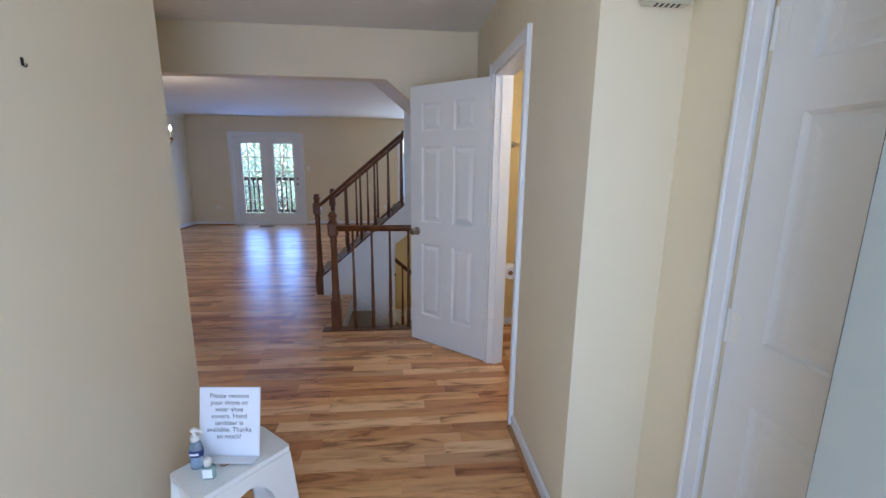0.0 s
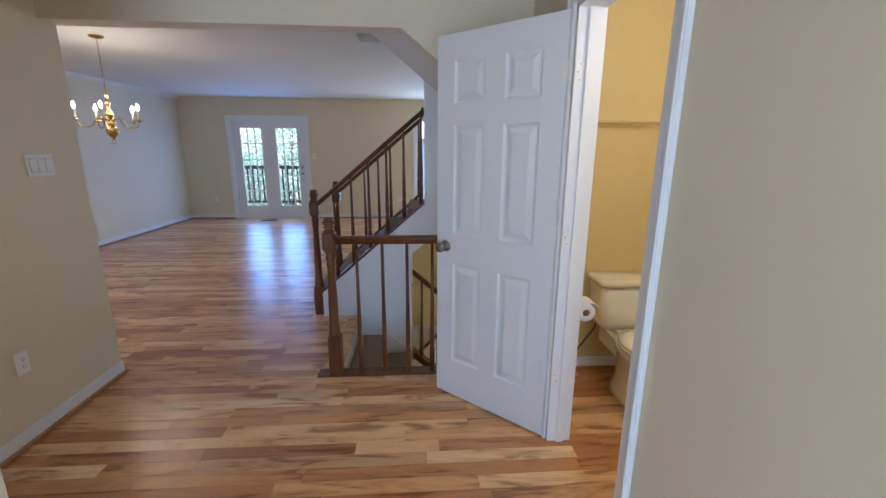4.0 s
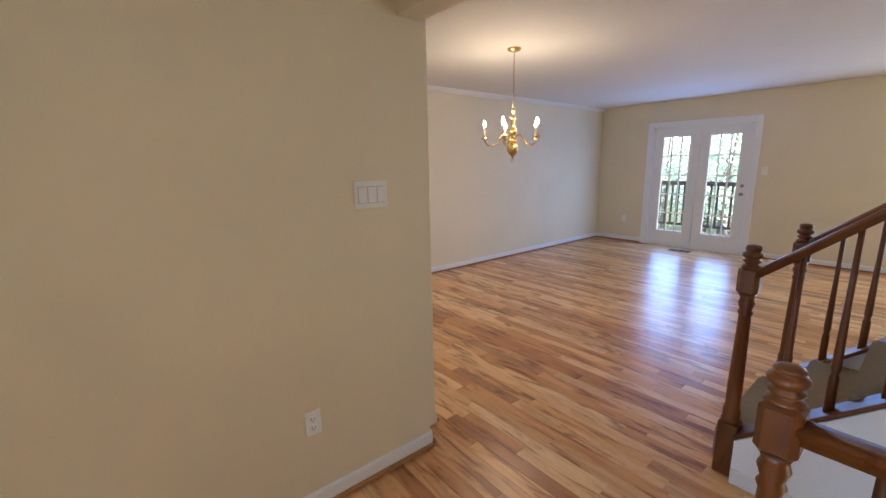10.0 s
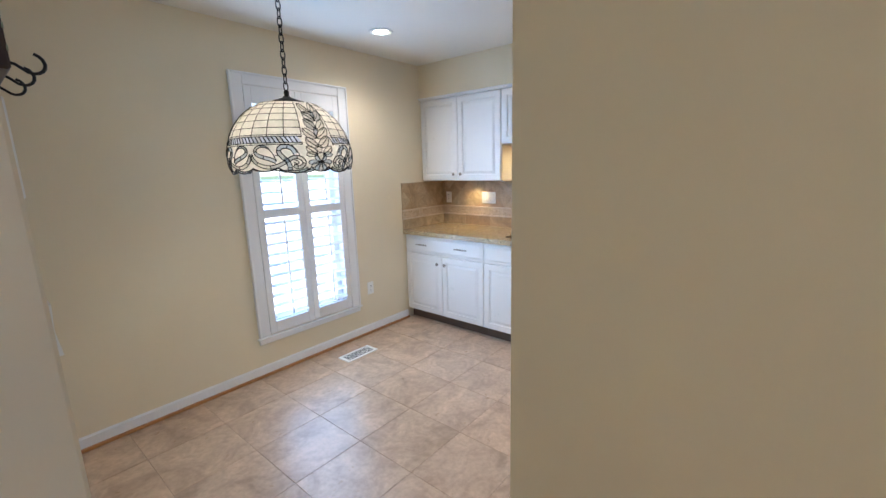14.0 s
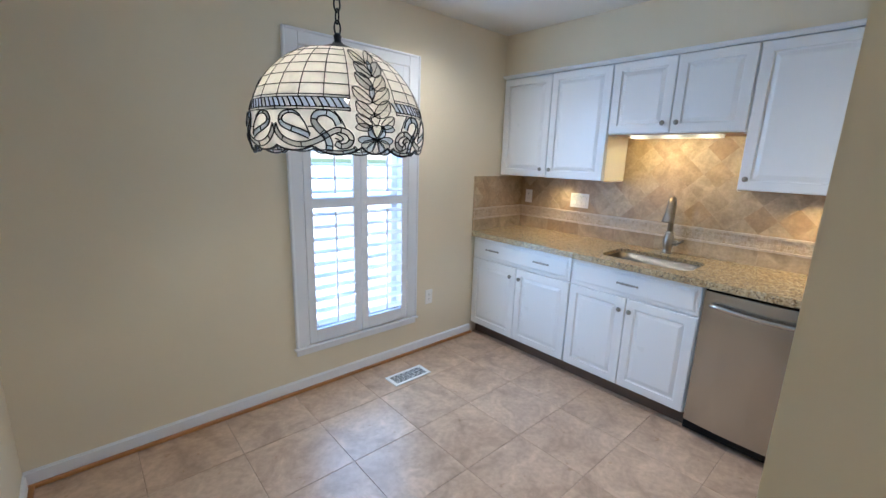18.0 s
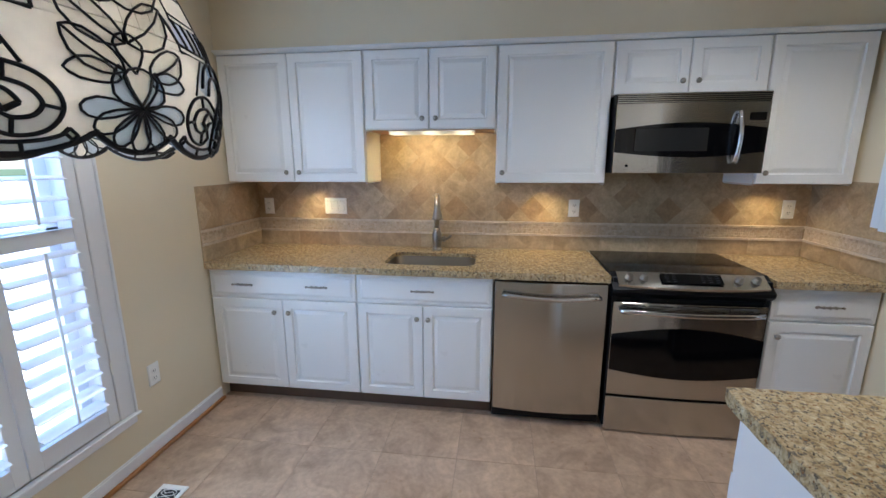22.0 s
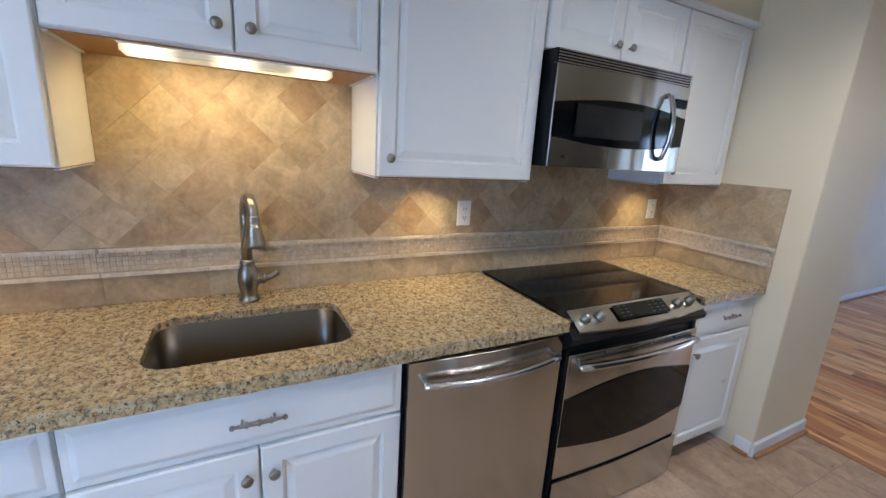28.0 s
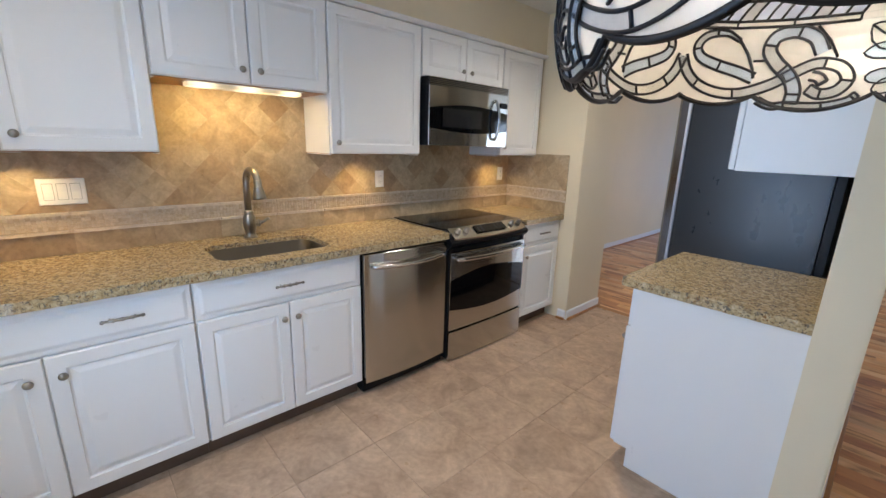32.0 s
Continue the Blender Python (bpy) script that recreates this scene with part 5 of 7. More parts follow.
part("weather_strip", box(0.9845, -0.012, 0.01, 0.988, -0.004, 2.04), BLACK, leaf, "dark weather strip", own=True)
entry.matrix_basis = pose(-0.05, -1.34, 0.012, 0, 0, 78.5)

# door chime
chime = thing("door_chime", (0.345, 0.478, 1.99), "cream plastic door chime high on the wall", "door chime")
part("cover", box(0.265, 0.423, 1.945, 0.42, 0.4775, 2.07, 0.008, 2), plain("aged_cream_plastic", srgb(206, 200, 178), 0.5), chime)
for i in range(5):
    part("slot", prism([(0.305 + i * 0.018, 0.436), (0.313 + i * 0.018, 0.436), (0.319 + i * 0.018, 0.463), (0.311 + i * 0.018, 0.463)], "z", 1.9435, 1.946), PLATE_DARK, chime)

# picture hook on the foyer wall
hook = thing("picture_hook", (FO_W, 0.30, 1.690), "small dark metal picture hook nailed to the wall", "hook")
part("nail_plate", box(FO_W + 0.0005, 0.296, 1.685, FO_W + 0.003, 0.304, 1.705, 0.001), IRON, hook)
part("hook_bend", tube([(FO_W + 0.002, 0.30, 1.692), (FO_W + 0.006, 0.30, 1.683), (FO_W + 0.010, 0.30, 1.684), (FO_W + 0.011, 0.30, 1.690)], 0.0014, 6), IRON, hook)


# ---- baseboards: white board with an oak shoe ----
def baseboard(name, a, b, out, label="white baseboard with an oak shoe moulding"):
    """Along the wall from a to b; out: the way into the room."""
    a, b, o = Vector((*a, 0)), Vector((*b, 0)), Vector((*out, 0))
    def strip(t0, t1, z0, z1):
        pts = [a + o * t0, b + o * t0, b + o * t1, a + o * t1]
        return box(min(p.x for p in pts), min(p.y for p in pts), z0, max(p.x for p in pts), max(p.y for p in pts), z1, 0.003)
    board = solid(name, join(strip(0.0005, 0.013, 0.003, 0.078), strip(0.0005, 0.008, 0.078, 0.086)), TRIM, label, "baseboard")
    part("shoe", strip(0.0135, 0.033, 0.003, 0.022), WARM_WOOD, board, "oak shoe moulding")


baseboard("baseboard_kitchen_south", (-4.38, S_KIT), (E_KIT, S_KIT), (0, 1))
baseboard("baseboard_kitchen_east", (E_KIT, S_KIT + 0.03), (E_KIT, FO_N), (-1, 0))
baseboard("baseboard_opening_west", (-4.25, N_KIT), (-4.25, 2.84), (1, 0))
baseboard("baseboard_stub", (-4.33, N_KIT), (-4.25, N_KIT), (0, -1))
baseboard("baseboard_partition", (SW_H, SW_S), (SW_H, SW_N), (1, 0))
baseboard("baseboard_partition_end", (SW_K + 0.002, SW_N), (SW_H, SW_N), (0, 1))
baseboard("baseboard_foyer", (FO_W, S_KIT), (FO_W, FO_N), (1, 0))
baseboard("baseboard_foyer_end", (E_KIT, FO_N), (FO_W, FO_N), (0, 1))
baseboard("baseboard_hall_east", (HALL_E, 0.478), (HALL_E, WC_S - 0.07), (-1, 0))
baseboard("baseboard_hall_east_far", (HALL_E, WC_N + 0.07), (HALL_E, 2.62), (-1, 0))
baseboard("baseboard_closet_wall", (HALL_E, 0.478), (0.452, 0.478), (0, -1))
baseboard("baseboard_dining_west", (LR_W, 2.84), (LR_W, LR_N), (1, 0))
baseboard("baseboard_dining_north_a", (LR_W, LR_N), (-4.42, LR_N), (0, -1))
baseboard("baseboard_dining_north_b", (-2.76, LR_N), (LR_E, LR_N), (0, -1))
baseboard("baseboard_dining_south", (-3.5, 2.90), (SW_K, 2.90), (0, 1))
baseboard("baseboard_bath_north", (HALL_E + 0.12, 2.66), (1.32, 2.66), (0, -1))
baseboard("baseboard_bath_east", (1.32, 0.66), (1.32, 2.66), (-1, 0))

# ---- small bathroom ----
solid("wall_bath_north", box(HALL_E + 0.12, 2.66, 0, 1.32, 2.74, CEIL), YELLOW, "yellow painted bathroom wall", "wall")
solid("wall_bath_east", box(1.31, 0.645, 0, 1.3195, 2.66, CEIL), YELLOW, "yellow painted bathroom side wall", "wall")
solid("wall_bath_west", boxes([(HALL_E + 0.1205, 0.645, 0, HALL_E + 0.126, WC_S - 0.002, CEIL), (HALL_E + 0.1205, WC_N + 0.002, 0, HALL_E + 0.126, 2.66, CEIL)]), YELLOW, "yellow painted bathroom wall beside the door", "wall")
solid("wall_stair_closing", box(HALL_E, 2.745, 0, LR_E, 2.775, CEIL), CREAM, "painted wall beside the stairwell", "wall")


def oval(cx, cy, rx, ry, n=24, back=None):
    out = []
    for i in range(n):
        a = 2 * math.pi * i / n
        x, y = cx + rx * math.cos(a), cy + ry * math.sin(a)
        out.append((x, min(y, back) if back is not None else y))
    return out


def loft(rows, smooth=True):
    bm = bmesh.new()
    rings = [[bm.verts.new((x, y, z)) for x, y in loop] for loop, z in rows]
    for a, b in zip(rings, rings[1:]):
        for i in range(len(a)):
            bm.faces.new((a[i], a[(i + 1) % len(a)], b[(i + 1) % len(b)], b[i]))
    bm.faces.new(rings[0][::-1])
    bm.faces.new(rings[-1])
    bmesh.ops.recalc_face_normals(bm, faces=bm.faces)
    for face in bm.faces:
        face.smooth = smooth
    return bm


TX = 0.83
loo = thing("toilet", (TX, 2.25, 0.0), "white porcelain two-piece toilet with its lid closed", "toilet")
TB = TX - 0.02
part("pedestal", loft([(oval(TB, 2.30, 0.125, 0.22), 0.003), (oval(TB, 2.30, 0.115, 0.21), 0.03), (oval(TB, 2.31, 0.095, 0.18), 0.10), (oval(TB, 2.31, 0.098, 0.185), 0.17), (oval(TB, 2.25, 0.13, 0.22), 0.25), (oval(TB, 2.19, 0.168, 0.25), 0.33), (oval(TB, 2.175, 0.188, 0.255), 0.375), (oval(TB, 2.175, 0.184, 0.252), 0.382)]), PORCELAIN, loo)
part("seat", loft([(oval(TB, 2.155, 0.184, 0.220, back=2.34), 0.383), (oval(TB, 2.155, 0.190, 0.227, back=2.345), 0.388), (oval(TB, 2.155, 0.190, 0.227, back=2.345), 0.400), (oval(TB, 2.155, 0.184, 0.220, back=2.34), 0.404)]), PORCELAIN, loo)
part("lid", loft([(oval(TB, 2.16, 0.182, 0.216, back=2.34), 0.406), (oval(TB, 2.16, 0.186, 0.221, back=2.345), 0.410), (oval(TB, 2.16, 0.184, 0.218, back=2.345), 0.422), (oval(TB, 2.17, 0.12, 0.17, back=2.34), 0.428)]), PORCELAIN, loo)
part("shelf", box(TX - 0.14, 2.30, 0.22, TX + 0.14, 2.62, 0.378, 0.03, 3), PORCELAIN, loo)
part("tank", loft([(rounded(TX - 0.19, 2.45, TX + 0.19, 2.645, 0.05), 0.381), (rounded(TX - 0.205, 2.44, TX + 0.205, 2.65, 0.05), 0.42), (rounded(TX - 0.222, 2.435, TX + 0.222, 2.652, 0.04), 0.661)]), PORCELAIN, loo)
part("tank_lid", loft([(rounded(TX - 0.228, 2.425, TX + 0.228, 2.655, 0.04), 0.662), (rounded(TX - 0.236, 2.415, TX + 0.236, 2.657, 0.04), 0.670), (rounded(TX - 0.236, 2.415, TX + 0.236, 2.657, 0.04), 0.692), (rounded(TX - 0.222, 2.43, TX + 0.222, 2.65, 0.04), 0.704)]), PORCELAIN, loo)
hose = thing("supply_valve", (0.55, 2.64, 0.15), "grey braided supply hose and valve under the tank", "water valve")
part("hose", tube([(0.66, 2.58, 0.40), (0.655, 2.59, 0.33), (0.60, 2.60, 0.24), (0.545, 2.61, 0.15), (0.55, 2.615, 0.10)], 0.006, 8), metal("braided_hose", srgb(120, 118, 112), 0.45), hose)
part("valve", lathe([(0.012, -0.05), (0.016, -0.03), (0.012, 0.0)], 10, (0.55, 2.66, 0.10), "y"), CHROME, hose)
roll = thing("toilet_roll", (HALL_E + 0.12, 2.07, 0.68), "white toilet roll on a wall holder beside the door", "toilet paper")
part("paper", lathe([(0.018, 2.02), (0.018, 1.9955), (0.019, 1.995), (0.0445, 1.995), (0.046, 1.9965), (0.046, 2.1035), (0.0445, 2.105), (0.019, 2.105), (0.018, 2.1045), (0.018, 2.08)], 24, (0.322, 0, 0.685), "y"), PAPER, roll)
part("core", lathe([(0.0175, 1.9955), (0.0175, 2.1045)], 12, (0.322, 0, 0.685), "y"), plain("brown_card", srgb(140, 105, 75), 0.9), roll, "brown card core")
part("loose_sheet", prism([(0.322, 0.7312), (0.345, 0.7325), (0.368, 0.727), (0.386, 0.712), (0.388, 0.7135), (0.369, 0.729), (0.345, 0.7345), (0.322, 0.7332)], "y", 1.998, 2.103), PAPER, roll)
part("holder_arm", box(HALL_E + 0.1265, 2.112, 0.665, 0.337, 2.125, 0.705, 0.003), CHROME, roll, "chrome holder arm")
BAR_GOLD = plain("satin_gold_bar", srgb(206, 182, 130), 0.35, 0.08, 0.2)
bar = thing("towel_bar", (0.8, 2.62, 1.63), "brushed metal towel bar over the toilet", "towel bar")
part("bar", tube([(0.44, 2.60, 1.63), (1.09, 2.60, 1.63)], 0.0095, 10), BAR_GOLD, bar)
for x in (0.47, 1.045):
    part("post", join(box(x - 0.018, 2.651, 1.605, x + 0.018, 2.6595, 1.655, 0.002), box(x - 0.012, 2.588, 1.617, x + 0.012, 2.651, 1.643, 0.003)), NICKEL, bar)
# lamp and globe lie out of view, added to light the bathroom
lamp("bathroom_lamp", "POINT", (0.80, 1.35, 2.05), 17, (1.0, 0.95, 0.84), 0.12)
fixture = thing("bathroom_light", (0.80, 1.35, 2.30), "unseen round frosted ceiling light added in the bathroom", "ceiling light")
part("base", lathe([(0.10, CEIL - 0.001), (0.10, CEIL - 0.03), (0.09, CEIL - 0.035)], 20, (0.80, 1.35, 0)), PLASTIC, fixture)
part("globe", lathe([(0.088, CEIL - 0.036), (0.10, CEIL - 0.09), (0.07, CEIL - 0.14), (0.01, CEIL - 0.16)], 20, (0.80, 1.35, 0)), glowing("bath_globe", (1.0, 0.8, 0.5, 1), 2.0), fixture)

# ---- stool with the notice ----
SZ = 0.39
stool = thing("folding_stool", (-1.095, 0.538, 0.0), "white plastic folding step stool beside the wall", "stool")
HL, HW = 0.172, 0.102
part("seat", slab(rounded(-HL, -HW, HL, HW, 0.012), [rounded(-0.045, -0.018, 0.045, 0.018, 0.016)[::-1]], SZ - 0.02, SZ), PLASTIC, stool, own=True)
for y in (-HW + 0.004, HW - 0.004):
    n_arch = 12
    arch = [(-HL - 0.035, 0.002), (-HL + 0.004, SZ - 0.021), (HL - 0.004, SZ - 0.021), (HL + 0.035, 0.002), (HL - 0.035, 0.002)]
    arch += [(0.115 * math.cos(math.pi * i / n_arch), 0.08 + 0.235 * math.sin(math.pi * i / n_arch)) for i in range(n_arch + 1)]
    arch += [(-HL + 0.035, 0.002)]
    part("side_panel", prism(arch, "y", y - 0.007, y + 0.007), PLASTIC, stool, own=True)
for s_x in (-1, 1):
    bm = box(-0.006, -HW + 0.012, 0.09, 0.006, HW - 0.012, SZ - 0.022, 0.002)
    bmesh.ops.transform(bm, matrix=pose(s_x * (HL - 0.004), 0, 0, 0, -s_x * 4, 0), verts=bm.verts)
    part("end_panel", bm, PLASTIC, stool, own=True)
stool.matrix_basis = pose(-1.095, 0.538, 0, 0, 0, 48)
notice = thing("notice_stand", (-1.10, 0.56, SZ), "printed notice in a clear holder on the stool", "sign")
TILT = pose(-1.112, 0.55, SZ + 0.001, -12, 0, -5)
bm = box(-0.110, -0.001, 0.004, 0.110, 0.001, 0.255)
bmesh.ops.transform(bm, matrix=TILT, verts=bm.verts)
sheet = part("sheet", bm, PAPER, notice)
bm = box(-0.112, 0.002, 0, 0.112, 0.0045, 0.257)
join(bm, box(-0.112, -0.05, 0, 0.112, 0.0045, 0.003))
bmesh.ops.transform(bm, matrix=TILT, verts=bm.verts)
part("holder", bm, plain("clear_acrylic", srgb(235, 238, 242), 0.2), notice, "clear acrylic holder")
text = bpy.data.curves.new("notice_text", "FONT")
text.body = "Please remove\nyour shoes or\nwear shoe\ncovers. Hand\nsanitizer is\navailable. Thanks\nso much!"
text.align_x, text.size, text.space_line, text.extrude = "CENTER", 0.0245, 1.02, 0.0002
text.materials.append(INK)
words = new("notice_text", text)
words.parent = notice
words.matrix_basis = Matrix.Translation(-notice.location) @ TILT @ pose(0, -0.0018, 0.218, 90, 0, 0)


def clear_plastic(name, colour):
    k = Nodes(name)
    k.set(Base_Color=colour, Roughness=0.12, Transmission_Weight=0.7, IOR=1.2)
    return k.m


GEL = clear_plastic("clear_blue_gel", srgb(205, 222, 240))
BX, BY = -1.20, 0.505
bottle = thing("sanitizer_bottle", (BX, BY, SZ), "clear pump bottle of hand sanitizer with a navy label", "bottle")
part("bottle_body", loft([(oval(BX, BY, 0.023, 0.016), SZ + 0.0008), (oval(BX, BY, 0.024, 0.017), SZ + 0.0080), (oval(BX, BY, 0.0235, 0.0165), SZ + 0.0800), (oval(BX, BY, 0.017, 0.014), SZ + 0.1000), (oval(BX, BY, 0.010, 0.010), SZ + 0.1080)]), GEL, bottle)
part("label", loft([(oval(BX, BY, 0.0245, 0.0175), SZ + 0.0496), (oval(BX, BY, 0.0245, 0.0175), SZ + 0.0736)]), plain("navy_label", srgb(35, 48, 110), 0.5), bottle, "navy label")
part("label_bar", boxes([(BX - 0.015, BY - 0.0185, SZ + 0.0584, BX + 0.015, BY - 0.0165, SZ + 0.0656)]), PAPER, bottle, "white bar on the label")
part("pump", join(lathe([(0.014, SZ + 0.1080), (0.014, SZ + 0.1240), (0.006, SZ + 0.1256), (0.005, SZ + 0.1440), (0.011, SZ + 0.1448), (0.011, SZ + 0.1536)], 12, (BX, BY, 0)), tube([(BX, BY, SZ + 0.1496), (BX + 0.02, BY - 0.007, SZ + 0.1496), (BX + 0.035, BY - 0.012, SZ + 0.1456)], 0.005, 8)), PLASTIC, bottle, "white pump")
small = thing("small_bottle", (-1.135, 0.455, SZ), "small clear bottle with a white cap and label", "bottle")
part("bottle_body", box(-1.155, 0.432, SZ + 0.001, -1.113, 0.456, SZ + 0.055, 0.006, 2), clear_plastic("pale_green_gel", srgb(205, 228, 222)), small)
part("label", box(-1.150, 0.4305, SZ + 0.012, -1.118, 0.4318, SZ + 0.045), PAPER, small, "white paper label")
part("cap", lathe([(0.012, SZ + 0.055), (0.012, SZ + 0.078), (0.01, SZ + 0.08)], 12, (-1.135, 0.444, 0)), PLASTIC, small, "white cap")

# ---- living and dining room ----
fd = thing("door_4", (-3.58, LR_N, 0), "white french doors with small panes, closed", "french doors", kind="structure")
x0, x1, zt = FD
part("casing", boxes([(x0 - 0.085, LR_N - 0.018, 0.001, x0, LR_N - 0.0005, zt + 0.08), (x1, LR_N - 0.018, 0.001, x1 + 0.085, LR_N - 0.0005, zt + 0.08), (x0, LR_N - 0.018, zt, x1, LR_N - 0.0005, zt + 0.08)], 0.003), TRIM, fd)
part("jamb", boxes([(x0, LR_N, 0.001, x0 + 0.025, LR_N + 0.19, zt), (x1 - 0.025, LR_N, 0.001, x1, LR_N + 0.19, zt), (x0, LR_N, zt - 0.025, x1, LR_N + 0.19, zt), (x0, LR_N, -0.01, x1, LR_N + 0.19, 0.015)]), TRIM, fd)
mid_d = (x0 + x1) / 2
for a, b in ((x0 + 0.028, mid_d - 0.003), (mid_d + 0.003, x1 - 0.028)):
    ga, gb, g0, g1 = a + 0.135, b - 0.135, 0.26, 1.90
    yl = LR_N + 0.03
    leaf = part("leaf", boxes([(a, yl, 0.018, ga, yl + 0.044, zt - 0.03), (gb, yl, 0.018, b, yl + 0.044, zt - 0.03), (ga, yl, 0.018, gb, yl + 0.044, g0), (ga, yl, g1, gb, yl + 0.044, zt - 0.03)]), TRIM, fd, "white door leaf")
    part("glass_stop", boxes([(ga - 0.012, yl - 0.008, g0 - 0.012, ga + 0.012, yl + 0.052, g1 + 0.012), (gb - 0.012, yl - 0.008, g0 - 0.012, gb + 0.012, yl + 0.052, g1 + 0.012), (ga, yl - 0.008, g0 - 0.012, gb, yl + 0.052, g0 + 0.012), (ga, yl - 0.008, g1 - 0.012, gb, yl + 0.052, g1 + 0.012)], 0.002), TRIM, leaf)
    for i in (1, 2):
        xm = ga + (gb - ga) * i / 3
        part("muntin", box(xm - 0.010, yl + 0.012, g0, xm + 0.010, yl + 0.032, g1), TRIM, leaf)
    for j in range(1, 5):
        zm = g0 + (g1 - g0) * j / 5
        part("muntin", box(ga, yl + 0.0125, zm - 0.010, gb, yl + 0.0315, zm + 0.010), TRIM, leaf)
    pane = part("pane", box(ga, yl + 0.020, g0, gb, yl + 0.024, g1), PANE, leaf)
    pane.visible_shadow = False
    if a > mid_d - 0.1:
        for z, r in ((0.96, 0.028), (1.09, 0.026)):
            part("door_knob", lathe([(r, 0), (r, -0.006), (0.012, -0.012), (0.012, -0.03), (r * 0.95, -0.038), (r * 0.9, -0.055), (0.006, -0.06)] if z < 1 else [(r, 0), (r, -0.014), (r * 0.6, -0.018)], 14, (b - 0.065, yl, z), "y"), NICKEL, leaf, "satin nickel lock")

lw = thing("window_2", (0.17, LR_N, LW[2]), "wide white living room window behind the stairs", "window", kind="structure")
x0, x1, z0, z1 = LW
part("jamb", boxes([(x0, LR_N, z0, x0 + 0.03, LR_N + 0.19, z1), (x1 - 0.03, LR_N, z0, x1, LR_N + 0.19, z1), (x0, LR_N, z1 - 0.03, x1, LR_N + 0.19, z1), (x0, LR_N, z0, x1, LR_N + 0.19, z0 + 0.03)]), TRIM, lw)
part("casing", boxes([(x0 - 0.06, LR_N - 0.016, z0 - 0.05, x0, LR_N - 0.0005, z1 + 0.06), (x1, LR_N - 0.016, z0 - 0.05, x1 + 0.06, LR_N - 0.0005, z1 + 0.06), (x0, LR_N - 0.016, z1, x1, LR_N - 0.0005, z1 + 0.06), (x0 - 0.08, LR_N - 0.04, z0 - 0.03, x1 + 0.08, LR_N - 0.0005, z0)], 0.003), TRIM, lw)
xm = (x0 + x1) / 2
for a, b in ((x0 + 0.03, xm), (xm, x1 - 0.03)):
    part("sash", boxes([(a, LR_N + 0.08, z0 + 0.03, a + 0.04, LR_N + 0.12, z1 - 0.03), (b - 0.04, LR_N + 0.08, z0 + 0.03, b, LR_N + 0.12, z1 - 0.03), (a + 0.04, LR_N + 0.08, z0 + 0.03, b - 0.04, LR_N + 0.12, z0 + 0.08), (a + 0.04, LR_N + 0.08, z1 - 0.08, b - 0.04, LR_N + 0.12, z1 - 0.03), (a + 0.04, LR_N + 0.08, 1.19, b - 0.04, LR_N + 0.12, 1.23)]), TRIM, lw)
    pane = part("pane", box(a + 0.03, LR_N + 0.099, z0 + 0.07, b - 0.03, LR_N + 0.102, z1 - 0.07), PANE, lw)
    pane.visible_shadow = False

wall_plate("outlet", (-4.76, LR_N - 0.0005, 0.42), "south", "white double outlet beside the french doors")
wall_plate("outlet", (-0.87, LR_N - 0.0005, 0.42), "south", "white double outlet under the living room window")
wall_plate("light_switch", (-2.66, LR_N - 0.0005, 1.32), "south", "white rocker switch beside the french doors")
reg = thing("floor_grille", (-3.6, 8.93, 0), "brown metal floor grille before the french doors", "floor vent")
part("frame", boxes([(-3.76, 8.87, 0.001, -3.44, 8.885, 0.008), (-3.76, 8.985, 0.001, -3.44, 9.0, 0.008), (-3.76, 8.885, 0.001, -3.745, 8.985, 0.008), (-3.455, 8.885, 0.001, -3.44, 8.985, 0.008)]), DECK, reg)
for i in range(9):
    part("bar", box(-3.74 + i * 0.0325, 8.885, 0.001, -3.728 + i * 0.0325, 8.985, 0.007), DECK, reg)
# cove along the ceiling
def cove(name, outline, axis, a, b):
    solid(name, prism(outline, axis, a, b), CEILING, "white crown moulding under the ceiling", "trim")
cove("trim_crown_west", [(LR_W, CEIL), (LR_W + 0.055, CEIL), (LR_W + 0.045, CEIL - 0.02), (LR_W + 0.015, CEIL - 0.05), (LR_W, CEIL - 0.06)], "y", 2.84, LR_N)

# chandelier
CX, CY = -3.49, 4.55
ch = thing("chandelier", (CX, CY, CEIL), "polished brass five-arm chandelier with candle bulbs, lit", "chandelier")
part("canopy", lathe([(0.062, CEIL - 0.001), (0.062, CEIL - 0.008), (0.05, CEIL - 0.022), (0.012, CEIL - 0.028)], 20, (CX, CY, 0)), BRASS, ch)
links = 24
for i in range(links):
    z = CEIL - 0.03 - (CEIL - 0.03 - 1.985) * (i + 0.5) / links
    h = 0.0145
    ring = [(CX + (0.006 * math.cos(a) if i % 2 else 0), CY + (0 if i % 2 else 0.006 * math.cos(a)), z + h * math.sin(a)) for a in np.linspace(0, 2 * math.pi, 11)[:-1]]
    part("chain_link", tube(ring, 0.0016, 5, True), BRASS, ch)
part("stem", lathe([(0.006, 1.99), (0.014, 1.975), (0.018, 1.955), (0.010, 1.94), (0.014, 1.92), (0.026, 1.90), (0.020, 1.87), (0.013, 1.85), (0.016, 1.82), (0.030, 1.80), (0.036, 1.775), (0.026, 1.75), (0.018, 1.73), (0.028, 1.71), (0.040, 1.695), (0.030, 1.675), (0.022, 1.665)], 18, (CX, CY, 0)), BRASS, ch)
part("bowl", lathe([(0.018, 1.668), (0.045, 1.66), (0.056, 1.635), (0.052, 1.605), (0.034, 1.578), (0.014, 1.562), (0.010, 1.55), (0.006, 1.54)], 20, (CX, CY, 0)), BRASS, ch)
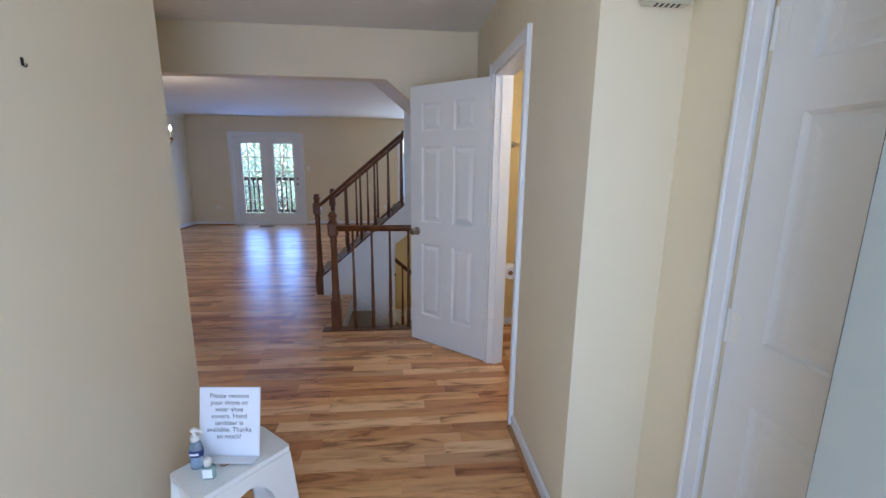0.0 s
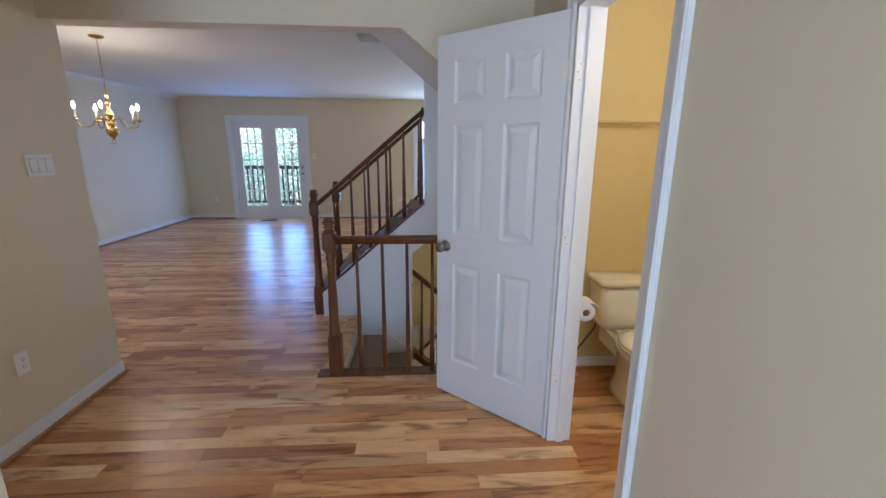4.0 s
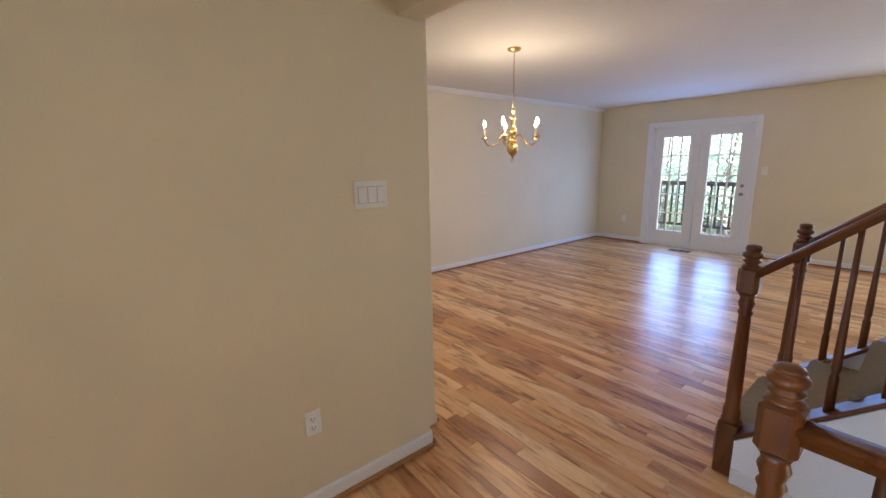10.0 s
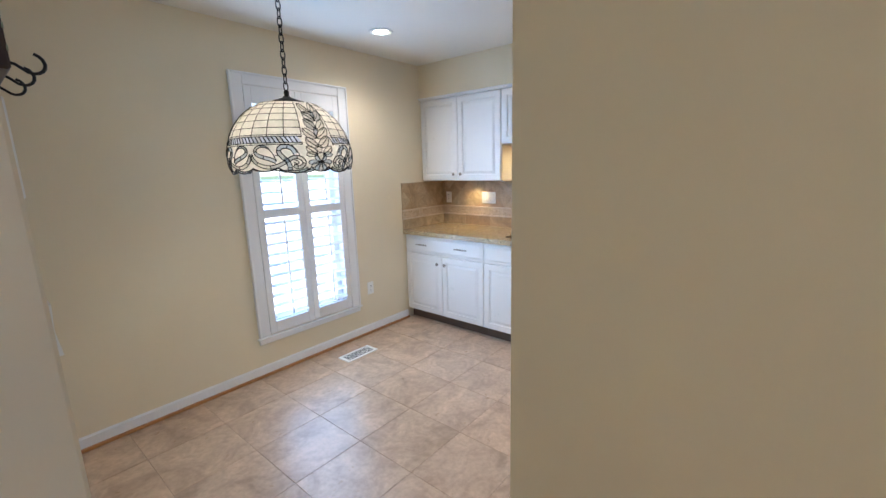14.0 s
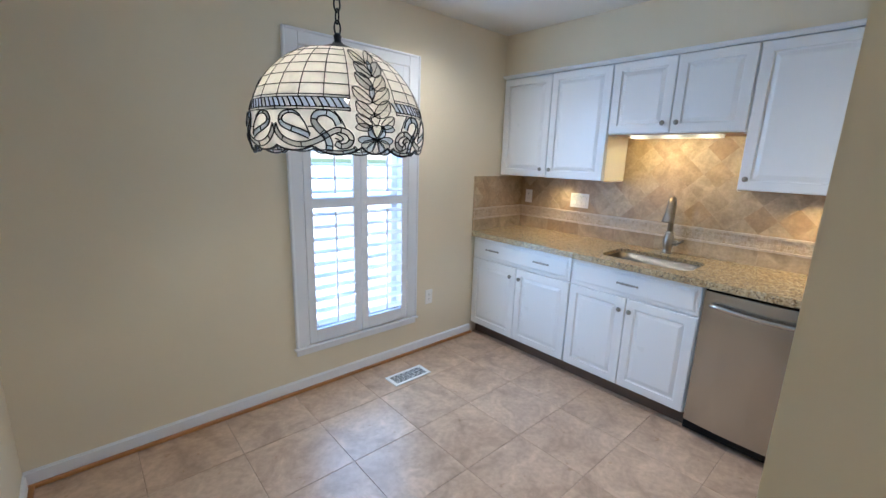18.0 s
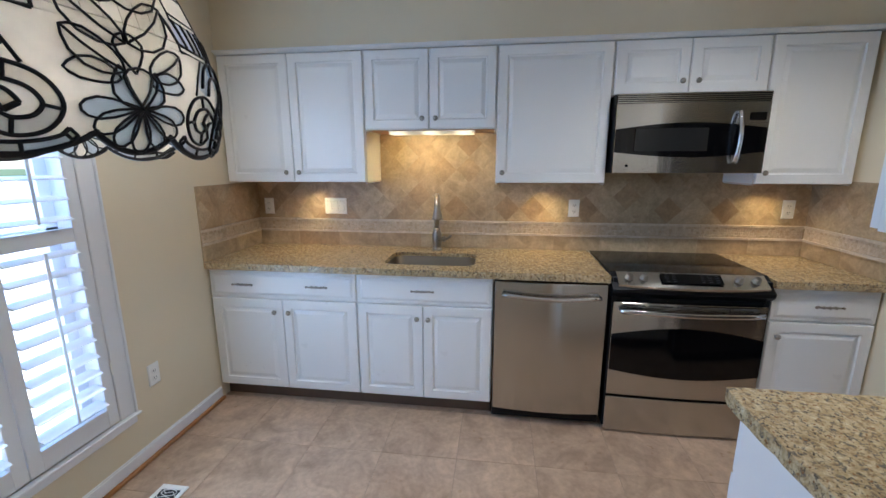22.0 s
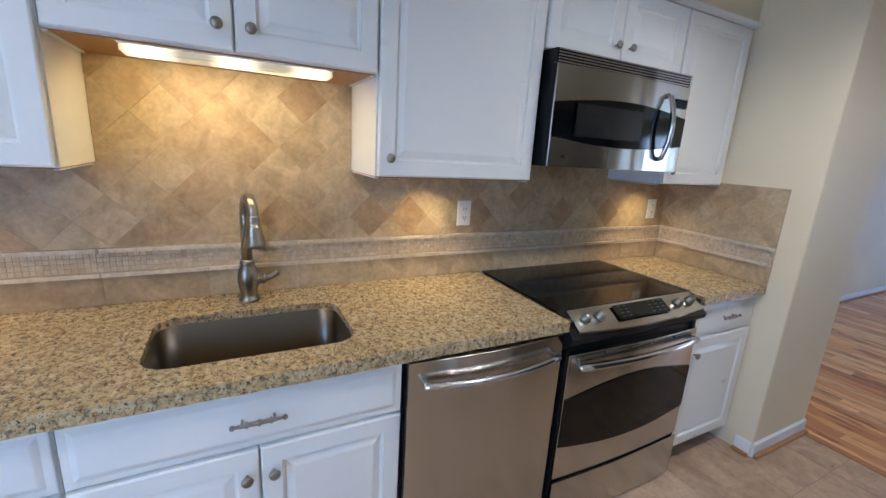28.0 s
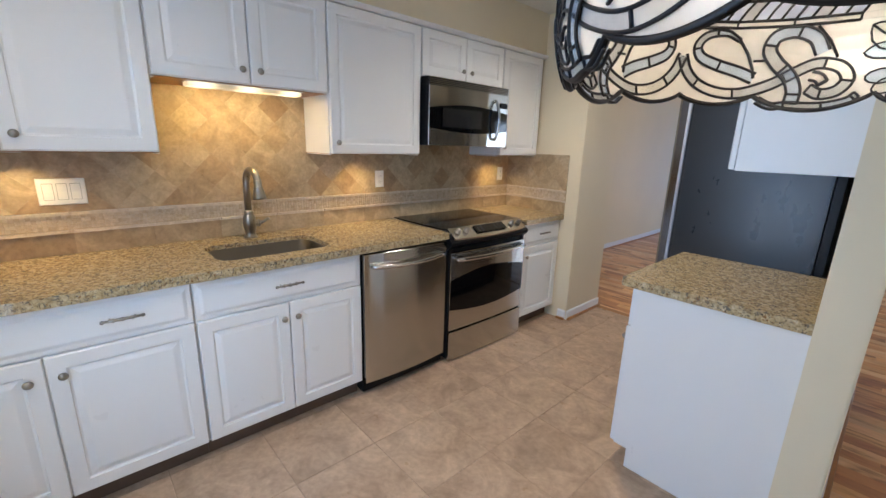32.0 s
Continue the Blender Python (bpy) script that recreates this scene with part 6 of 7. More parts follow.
part("ring", tube([(CX + 0.018 * math.cos(a), CY, 1.524 + 0.018 * math.sin(a)) for a in np.linspace(0, 2 * math.pi, 15)[:-1]], 0.003, 6, True), BRASS, ch)
BULB = glowing("candle_bulb", (1.0, 0.80, 0.52, 1), 12.0)
CANDLE = plain("ivory_candle_sleeve", srgb(236, 226, 200), 0.5)
for i in range(5):
    a = radians(220 + 72 * i)
    d = Vector((math.cos(a), math.sin(a), 0))
    c = Vector((CX, CY, 0))
    pts = [c + d * r + Vector((0, 0, z)) for r, z in ((0.02, 1.715), (0.05, 1.75), (0.085, 1.755), (0.115, 1.72), (0.145, 1.675), (0.19, 1.655), (0.23, 1.665), (0.252, 1.69), (0.258, 1.72))]
    arm = part("arm", tube(pts, 0.0055, 8), BRASS, ch, "curved brass arm")
    p = c + d * 0.258
    part("drip_pan", lathe([(0.008, 1.715), (0.034, 1.724), (0.036, 1.729), (0.012, 1.731), (0.013, 1.745)], 14, (p.x, p.y, 0)), BRASS, arm)
    part("candle", lathe([(0.011, 1.745), (0.011, 1.822), (0.009, 1.825)], 12, (p.x, p.y, 0)), CANDLE, arm, "ivory candle sleeve")
    part("bulb", lathe([(0.007, 1.825), (0.0130, 1.842), (0.0140, 1.851), (0.0095, 1.870), (0.003, 1.886)], 12, (p.x, p.y, 0)), BULB, arm, "glowing candle bulb")
    lamp("candle_lamp", "POINT", (p.x, p.y, 1.92), 3.0, (1.0, 0.84, 0.60), 0.02)

# recessed ceiling lights; the one at y = 1.5 is unseen, added as fill
for x, y, power in ((-3.72, -0.875, 34), (-3.75, 1.5, 80)):
    can = thing("recessed_light", (x, y, CEIL), "white recessed ceiling light, lit; the northern one is an added fill", "ceiling light", "recessed lights")
    part("trim_ring", lathe([(0.085, CEIL - 0.0005), (0.085, CEIL - 0.006), (0.068, CEIL - 0.010), (0.062, CEIL - 0.006)], 24, (x, y, 0)), PLASTIC, can)
    part("bulb", lathe([(0.061, CEIL - 0.004), (0.045, CEIL - 0.009), (0.01, CEIL - 0.011)], 20, (x, y, 0)), glowing("can_bulb", (1.0, 0.93, 0.80, 1), 5.0), can, "glowing bulb")
    spot = lamp("recessed_lamp", "SPOT", (x, y, CEIL - 0.03), power, (1.0, 0.92, 0.80), 0.05, target=(x, y, 0))
    spot.data.spot_size, spot.data.spot_blend = radians(150), 0.9

# ---- pendant with the leaded glass shade ----
LX, LY = -2.552, -0.238
pd = thing("pendant_lamp", (LX, LY, CEIL), "leaded stained-glass pendant lamp on a dark chain", "pendant lamp")
part("canopy", lathe([(0.065, CEIL - 0.001), (0.065, CEIL - 0.012), (0.04, CEIL - 0.03), (0.012, CEIL - 0.036)], 20, (LX, LY, 0)), IRON, pd)
links = 18
for i in range(links):
    z = CEIL - 0.035 - (CEIL - 0.035 - 1.865) * (i + 0.5) / links
    h = 0.0215
    ring = [(LX + (0.010 * math.cos(a) if i % 2 else 0), LY + (0 if i % 2 else 0.010 * math.cos(a)), z + h * math.sin(a)) for a in np.linspace(0, 2 * math.pi, 13)[:-1]]
    part("chain_link", tube(ring, 0.0026, 6, True), IRON, pd)
part("cap", lathe([(0.006, 1.868), (0.012, 1.86), (0.010, 1.845), (0.02, 1.835), (0.075, 1.816), (0.082, 1.808), (0.076, 1.806)], 24, (LX, LY, 0)), IRON, pd, "dark metal cap")
part("socket", lathe([(0.018, 1.81), (0.018, 1.74), (0.014, 1.735)], 12, (LX, LY, 0)), IRON, pd)
part("bulb", lathe([(0.012, 1.735), (0.028, 1.70), (0.03, 1.68), (0.018, 1.655), (0.004, 1.648)], 14, (LX, LY, 0)), glowing("pendant_bulb", (1.0, 0.85, 0.6, 1), 4.0), pd, "glowing bulb")
lamp("pendant_bulb_lamp", "POINT", (LX, LY, 1.63), 4.0, (1.0, 0.87, 0.68), 0.03)


def shade_point(u, v, out=0.0):
    """On the shade: u round it in turns, v from its rim (0) to its cap (1), out: metres off the surface."""
    z = 1.515 + 0.295 * v
    r = 0.262 * math.sqrt(max(0.02, 1 - max(0.0, (z - 1.575) / 0.257) ** 2)) - (0.012 * max(0.0, (1.575 - z) / 0.06) ** 2)
    r += out
    a = 2 * math.pi * (u - 0.018)
    return Vector((LX + r * math.cos(a), LY + r * math.sin(a), z + out * max(0.0, v - 0.3)))


def glass(name, colour):
    """Opal glass: half of the light passes through it."""
    k = Nodes(name)
    v = k.where()
    tone = k.ramp(k.noise(v, 28.0, 4), (0.3, tuple(c * 0.85 for c in colour[:3]) + (1.0,)), (0.7, colour))
    k.set(Base_Color=tone, Roughness=0.18)
    thin = k.n.new("ShaderNodeBsdfTranslucent")
    k.link(tone, thin.inputs["Color"])
    both = k.n.new("ShaderNodeMixShader")
    both.inputs["Fac"].default_value = 0.65
    k.link(k.bsdf.outputs["BSDF"], both.inputs[1])
    k.link(thin.outputs["BSDF"], both.inputs[2])
    k.link(both.outputs["Shader"], k.n["Material Output"].inputs["Surface"])
    return k.m


CREAM_GLASS = glass("cream_opal_glass", srgb(248, 243, 235))
BLUE_GLASS = glass("blue_opal_glass", srgb(218, 223, 238))
GREY_GLASS = glass("grey_opal_glass", srgb(214, 212, 214))


def tint(name, colour):
    """Clear coloured glass laid over the opal ground."""
    k = Nodes(name)
    k.set(Base_Color=colour, Roughness=0.15)
    through_glass = k.n.new("ShaderNodeBsdfTransparent")
    k.link(k.ramp(k.noise(k.where(), 40.0, 4), (0.3, tuple(c * 0.88 for c in colour[:3]) + (1.0,)), (0.7, colour)), through_glass.inputs["Color"])
    both = k.n.new("ShaderNodeMixShader")
    both.inputs["Fac"].default_value = 0.94
    k.link(k.bsdf.outputs["BSDF"], both.inputs[1])
    k.link(through_glass.outputs["BSDF"], both.inputs[2])
    k.link(both.outputs["Shader"], k.n["Material Output"].inputs["Surface"])
    return k.m


CLEAR_TINT = tint("clear_cream_glass", srgb(255, 254, 251))
BLUE_TINT = tint("clear_blue_glass", srgb(230, 241, 255))
GREY_TINT = tint("clear_grey_glass", srgb(230, 233, 236))
LEAD = plain("dark_lead_came", (0.012, 0.011, 0.012, 1), 0.45, 0.1, 0.0, 0.5)
shade = part("shade", lathe([(0.080, 1.806), (0.084, 1.802), (0.078, 1.798)], 32, (LX, LY, 0)), LEAD, pd, "domed shade of cream and blue leaded glass")
came = bmesh.new()


def lead(points, radius, out=0.001):
    """One line of lead through points (u, v) of the shade."""
    for face in (out, -out):
        join(came, tube([tuple(shade_point(u, v, face)) for u, v in points], radius, 5))


def piece(outline, material, out=0.0):
    """One flat piece of glass between points (u, v) of the shade."""
    cu, cv = sum(p[0] for p in outline) / len(outline), sum(p[1] for p in outline) / len(outline)
    small = []
    for u, v in outline:
        du, dv = (u - cu), (v - cv)
        k = max(0.7, 1 - 0.0007 / max(1e-4, math.hypot(du * 1.4, dv * 0.295)))
        small.append((cu + du * k, cv + dv * k))
    bm = bmesh.new()
    outer = [bm.verts.new(shade_point(u, v, out + 0.0012)) for u, v in small]
    inner = [bm.verts.new(shade_point(u, v, -out - 0.0012)) for u, v in small]
    n_p = len(small)
    for i in range(n_p):
        bm.faces.new((inner[(i + 1) % n_p], inner[i], outer[i], outer[(i + 1) % n_p]))
    bm.faces.new(outer)
    bm.faces.new(inner[::-1])
    bmesh.ops.recalc_face_normals(bm, faces=bm.faces)
    part("glass_piece", bm, material, shade)


def bent_piece(us, lows, highs, material, steps=6):
    """A piece of glass that follows the dome between two lines."""
    bm = bmesh.new()
    rows = []
    for u, lo, hi in zip(us, lows, highs):
        heights = [lo + 0.002 + (hi - lo - 0.004) * k / steps for k in range(steps + 1)]
        rows.append([bm.verts.new(shade_point(u, v, 0.0012)) for v in heights] + [bm.verts.new(shade_point(u, v, -0.0012)) for v in reversed(heights)])
    n_b = len(rows[0])
    for a, b in zip(rows, rows[1:]):
        for i in range(n_b):
            bm.faces.new((a[i], a[(i + 1) % n_b], b[(i + 1) % n_b], b[i]))
    bm.faces.new(rows[0])
    bm.faces.new(rows[-1][::-1])
    bmesh.ops.recalc_face_normals(bm, faces=bm.faces)
    part("glass_piece", bm, material, shade)


def clip(poly, px, py, nx, ny):
    """The part of a convex outline where (p - (px, py)) . (nx, ny) <= 0."""
    out = []
    for (ax, ay), (bx, by) in zip(poly, poly[1:] + poly[:1]):
        da, db = (ax - px) * nx + (ay - py) * ny, (bx - px) * nx + (by - py) * ny
        if da <= 0:
            out.append((ax, ay))
        if da * db < 0:
            f = da / (da - db)
            out.append((ax + (bx - ax) * f, ay + (by - ay) * f))
    return out


# squares above, in columns, with a twisted band of blue below them
rng = random.Random(4)
COLS = 24
ROWS = (0.465, 0.49, 0.585, 0.685, 0.78, 0.865, 0.93, 0.975)
BAND = (0.385, 0.465)
SPRAY_COLS = (5, 6, 13, 14, 21, 22)
for i in range(COLS):
    ua, ub = i / COLS, (i + 1) / COLS
    for va, vb in list(zip(ROWS, ROWS[1:])) + [(0.36, BAND[0])]:
        piece([(ua, va), (ub, va), (ub, vb), (ua, vb)], CREAM_GLASS)
    if i not in SPRAY_COLS:
        for v in ROWS[1:]:
            lead([(ua, v), (ub, v)], 0.0014)
        for v in (0.36, BAND[0], ROWS[0]):
            lead([(ua, v), (ub, v)], 0.0020)
    if i not in (6, 14, 22):
        lead([(ua, v) for v in ROWS], 0.0014)
        lead([(ua, 0.36), (ua, BAND[0])], 0.0016)
for i in range(96):
    u = i / 96
    if (i // 4) in SPRAY_COLS:
        piece([(u, BAND[0]), (u + 1 / 96, BAND[0]), (u + 1 / 96, BAND[1]), (u, BAND[1])], CREAM_GLASS)
    else:
        piece([(u, BAND[0]), (u + 1 / 96, BAND[0]), (u + 0.1 / 96, BAND[1]), (u - 0.9 / 96, BAND[1])], GREY_GLASS if i % 5 == 0 else BLUE_GLASS)
        lead([(u, BAND[0]), (u - 0.5 / 96, (BAND[0] + BAND[1]) / 2 + 0.01), (u - 0.9 / 96, BAND[1])], 0.0020)


# the border: cream ground, scrolled ribbons over it, a fan and leaves at each spray
HALF_SPAN, RISE = 1 / 6, 0.36    # from a crossing to a spray in turns; the border's height


def rim(q):
    """The scalloped edge: q from a crossing (0) to a spray (1)."""
    q = abs(q)
    for a, b, deep in ((0.0, 0.38, 0.045), (0.38, 0.86, 0.075), (0.86, 1.001, 0.062)):
        if a <= q <= b:
            span = (q - a) / (b - a) if b < 1 else (q - a) / (2 * (b - a)) + 0.0
            return 0.06 - deep * math.sin(math.pi * min(1.0, span)) ** 0.7
    return 0.0


def side_q(u):
    """How far u lies from its crossing, towards the next spray (1)."""
    return abs(((u - 1 / 12 + HALF_SPAN) % (2 * HALF_SPAN)) - HALF_SPAN) / HALF_SPAN


N_U = 480
for i in range(0, N_U, 15):
    us = [(i + j) / N_U for j in range(16)]
    bent_piece(us, [rim(side_q(u)) for u in us], [RISE] * 16, CREAM_GLASS)
lead([(i / N_U, rim(side_q(i / N_U))) for i in range(N_U + 1)], 0.0030)


def smooth_line(points, n=6):
    """Points of a smooth line through the given ones."""
    out = []
    p = [Vector(c) for c in points]
    p = [p[0] * 2 - p[1]] + p + [p[-1] * 2 - p[-2]]
    for k in range(1, len(p) - 2):
        for j in range(n):
            t = j / n
            out.append(0.5 * (2 * p[k] + (p[k + 1] - p[k - 1]) * t + (2 * p[k - 1] - 5 * p[k] + 4 * p[k + 1] - p[k + 2]) * t * t + (3 * p[k] - p[k - 1] - 3 * p[k + 1] + p[k + 2]) * t ** 3))
    return out + [p[-2]]


def ribbon(line, width, tones, place, layer, taper=0.0):
    """A band of glass pieces along a line of (q, w); place turns those into (u, v)."""
    pts = [Vector((q * 0.275, w * 0.106)) for q, w in smooth_line(line)]
    out = 0.0012 + 0.0026 * layer
    left, right = [], []
    for k, p in enumerate(pts):
        way = (pts[min(k + 1, len(pts) - 1)] - pts[max(k - 1, 0)]).normalized()
        half = width / 2 * (1 - taper * (k / (len(pts) - 1)) ** 2)
        side = Vector((-way.y, way.x)) * half
        for row, c in ((left, p + side), (right, p - side)):
            row.append(place(c.x / 0.275, min(0.985, c.y / 0.106)))
    lead(left, 0.0018, out + 0.0012)
    lead(right, 0.0018, out + 0.0012)
    step = 11
    for n_r, k in enumerate(range(0, len(pts) - 1, step)):
        e = min(k + step, len(pts) - 1)
        bm = bmesh.new()
        rows = [[bm.verts.new(shade_point(*c, o)) for c, o in ((left[j], out + 0.001), (right[j], out + 0.001), (right[j], -out - 0.001), (left[j], -out - 0.001))] for j in range(k, e + 1)]
        for ra, rb in zip(rows, rows[1:]):
            for j in range(4):
                bm.faces.new((ra[j], ra[(j + 1) % 4], rb[(j + 1) % 4], rb[j]))
        bm.faces.new(rows[0])
        bm.faces.new(rows[-1][::-1])
        bmesh.ops.recalc_face_normals(bm, faces=bm.faces)
        part("glass_piece", bm, tones[n_r % len(tones)], shade)
        lead([left[e], right[e]], 0.0016, out + 0.0012)


def petal(foot, tip, wide, material, place, layer=1, lean=0.0, vein=False, blunt=False):
    """A leaf of glass from foot to tip, both (q, w), pointed or blunt."""
    a, b = Vector((foot[0] * 0.41, foot[1] * 0.106)), Vector((tip[0] * 0.41, tip[1] * 0.106))
    way = b - a
    side = Vector((-way.y, way.x)).normalized()
    rows = ((0.0, 0.0), (0.10, 0.26), (0.28, 0.44), (0.52, 0.52), (0.76, 0.44), (0.92, 0.22), (1.0, 0.0), (0.92, -0.22), (0.76, -0.44), (0.52, -0.52), (0.28, -0.44), (0.10, -0.26))
    if blunt:
        rows = ((0.0, 0.0), (0.25, 0.24), (0.50, 0.44), (0.74, 0.52), (0.92, 0.36), (1.0, 0.12), (1.0, -0.12), (0.92, -0.36), (0.74, -0.52), (0.50, -0.44), (0.25, -0.24))
    out = 0.0012 + 0.0026 * layer
    ring = []
    for t, m in rows:
        c = a + way * t + side * (m * wide + lean * math.sin(math.pi * t))
        ring.append(place(c.x / 0.41, c.y / 0.106))
    piece(ring, material, out)
    lead(ring + ring[:1], 0.0012, out + 0.0012)
    if vein:
        mid_line = [a + way * t + side * lean * math.sin(math.pi * t) for t in (0.0, 0.35, 0.7, 1.0)]
        lead([place(c.x / 0.41, c.y / 0.106) for c in mid_line], 0.0012, out + 0.0016)


for crossing in (1 / 12, 5 / 12, 0.75):
    for hand in (-1, 1):
        def put_at(q, w):
            return (crossing + hand * q * HALF_SPAN, w * RISE)
        # the grey scroll along the rim, rising into a loop
        ribbon([(0.0, 0.66), (0.035, 0.46), (0.10, 0.30), (0.20, 0.20), (0.32, 0.19), (0.45, 0.30), (0.55, 0.45), (0.63, 0.54), (0.715, 0.49), (0.755, 0.34), (0.725, 0.20), (0.66, 0.16), (0.61, 0.23)], 0.0130, [GREY_TINT, CLEAR_TINT, GREY_TINT], put_at, 0)
        # the crook beside the crossing
        ribbon([(0.37, 0.38), (0.29, 0.47), (0.18, 0.56), (0.095, 0.66), (0.075, 0.80), (0.12, 0.92), (0.21, 0.94), (0.28, 0.85)], 0.0140, [BLUE_TINT, BLUE_TINT, GREY_TINT], put_at, 0, 0.75)
        lead([put_at(*c) for c in ((0.28, 0.85), (0.33, 0.68), (0.36, 0.50), (0.37, 0.38))], 0.0019, 0.002)
        # the tall scroll that runs down over the grey one
        ribbon([(0.64, 0.66), (0.60, 0.84), (0.52, 0.93), (0.44, 0.88), (0.42, 0.72), (0.46, 0.56), (0.52, 0.40), (0.55, 0.22), (0.545, 0.05)], 0.0150, [BLUE_TINT, BLUE_TINT, GREY_TINT], put_at, 1, -0.1)
        lead([put_at(*c) for c in ((0.36, 0.60), (0.42, 0.60))], 0.0017)
        lead([put_at(*c) for c in ((0.60, 0.98), (0.66, 0.80), (0.70, 0.60))], 0.0017)
        # blue edge along the deep scallop and the loop's small inset
        ribbon([(0.40, 0.10), (0.46, 0.02), (0.53, 0.03), (0.62, 0.01), (0.70, 0.02), (0.77, 0.07), (0.80, 0.14)], 0.0085, [BLUE_TINT, GREY_TINT], put_at, 0)
        ribbon([(0.61, 0.39), (0.645, 0.36), (0.665, 0.29)], 0.011, [CLEAR_TINT, BLUE_TINT], put_at, 1)
for spray in (0.25, 7 / 12, 11 / 12):
    def put_up(q, w):
        return (spray + q * 0.25, w * RISE)
    # the fan at the rim
    for j in (-3, 3, -2, 2, -1, 1, 0):
        a = 0.46 * j
        petal((0.0, 0.37), (0.125 * math.sin(a), 0.37 - 0.37 * math.cos(a) + 0.03 * abs(math.sin(a))), 0.0175 if j else 0.019, BLUE_TINT if j % 2 else CLEAR_TINT, put_up, 1, 0.0, False, True)
    # two ovals over it between narrow blue slips
    petal((0.0, 0.66), (-0.008, 0.98), 0.027, CLEAR_TINT, put_up, 0, 0.0, False, True)
    for hand in (-1, 1):
        petal((0.0, 0.36), (hand * 0.042, 0.70), 0.016, BLUE_TINT, put_up, 1, hand * -0.009)
        petal((hand * 0.03, 0.66), (hand * 0.135, 0.92), 0.027, CLEAR_TINT, put_up, 1, hand * -0.003, True)
        petal((hand * 0.035, 0.60), (hand * 0.140, 0.62), 0.019, CLEAR_TINT if hand < 0 else BLUE_TINT, put_up, 0, hand * 0.003)
    petal((0.0, 0.36), (0.0, 0.70), 0.031, CLEAR_TINT, put_up, 2, 0.0, False, True)
    # the stem sways upwards between pairs of broad leaves
    height = 0.90
    k = 0
    while height < 2.50:
        sway = 0.020 * math.sin(height * 4.2)
        for hand in (-1, 1):
            petal((sway, height), (sway + hand * (0.128 + rng.uniform(-0.02, 0.02)), height + 0.36 + rng.uniform(-0.03, 0.05)), 0.033 + rng.uniform(-0.004, 0.003), CLEAR_TINT if rng.random() < 0.85 else GREY_TINT, put_up, 0 if hand < 0 else 1, hand * rng.uniform(-0.005, 0.001), True)
        if k % 2:
            petal((sway, height + 0.08), (sway + 0.012, height + 0.42), 0.016, BLUE_TINT, put_up, 1)
        height += 0.33
        k += 1
part("lead_came", came, LEAD, shade, "dark lead lines")

# hooks and strips on the breakfast corner's wall
rack = thing("hook_rack", (E_KIT, 0.66, 1.785), "small wooden key rack with dark iron hooks", "key rack")
BOARD = plain("brown_painted_wood", srgb(70, 52, 42), 0.5, 0.25)
part("board", box(E_KIT - 0.030, 0.42, 1.653, E_KIT - 0.0005, 0.74, 1.720, 0.003), BOARD, rack)
part("top_rail", box(E_KIT - 0.020, 0.41, 1.721, E_KIT - 0.0005, 0.735, 1.765, 0.003), BOARD, rack)
for z in (1.675, 1.701):
    part("painted_stripe", box(E_KIT - 0.0306, 0.43, z, E_KIT - 0.029, 0.7405, z + 0.006), plain("pale_green_paint", srgb(150, 158, 130), 0.6), rack, "pale painted stripe")
for y in (0.705, 0.60, 0.49):
    part("hook", tube([(E_KIT - 0.029, y, 1.668), (E_KIT - 0.037, y, 1.666)] + [(E_KIT - 0.054 - 0.013 * math.sin(a), y, 1.669 - 0.013 * math.cos(a)) for a in np.linspace(-0.9, 2.9, 10)], 0.0022, 6), IRON, rack)
plate = thing("wall_bracket", (E_KIT, 0.74, 1.55), "narrow white plastic holder fixed to the wall", "wall holder")
part("strip", box(E_KIT - 0.016, 0.725, 1.49, E_KIT - 0.0005, 0.755, 1.62, 0.004), PLASTIC, plate)

# ---- outdoors ----
solid("ground", boxes([(-400, -400, -2.96, 400, 400, -2.86)]), painted("lawn", (0.05, 0.085, 0.025, 1), 0.95, 0.5, 0.8, 30.0, 0.8), "grass ground that reaches the horizon", "ground")
solid("front_walk", box(-60, -60, -2.86, 60, -1.62, -0.16), painted("concrete", srgb(196, 190, 180), 0.9, 0.12, 0.3, 60.0), "pale concrete walk before the house", "pavement")
deck = thing("deck", (-2.8, 10.6, -2.86), "dark stained wooden deck with a railing", "deck")
part("platform", boxes([(-5.4, LR_N + 0.2, -0.16, -1.6, 11.9, -0.10)]), DECK, deck)
for x in (-5.3, -3.5, -1.7):
    part("post", box(x - 0.06, 11.75, -2.86, x + 0.06, 11.87, 1.02), DECK, deck)
for z, h in ((0.94, 0.09), (0.02, 0.06)):
    part("rail", box(-5.36, 11.77, z, -1.64, 11.85, z + h), DECK, deck)
for i in range(27):
    x = -5.2 + 0.132 * i
    part("baluster", box(x - 0.018, 11.79, 0.08, x + 0.018, 11.83, 0.94), DECK, deck)

LEAF = Nodes("leaf_green")
LEAF.set(Base_Color=LEAF.ramp(LEAF.add("NewGeometry").outputs["Random Per Island"], (0.0, (0.10, 0.19, 0.09, 1)), (0.5, (0.20, 0.30, 0.16, 1)), (1.0, (0.28, 0.38, 0.23, 1))), Roughness=0.6)
thin = LEAF.n.new("ShaderNodeBsdfTranslucent")
thin.inputs["Color"].default_value = (0.76, 0.90, 0.80, 1)
both = LEAF.n.new("ShaderNodeMixShader")
both.inputs["Fac"].default_value = 0.78
LEAF.link(LEAF.bsdf.outputs["BSDF"], both.inputs[1])
LEAF.link(thin.outputs["BSDF"], both.inputs[2])
LEAF.link(both.outputs["Shader"], LEAF.n["Material Output"].inputs["Surface"])
BARK = painted("grey_bark", srgb(134, 124, 112), 0.9, 0.4, 0.8, 40.0, 12.0)


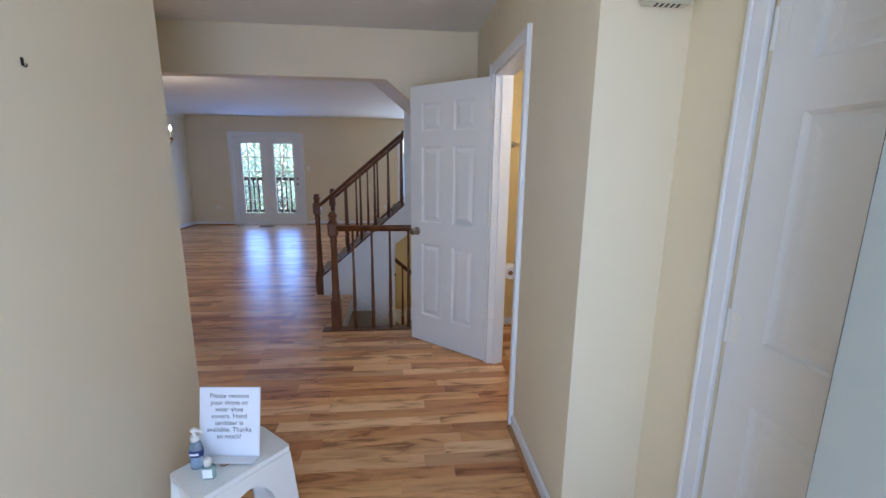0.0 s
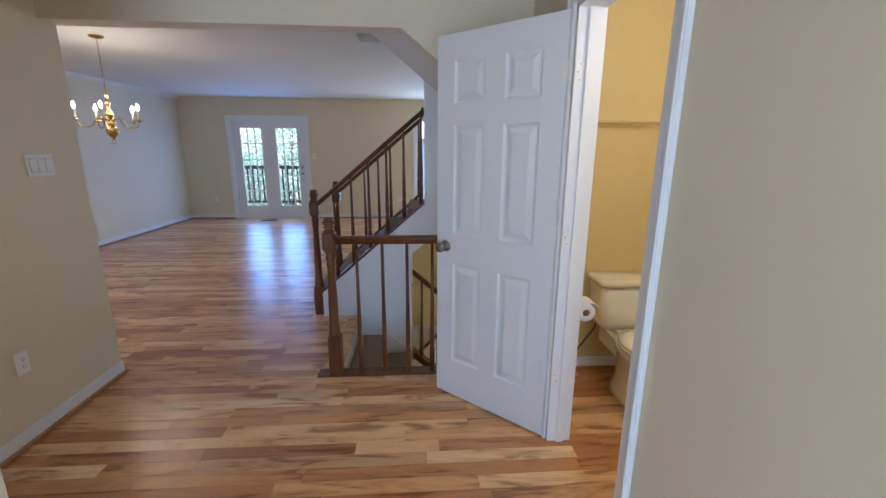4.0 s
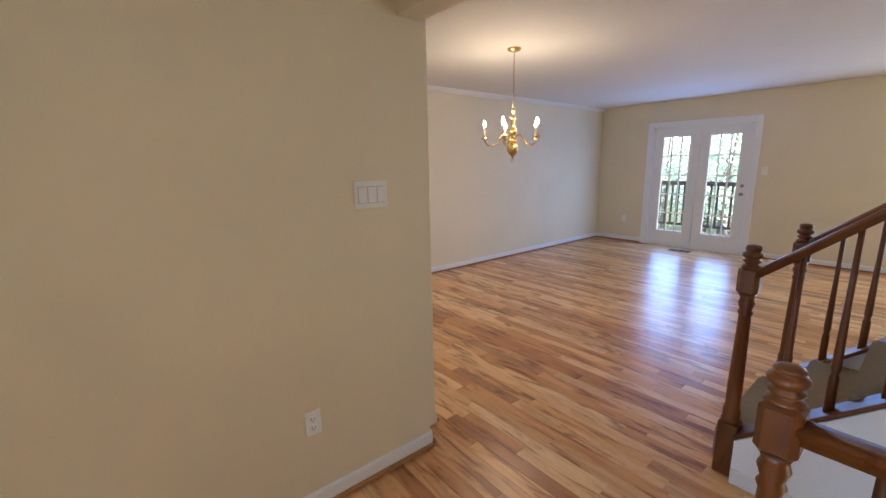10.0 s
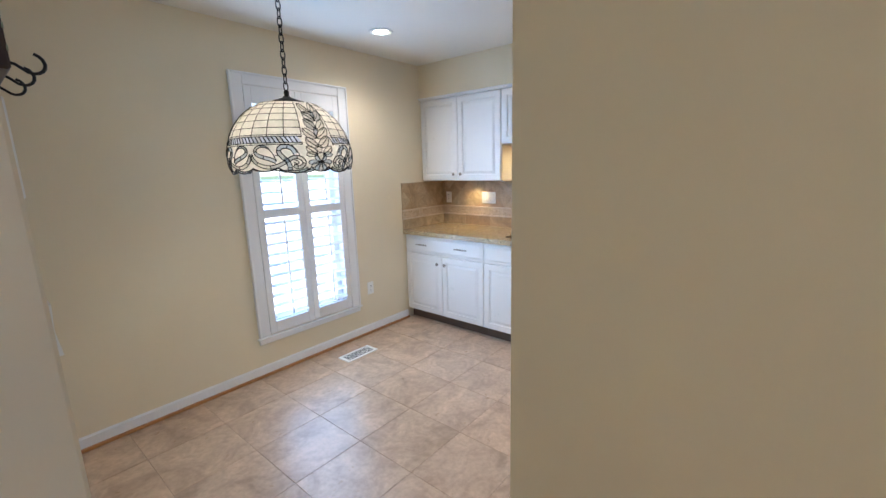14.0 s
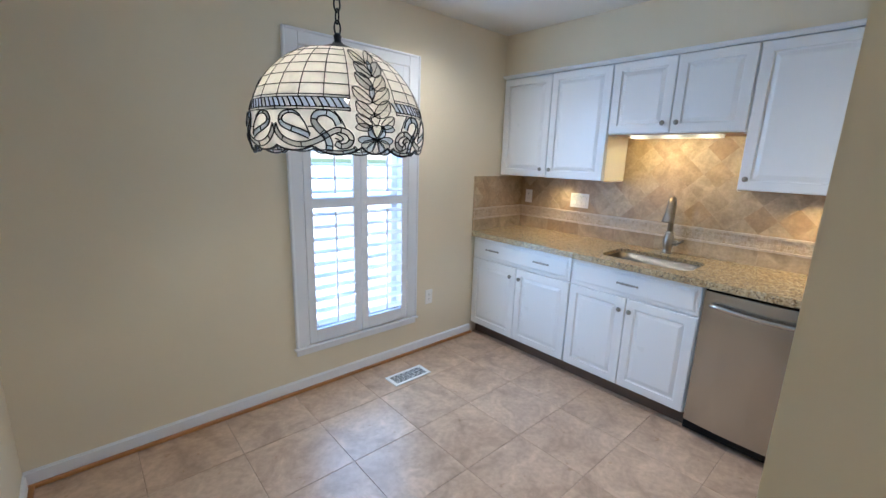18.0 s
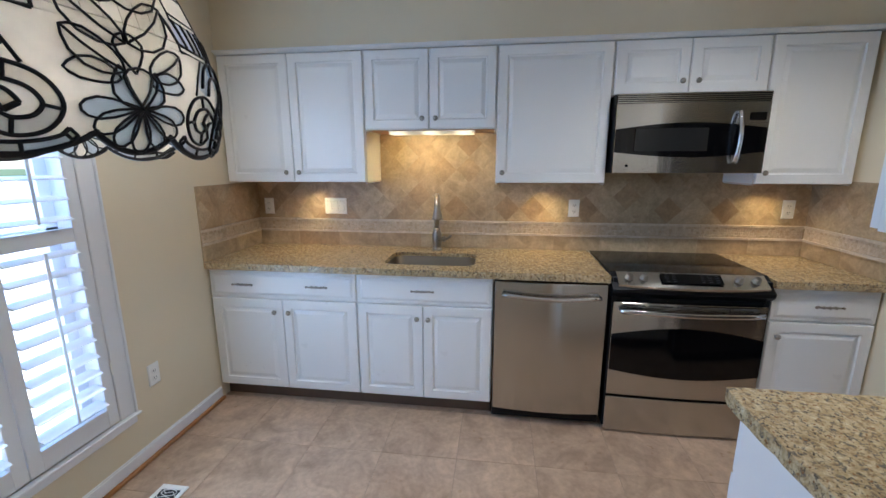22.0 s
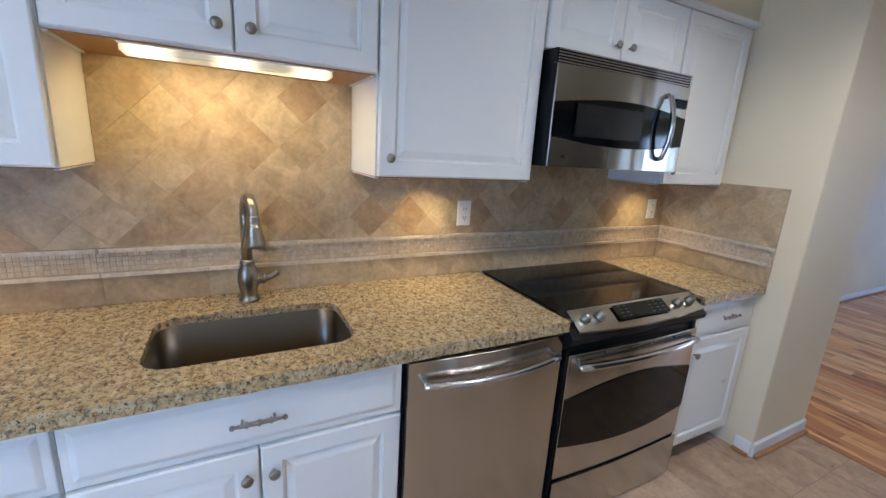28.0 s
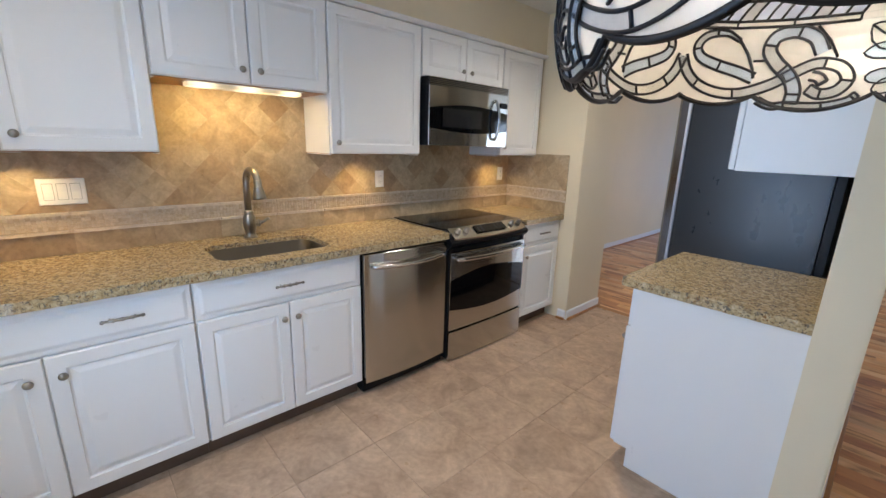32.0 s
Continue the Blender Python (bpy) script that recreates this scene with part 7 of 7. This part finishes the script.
def tree(seed, label):
    r = random.Random(seed)
    ob = thing("tree", (0, 0, 0), label, "tree", "trees behind the deck")
    trunk = tube([(0, 0, 0), (0.1, 0.05, 1.5), (0.0, 0.1, 3.2), (0.15, 0.0, 5.5), (0.1, 0.1, 8.0)], [0.13, 0.10, 0.065, 0.04, 0.02], 10)
    tips = []
    for i in range(14):
        h = 1.6 + 0.42 * i
        a, reach = i * 2.4 + r.uniform(-0.4, 0.4), (2.3 - 0.10 * i) * r.uniform(0.7, 1.1)
        p = [Vector((0.05, 0.05, h)), Vector((math.cos(a) * reach * 0.5, math.sin(a) * reach * 0.5, h + 0.35)), Vector((math.cos(a) * reach, math.sin(a) * reach, h + 0.8))]
        join(trunk, tube(p, [0.028, 0.016, 0.006], 6))
        tips += [(p[1], 0.75), (p[2], 0.95)]
    part("trunk", trunk, BARK, ob, own=True)
    verts, faces = [], []
    for c, size in tips:
        for _ in range(170):
            d = Vector((r.gauss(0, 1), r.gauss(0, 1), r.gauss(0, 0.7)))
            p = c + d * size * 0.5
            u = Vector((r.uniform(-1, 1), r.uniform(-1, 1), r.uniform(-0.6, 0.6))).normalized()
            w = u.cross(Vector((r.uniform(-1, 1), r.uniform(-1, 1), r.uniform(-1, 1)))).normalized()
            l, b = r.uniform(0.06, 0.11), r.uniform(0.03, 0.05)
            k = len(verts)
            verts += [p - u * l, p + w * b, p + u * l, p - w * b]
            faces.append((k, k + 1, k + 2, k + 3))
    data = bpy.data.meshes.new("crown")
    data.from_pydata(verts, [], faces)
    data.materials.append(LEAF.m)
    crown = new("crown", data)
    crown.parent = ob
    return ob


first = tree(1, "leafy green tree behind the deck")
second = tree(2, "leafy green tree behind the deck")
first.matrix_basis = pose(-6.1, 19.6, -2.86, 0, 0, 20)
second.matrix_basis = pose(-3.6, 22.2, -2.86, 0, 0, 80)
for i, (x, y, turn) in enumerate(((-9.0, 21.5, 130), (-1.9, 24.5, 200), (-4.2, 25.5, 250), (-7.6, 27.0, 310), (-11.5, 23.0, 10), (-4.0, 34.5, 190), (-7.4, 23.6, 60), (-5.2, 30.0, 150), (-9.6, 28.5, 280))):
    copy_thing(first if i % 2 else second, pose(x, y, -2.86, 0, 0, turn))
house = thing("neighbour_house", (3.0, 23.0, -2.86), "pale sided house beyond the living room window", "house")
SIDING = painted("pale_grey_siding", srgb(206, 210, 216), 0.7, 0.05)
part("wall", box(-1.6, 21.0, -2.86, 10.0, 29.0, 2.0), SIDING, house)
for i in range(24):
    part("siding_board", prism([(20.985, -2.80 + 0.2 * i), (20.999, -2.80 + 0.2 * i), (20.999, -2.615 + 0.2 * i), (20.995, -2.615 + 0.2 * i)], "x", -1.6, 10.0), SIDING, house)
part("roof", prism([(20.5, 2.0), (29.5, 2.0), (25.0, 4.6)], "x", -2.0, 10.4), painted("grey_shingles", srgb(150, 148, 146), 0.9, 0.2), house)
for x in (6.4, 8.2):
    for z in (-1.6, 0.2):
        w_h = part("window", box(x, 20.95, z, x + 1.0, 21.02, z + 1.3), TRIM, house)
        part("pane", box(x + 0.08, 20.93, z + 0.08, x + 0.92, 20.948, z + 1.22), BLACK_GLASS, w_h)

# ---- pieces of walls and floors ----
def add_piece(name, data, where, parent):
    ob = new(name, data)
    ob.parent = parent
    ob.location = where
    return ob


def block(lx, ly, h, bev=0.0015):
    """Mesh data of a flat piece from 0, 0 to lx, ly, its upper edges eased."""
    bm = bmesh.new()
    rows = [[bm.verts.new((x, y, z)) for x, y in ((m, m), (lx - m, m), (lx - m, ly - m), (m, ly - m))] for m, z in ((0, 0), (0, h - bev), (bev, h))]
    for a, b in zip(rows, rows[1:]):
        for i in range(4):
            bm.faces.new((a[i], a[(i + 1) % 4], b[(i + 1) % 4], b[i]))
    bm.faces.new(rows[-1])
    data = bpy.data.meshes.new("piece")
    bm.to_mesh(data)
    bm.free()
    return data


# kitchen floor tiles
floor_k = solid("floor_kitchen", boxes([(W_KIT, S_KIT, -0.05, SW_K, 2.81, -0.0008), (SW_K, S_KIT, -0.05, E_KIT, 0.91, -0.0008)]), FLOOR_GROUT, "beige square floor tiles with narrow joints", "floor")
TILE_X = [-2.385 - 0.407 * k for k in range(-2, 8)]
TILE_Y = [-0.62 + 0.4 * k for k in range(-3, 10)]
shared = {}
for xa in TILE_X:
    for ya in TILE_Y:
        xr = (max(W_KIT, xa - 0.4055), min(E_KIT, xa - 0.0015))
        yr = (max(S_KIT, ya + 0.0015), min(2.81, ya + 0.3985))
        if xr[0] >= SW_K - 0.02:
            yr = (yr[0], min(0.91, yr[1]))
        elif xr[1] > SW_K and yr[1] > 0.93:
            xr = (xr[0], SW_K)
        if xr[1] - xr[0] < 0.02 or yr[1] - yr[0] < 0.02:
            continue
        key = (round(xr[1] - xr[0], 3), round(yr[1] - yr[0], 3))
        if key not in shared:
            shared[key] = block(key[0], key[1], 0.005, 0.0012)
            shared[key].materials.append(FLOOR_TILE)
        add_piece("tile", shared[key], (xr[0], yr[0], -0.004 + random.uniform(0.0, 0.0006)), floor_k)
solid("threshold", boxes([(-4.25, 2.80, -0.01, -3.5, 2.85, 0.006), (SW_H, 0.895, -0.01, E_KIT, 0.935, 0.006)], 0.002), WARM_WOOD, "oak threshold strips between tiles and planks", "threshold")

# plank floor
floor_w = solid("floor", boxes([(E_KIT + 0.01, S_KIT, -0.06, 1.32, 0.9, -0.018), (SW_H, 0.9, -0.06, 1.32, 2.62, -0.018), (SW_H, 2.62, -0.06, -1.07, 2.9, -0.018), (LR_W, 2.83, -0.06, -1.07, STAIR_N + 0.08, -0.018), (LR_W, STAIR_N + 0.08, -0.06, LR_E, LR_N, -0.018)]), DECK, "varnished oak plank floor with strong grain", "floor")
LENGTHS = (0.42, 0.58, 0.74, 0.92, 1.10, 1.30)
WIDTH = 0.0826
plank_data = {}
far_v, far_f = [], []
rng = random.Random(11)


def spans(y):
    if y < 0.88:
        return [(FO_W, 1.31)]
    if y < 2.70:
        return [(SW_H, 1.31)]
    if y < 2.72:
        return [(SW_H, -1.17)]
    if y < 2.84:
        return [(SW_H, -1.12)]
    if y < 3.68:
        return [(LR_W, -1.12)]
    if y < STAIR_N + 0.08:
        return [(LR_W, -1.36)]
    return [(LR_W, LR_E)]


count_near = 0
y = S_KIT
while y < LR_N - 0.01:
    w = min(WIDTH, LR_N - y)
    for xa, xb in spans(y + w / 2):
        x = xa - rng.uniform(0, 0.7)
        while x < xb - 0.001:
            length = rng.choice(LENGTHS)
            a, b = max(x, xa), min(x + length, xb)
            x += length
            if b - a < 0.01:
                continue
            near = -0.9 < y < 4.3 and a > -3.6
            if near and count_near < 300:
                key = (round(b - a, 4), round(w, 4))
                if key not in plank_data:
                    plank_data[key] = block(b - a - 0.0006, w - 0.0006, 0.018, 0.0008)
                    plank_data[key].materials.append(PLANK)
                add_piece("plank", plank_data[key], (a, y, -0.018 + rng.uniform(0, 0.0003)), floor_w)
                count_near += 1
            else:
                k = len(far_v)
                e, z = 0.0008, 0.0
                far_v += [(a, y, -0.017), (b - 0.0006, y, -0.017), (b - 0.0006, y + w - 0.0006, -0.017), (a, y + w - 0.0006, -0.017),
                          (a + e, y + e, z), (b - e - 0.0006, y + e, z), (b - e - 0.0006, y + w - e - 0.0006, z), (a + e, y + w - e - 0.0006, z)]
                far_f += [(k + 4, k + 5, k + 6, k + 7)] + [(k + i, k + (i + 1) % 4, k + 4 + (i + 1) % 4, k + 4 + i) for i in range(4)]
    y += WIDTH
data = bpy.data.meshes.new("far_planks")
data.from_pydata(far_v, [], far_f)
data.materials.append(PLANK)
far = new("far_planks", data)
far.parent = floor_w
tagged(far, "", "", "", "stuff")

# backsplash: stone laid aslant over a border, three walls
splash = solid("backsplash", boxes([(W_KIT + 0.0005, S_KIT + 0.0005, 0.917, W_KIT + 0.006, N_KIT - 0.0005, 1.384), (W_KIT + 0.0005, -0.454, 1.384, W_KIT + 0.006, 0.337, 1.699), (W_KIT + 0.0005, 0.974, 1.384, W_KIT + 0.006, 1.758, 1.446),
               (W_KIT + 0.006, S_KIT + 0.0005, 0.917, -4.362, S_KIT + 0.006, 1.372), (W_KIT + 0.006, N_KIT - 0.006, 0.917, -4.362, N_KIT - 0.0005, 1.40)]), GROUT, "tumbled travertine backsplash with a mosaic border", "backsplash")


def wall_map(wall):
    """From a wall's own (across, up, out) to the world."""
    if wall == "west":
        return lambda s, z, d: (W_KIT + 0.006 + d, s, z)
    if wall == "south":
        return lambda s, z, d: (s, S_KIT + 0.006 + d, z)
    return lambda s, z, d: (s, N_KIT - 0.006 - d, z)


def wall_piece(name, outline, wall, material, thick=0.0030, bev=0.0003):
    put = wall_map(wall)
    cs, cz = sum(p[0] for p in outline) / len(outline), sum(p[1] for p in outline) / len(outline)
    origin = Vector(put(cs, cz, 0))
    bm = bmesh.new()
    rings = []
    for shrink, d in ((0, 0), (0, thick - bev), (bev, thick)):
        ring = []
        for s, z in outline:
            ds, dz = s - cs, z - cz
            k = 1 - shrink / max(0.004, math.hypot(ds, dz))
            ring.append(bm.verts.new(Vector(put(cs + ds * k, cz + dz * k, d)) - origin))
        rings.append(ring)
    n_r = len(outline)
    for a, b in zip(rings, rings[1:]):
        for i in range(n_r):
            bm.faces.new((a[i], a[(i + 1) % n_r], b[(i + 1) % n_r], b[i]))
    bm.faces.new(rings[-1])
    bmesh.ops.recalc_face_normals(bm, faces=bm.faces)
    data = bpy.data.meshes.new(name)
    bm.to_mesh(data)
    bm.free()
    data.materials.append(material)
    add_piece(name, data, origin, splash)


SIDE = 0.122
HALF = SIDE / math.sqrt(2)
for wall, s0, s1, top_z in (("west", S_KIT + 0.007, N_KIT - 0.007, 1.699), ("south", W_KIT + 0.008, -4.364, 1.370), ("north", W_KIT + 0.008, -4.364, 1.398)):
    z0 = 1.113
    row = 0
    zc = z0
    while zc < top_z + HALF:
        sc = s0 + (HALF if row % 2 else 0)
        while sc < s1 + HALF:
            g = HALF - 0.0002
            diamond = [(sc - g, zc), (sc, zc - g), (sc + g, zc), (sc, zc + g)]
            zones = [(s0, s1, 1.384 if wall == "west" else top_z)]
            if wall == "west":
                zones = [(s0, -0.455, 1.384), (-0.455, 0.338, 1.699), (0.338, 0.973, 1.384), (0.973, 1.759, 1.446), (1.759, s1, 1.384)]
                if zc < 1.384 - HALF:
                    zones = [(s0, s1, 1.384)]
            for za, zb, zt in zones:
                cut = clip(clip(clip(clip(diamond, za, 0, -1, 0), zb, 0, 1, 0), 0, z0, 0, -1), 0, zt, 0, 1)
                if len(cut) >= 3:
                    area = 0.5 * abs(sum(p[0] * q[1] - q[0] * p[1] for p, q in zip(cut, cut[1:] + cut[:1])))
                    if area > 0.0002:
                        wall_piece("tile", cut, wall, TRAVERTINE)
            sc += 2 * HALF
        zc += HALF
        row += 1
    # bottom row of upright tiles
    s = s0
    while s < s1 - 0.01:
        e = min(s + 0.305, s1)
        wall_piece("tile", [(s, 0.918), (e - 0.0006, 0.918), (e - 0.0006, 1.014), (s, 1.014)], wall, TRAVERTINE)
        s = e
    # pencil strips
    put = wall_map(wall)
    for z in (1.022, 1.104):
        s = s0
        while s < s1 - 0.01:
            e = min(s + 0.305, s1)
            wall_piece("pencil_strip", [(s, z - 0.007), (e - 0.001, z - 0.007), (e - 0.001, z + 0.007), (s, z + 0.007)], wall, PENCIL, 0.013, 0.005)
            s = e
    # mosaic of small squares
    verts, faces = [], []
    step = 0.0165
    n_s = int((s1 - s0) / step)
    for i in range(n_s):
        for j in range(4):
            a, b, c, d = s0 + i * step, s0 + i * step + step - 0.0007, 1.0315 + j * step, 1.0315 + j * step + step - 0.0007
            k = len(verts)
            verts += [put(a, c, 0), put(b, c, 0), put(b, d, 0), put(a, d, 0), put(a + 0.0005, c + 0.0005, 0.0022), put(b - 0.0005, c + 0.0005, 0.0022), put(b - 0.0005, d - 0.0005, 0.0022), put(a + 0.0005, d - 0.0005, 0.0022)]
            quads = [(k + 4, k + 5, k + 6, k + 7)] + [(k + q, k + (q + 1) % 4, k + 4 + (q + 1) % 4, k + 4 + q) for q in range(4)]
            faces += [f[::-1] for f in quads] if wall == "south" else quads
    data = bpy.data.meshes.new("mosaic")
    data.from_pydata(verts, [], faces)
    data.materials.append(MOSAIC)
    ob = new("mosaic", data)
    ob.parent = splash
    tagged(ob, "", "", "", "stuff")
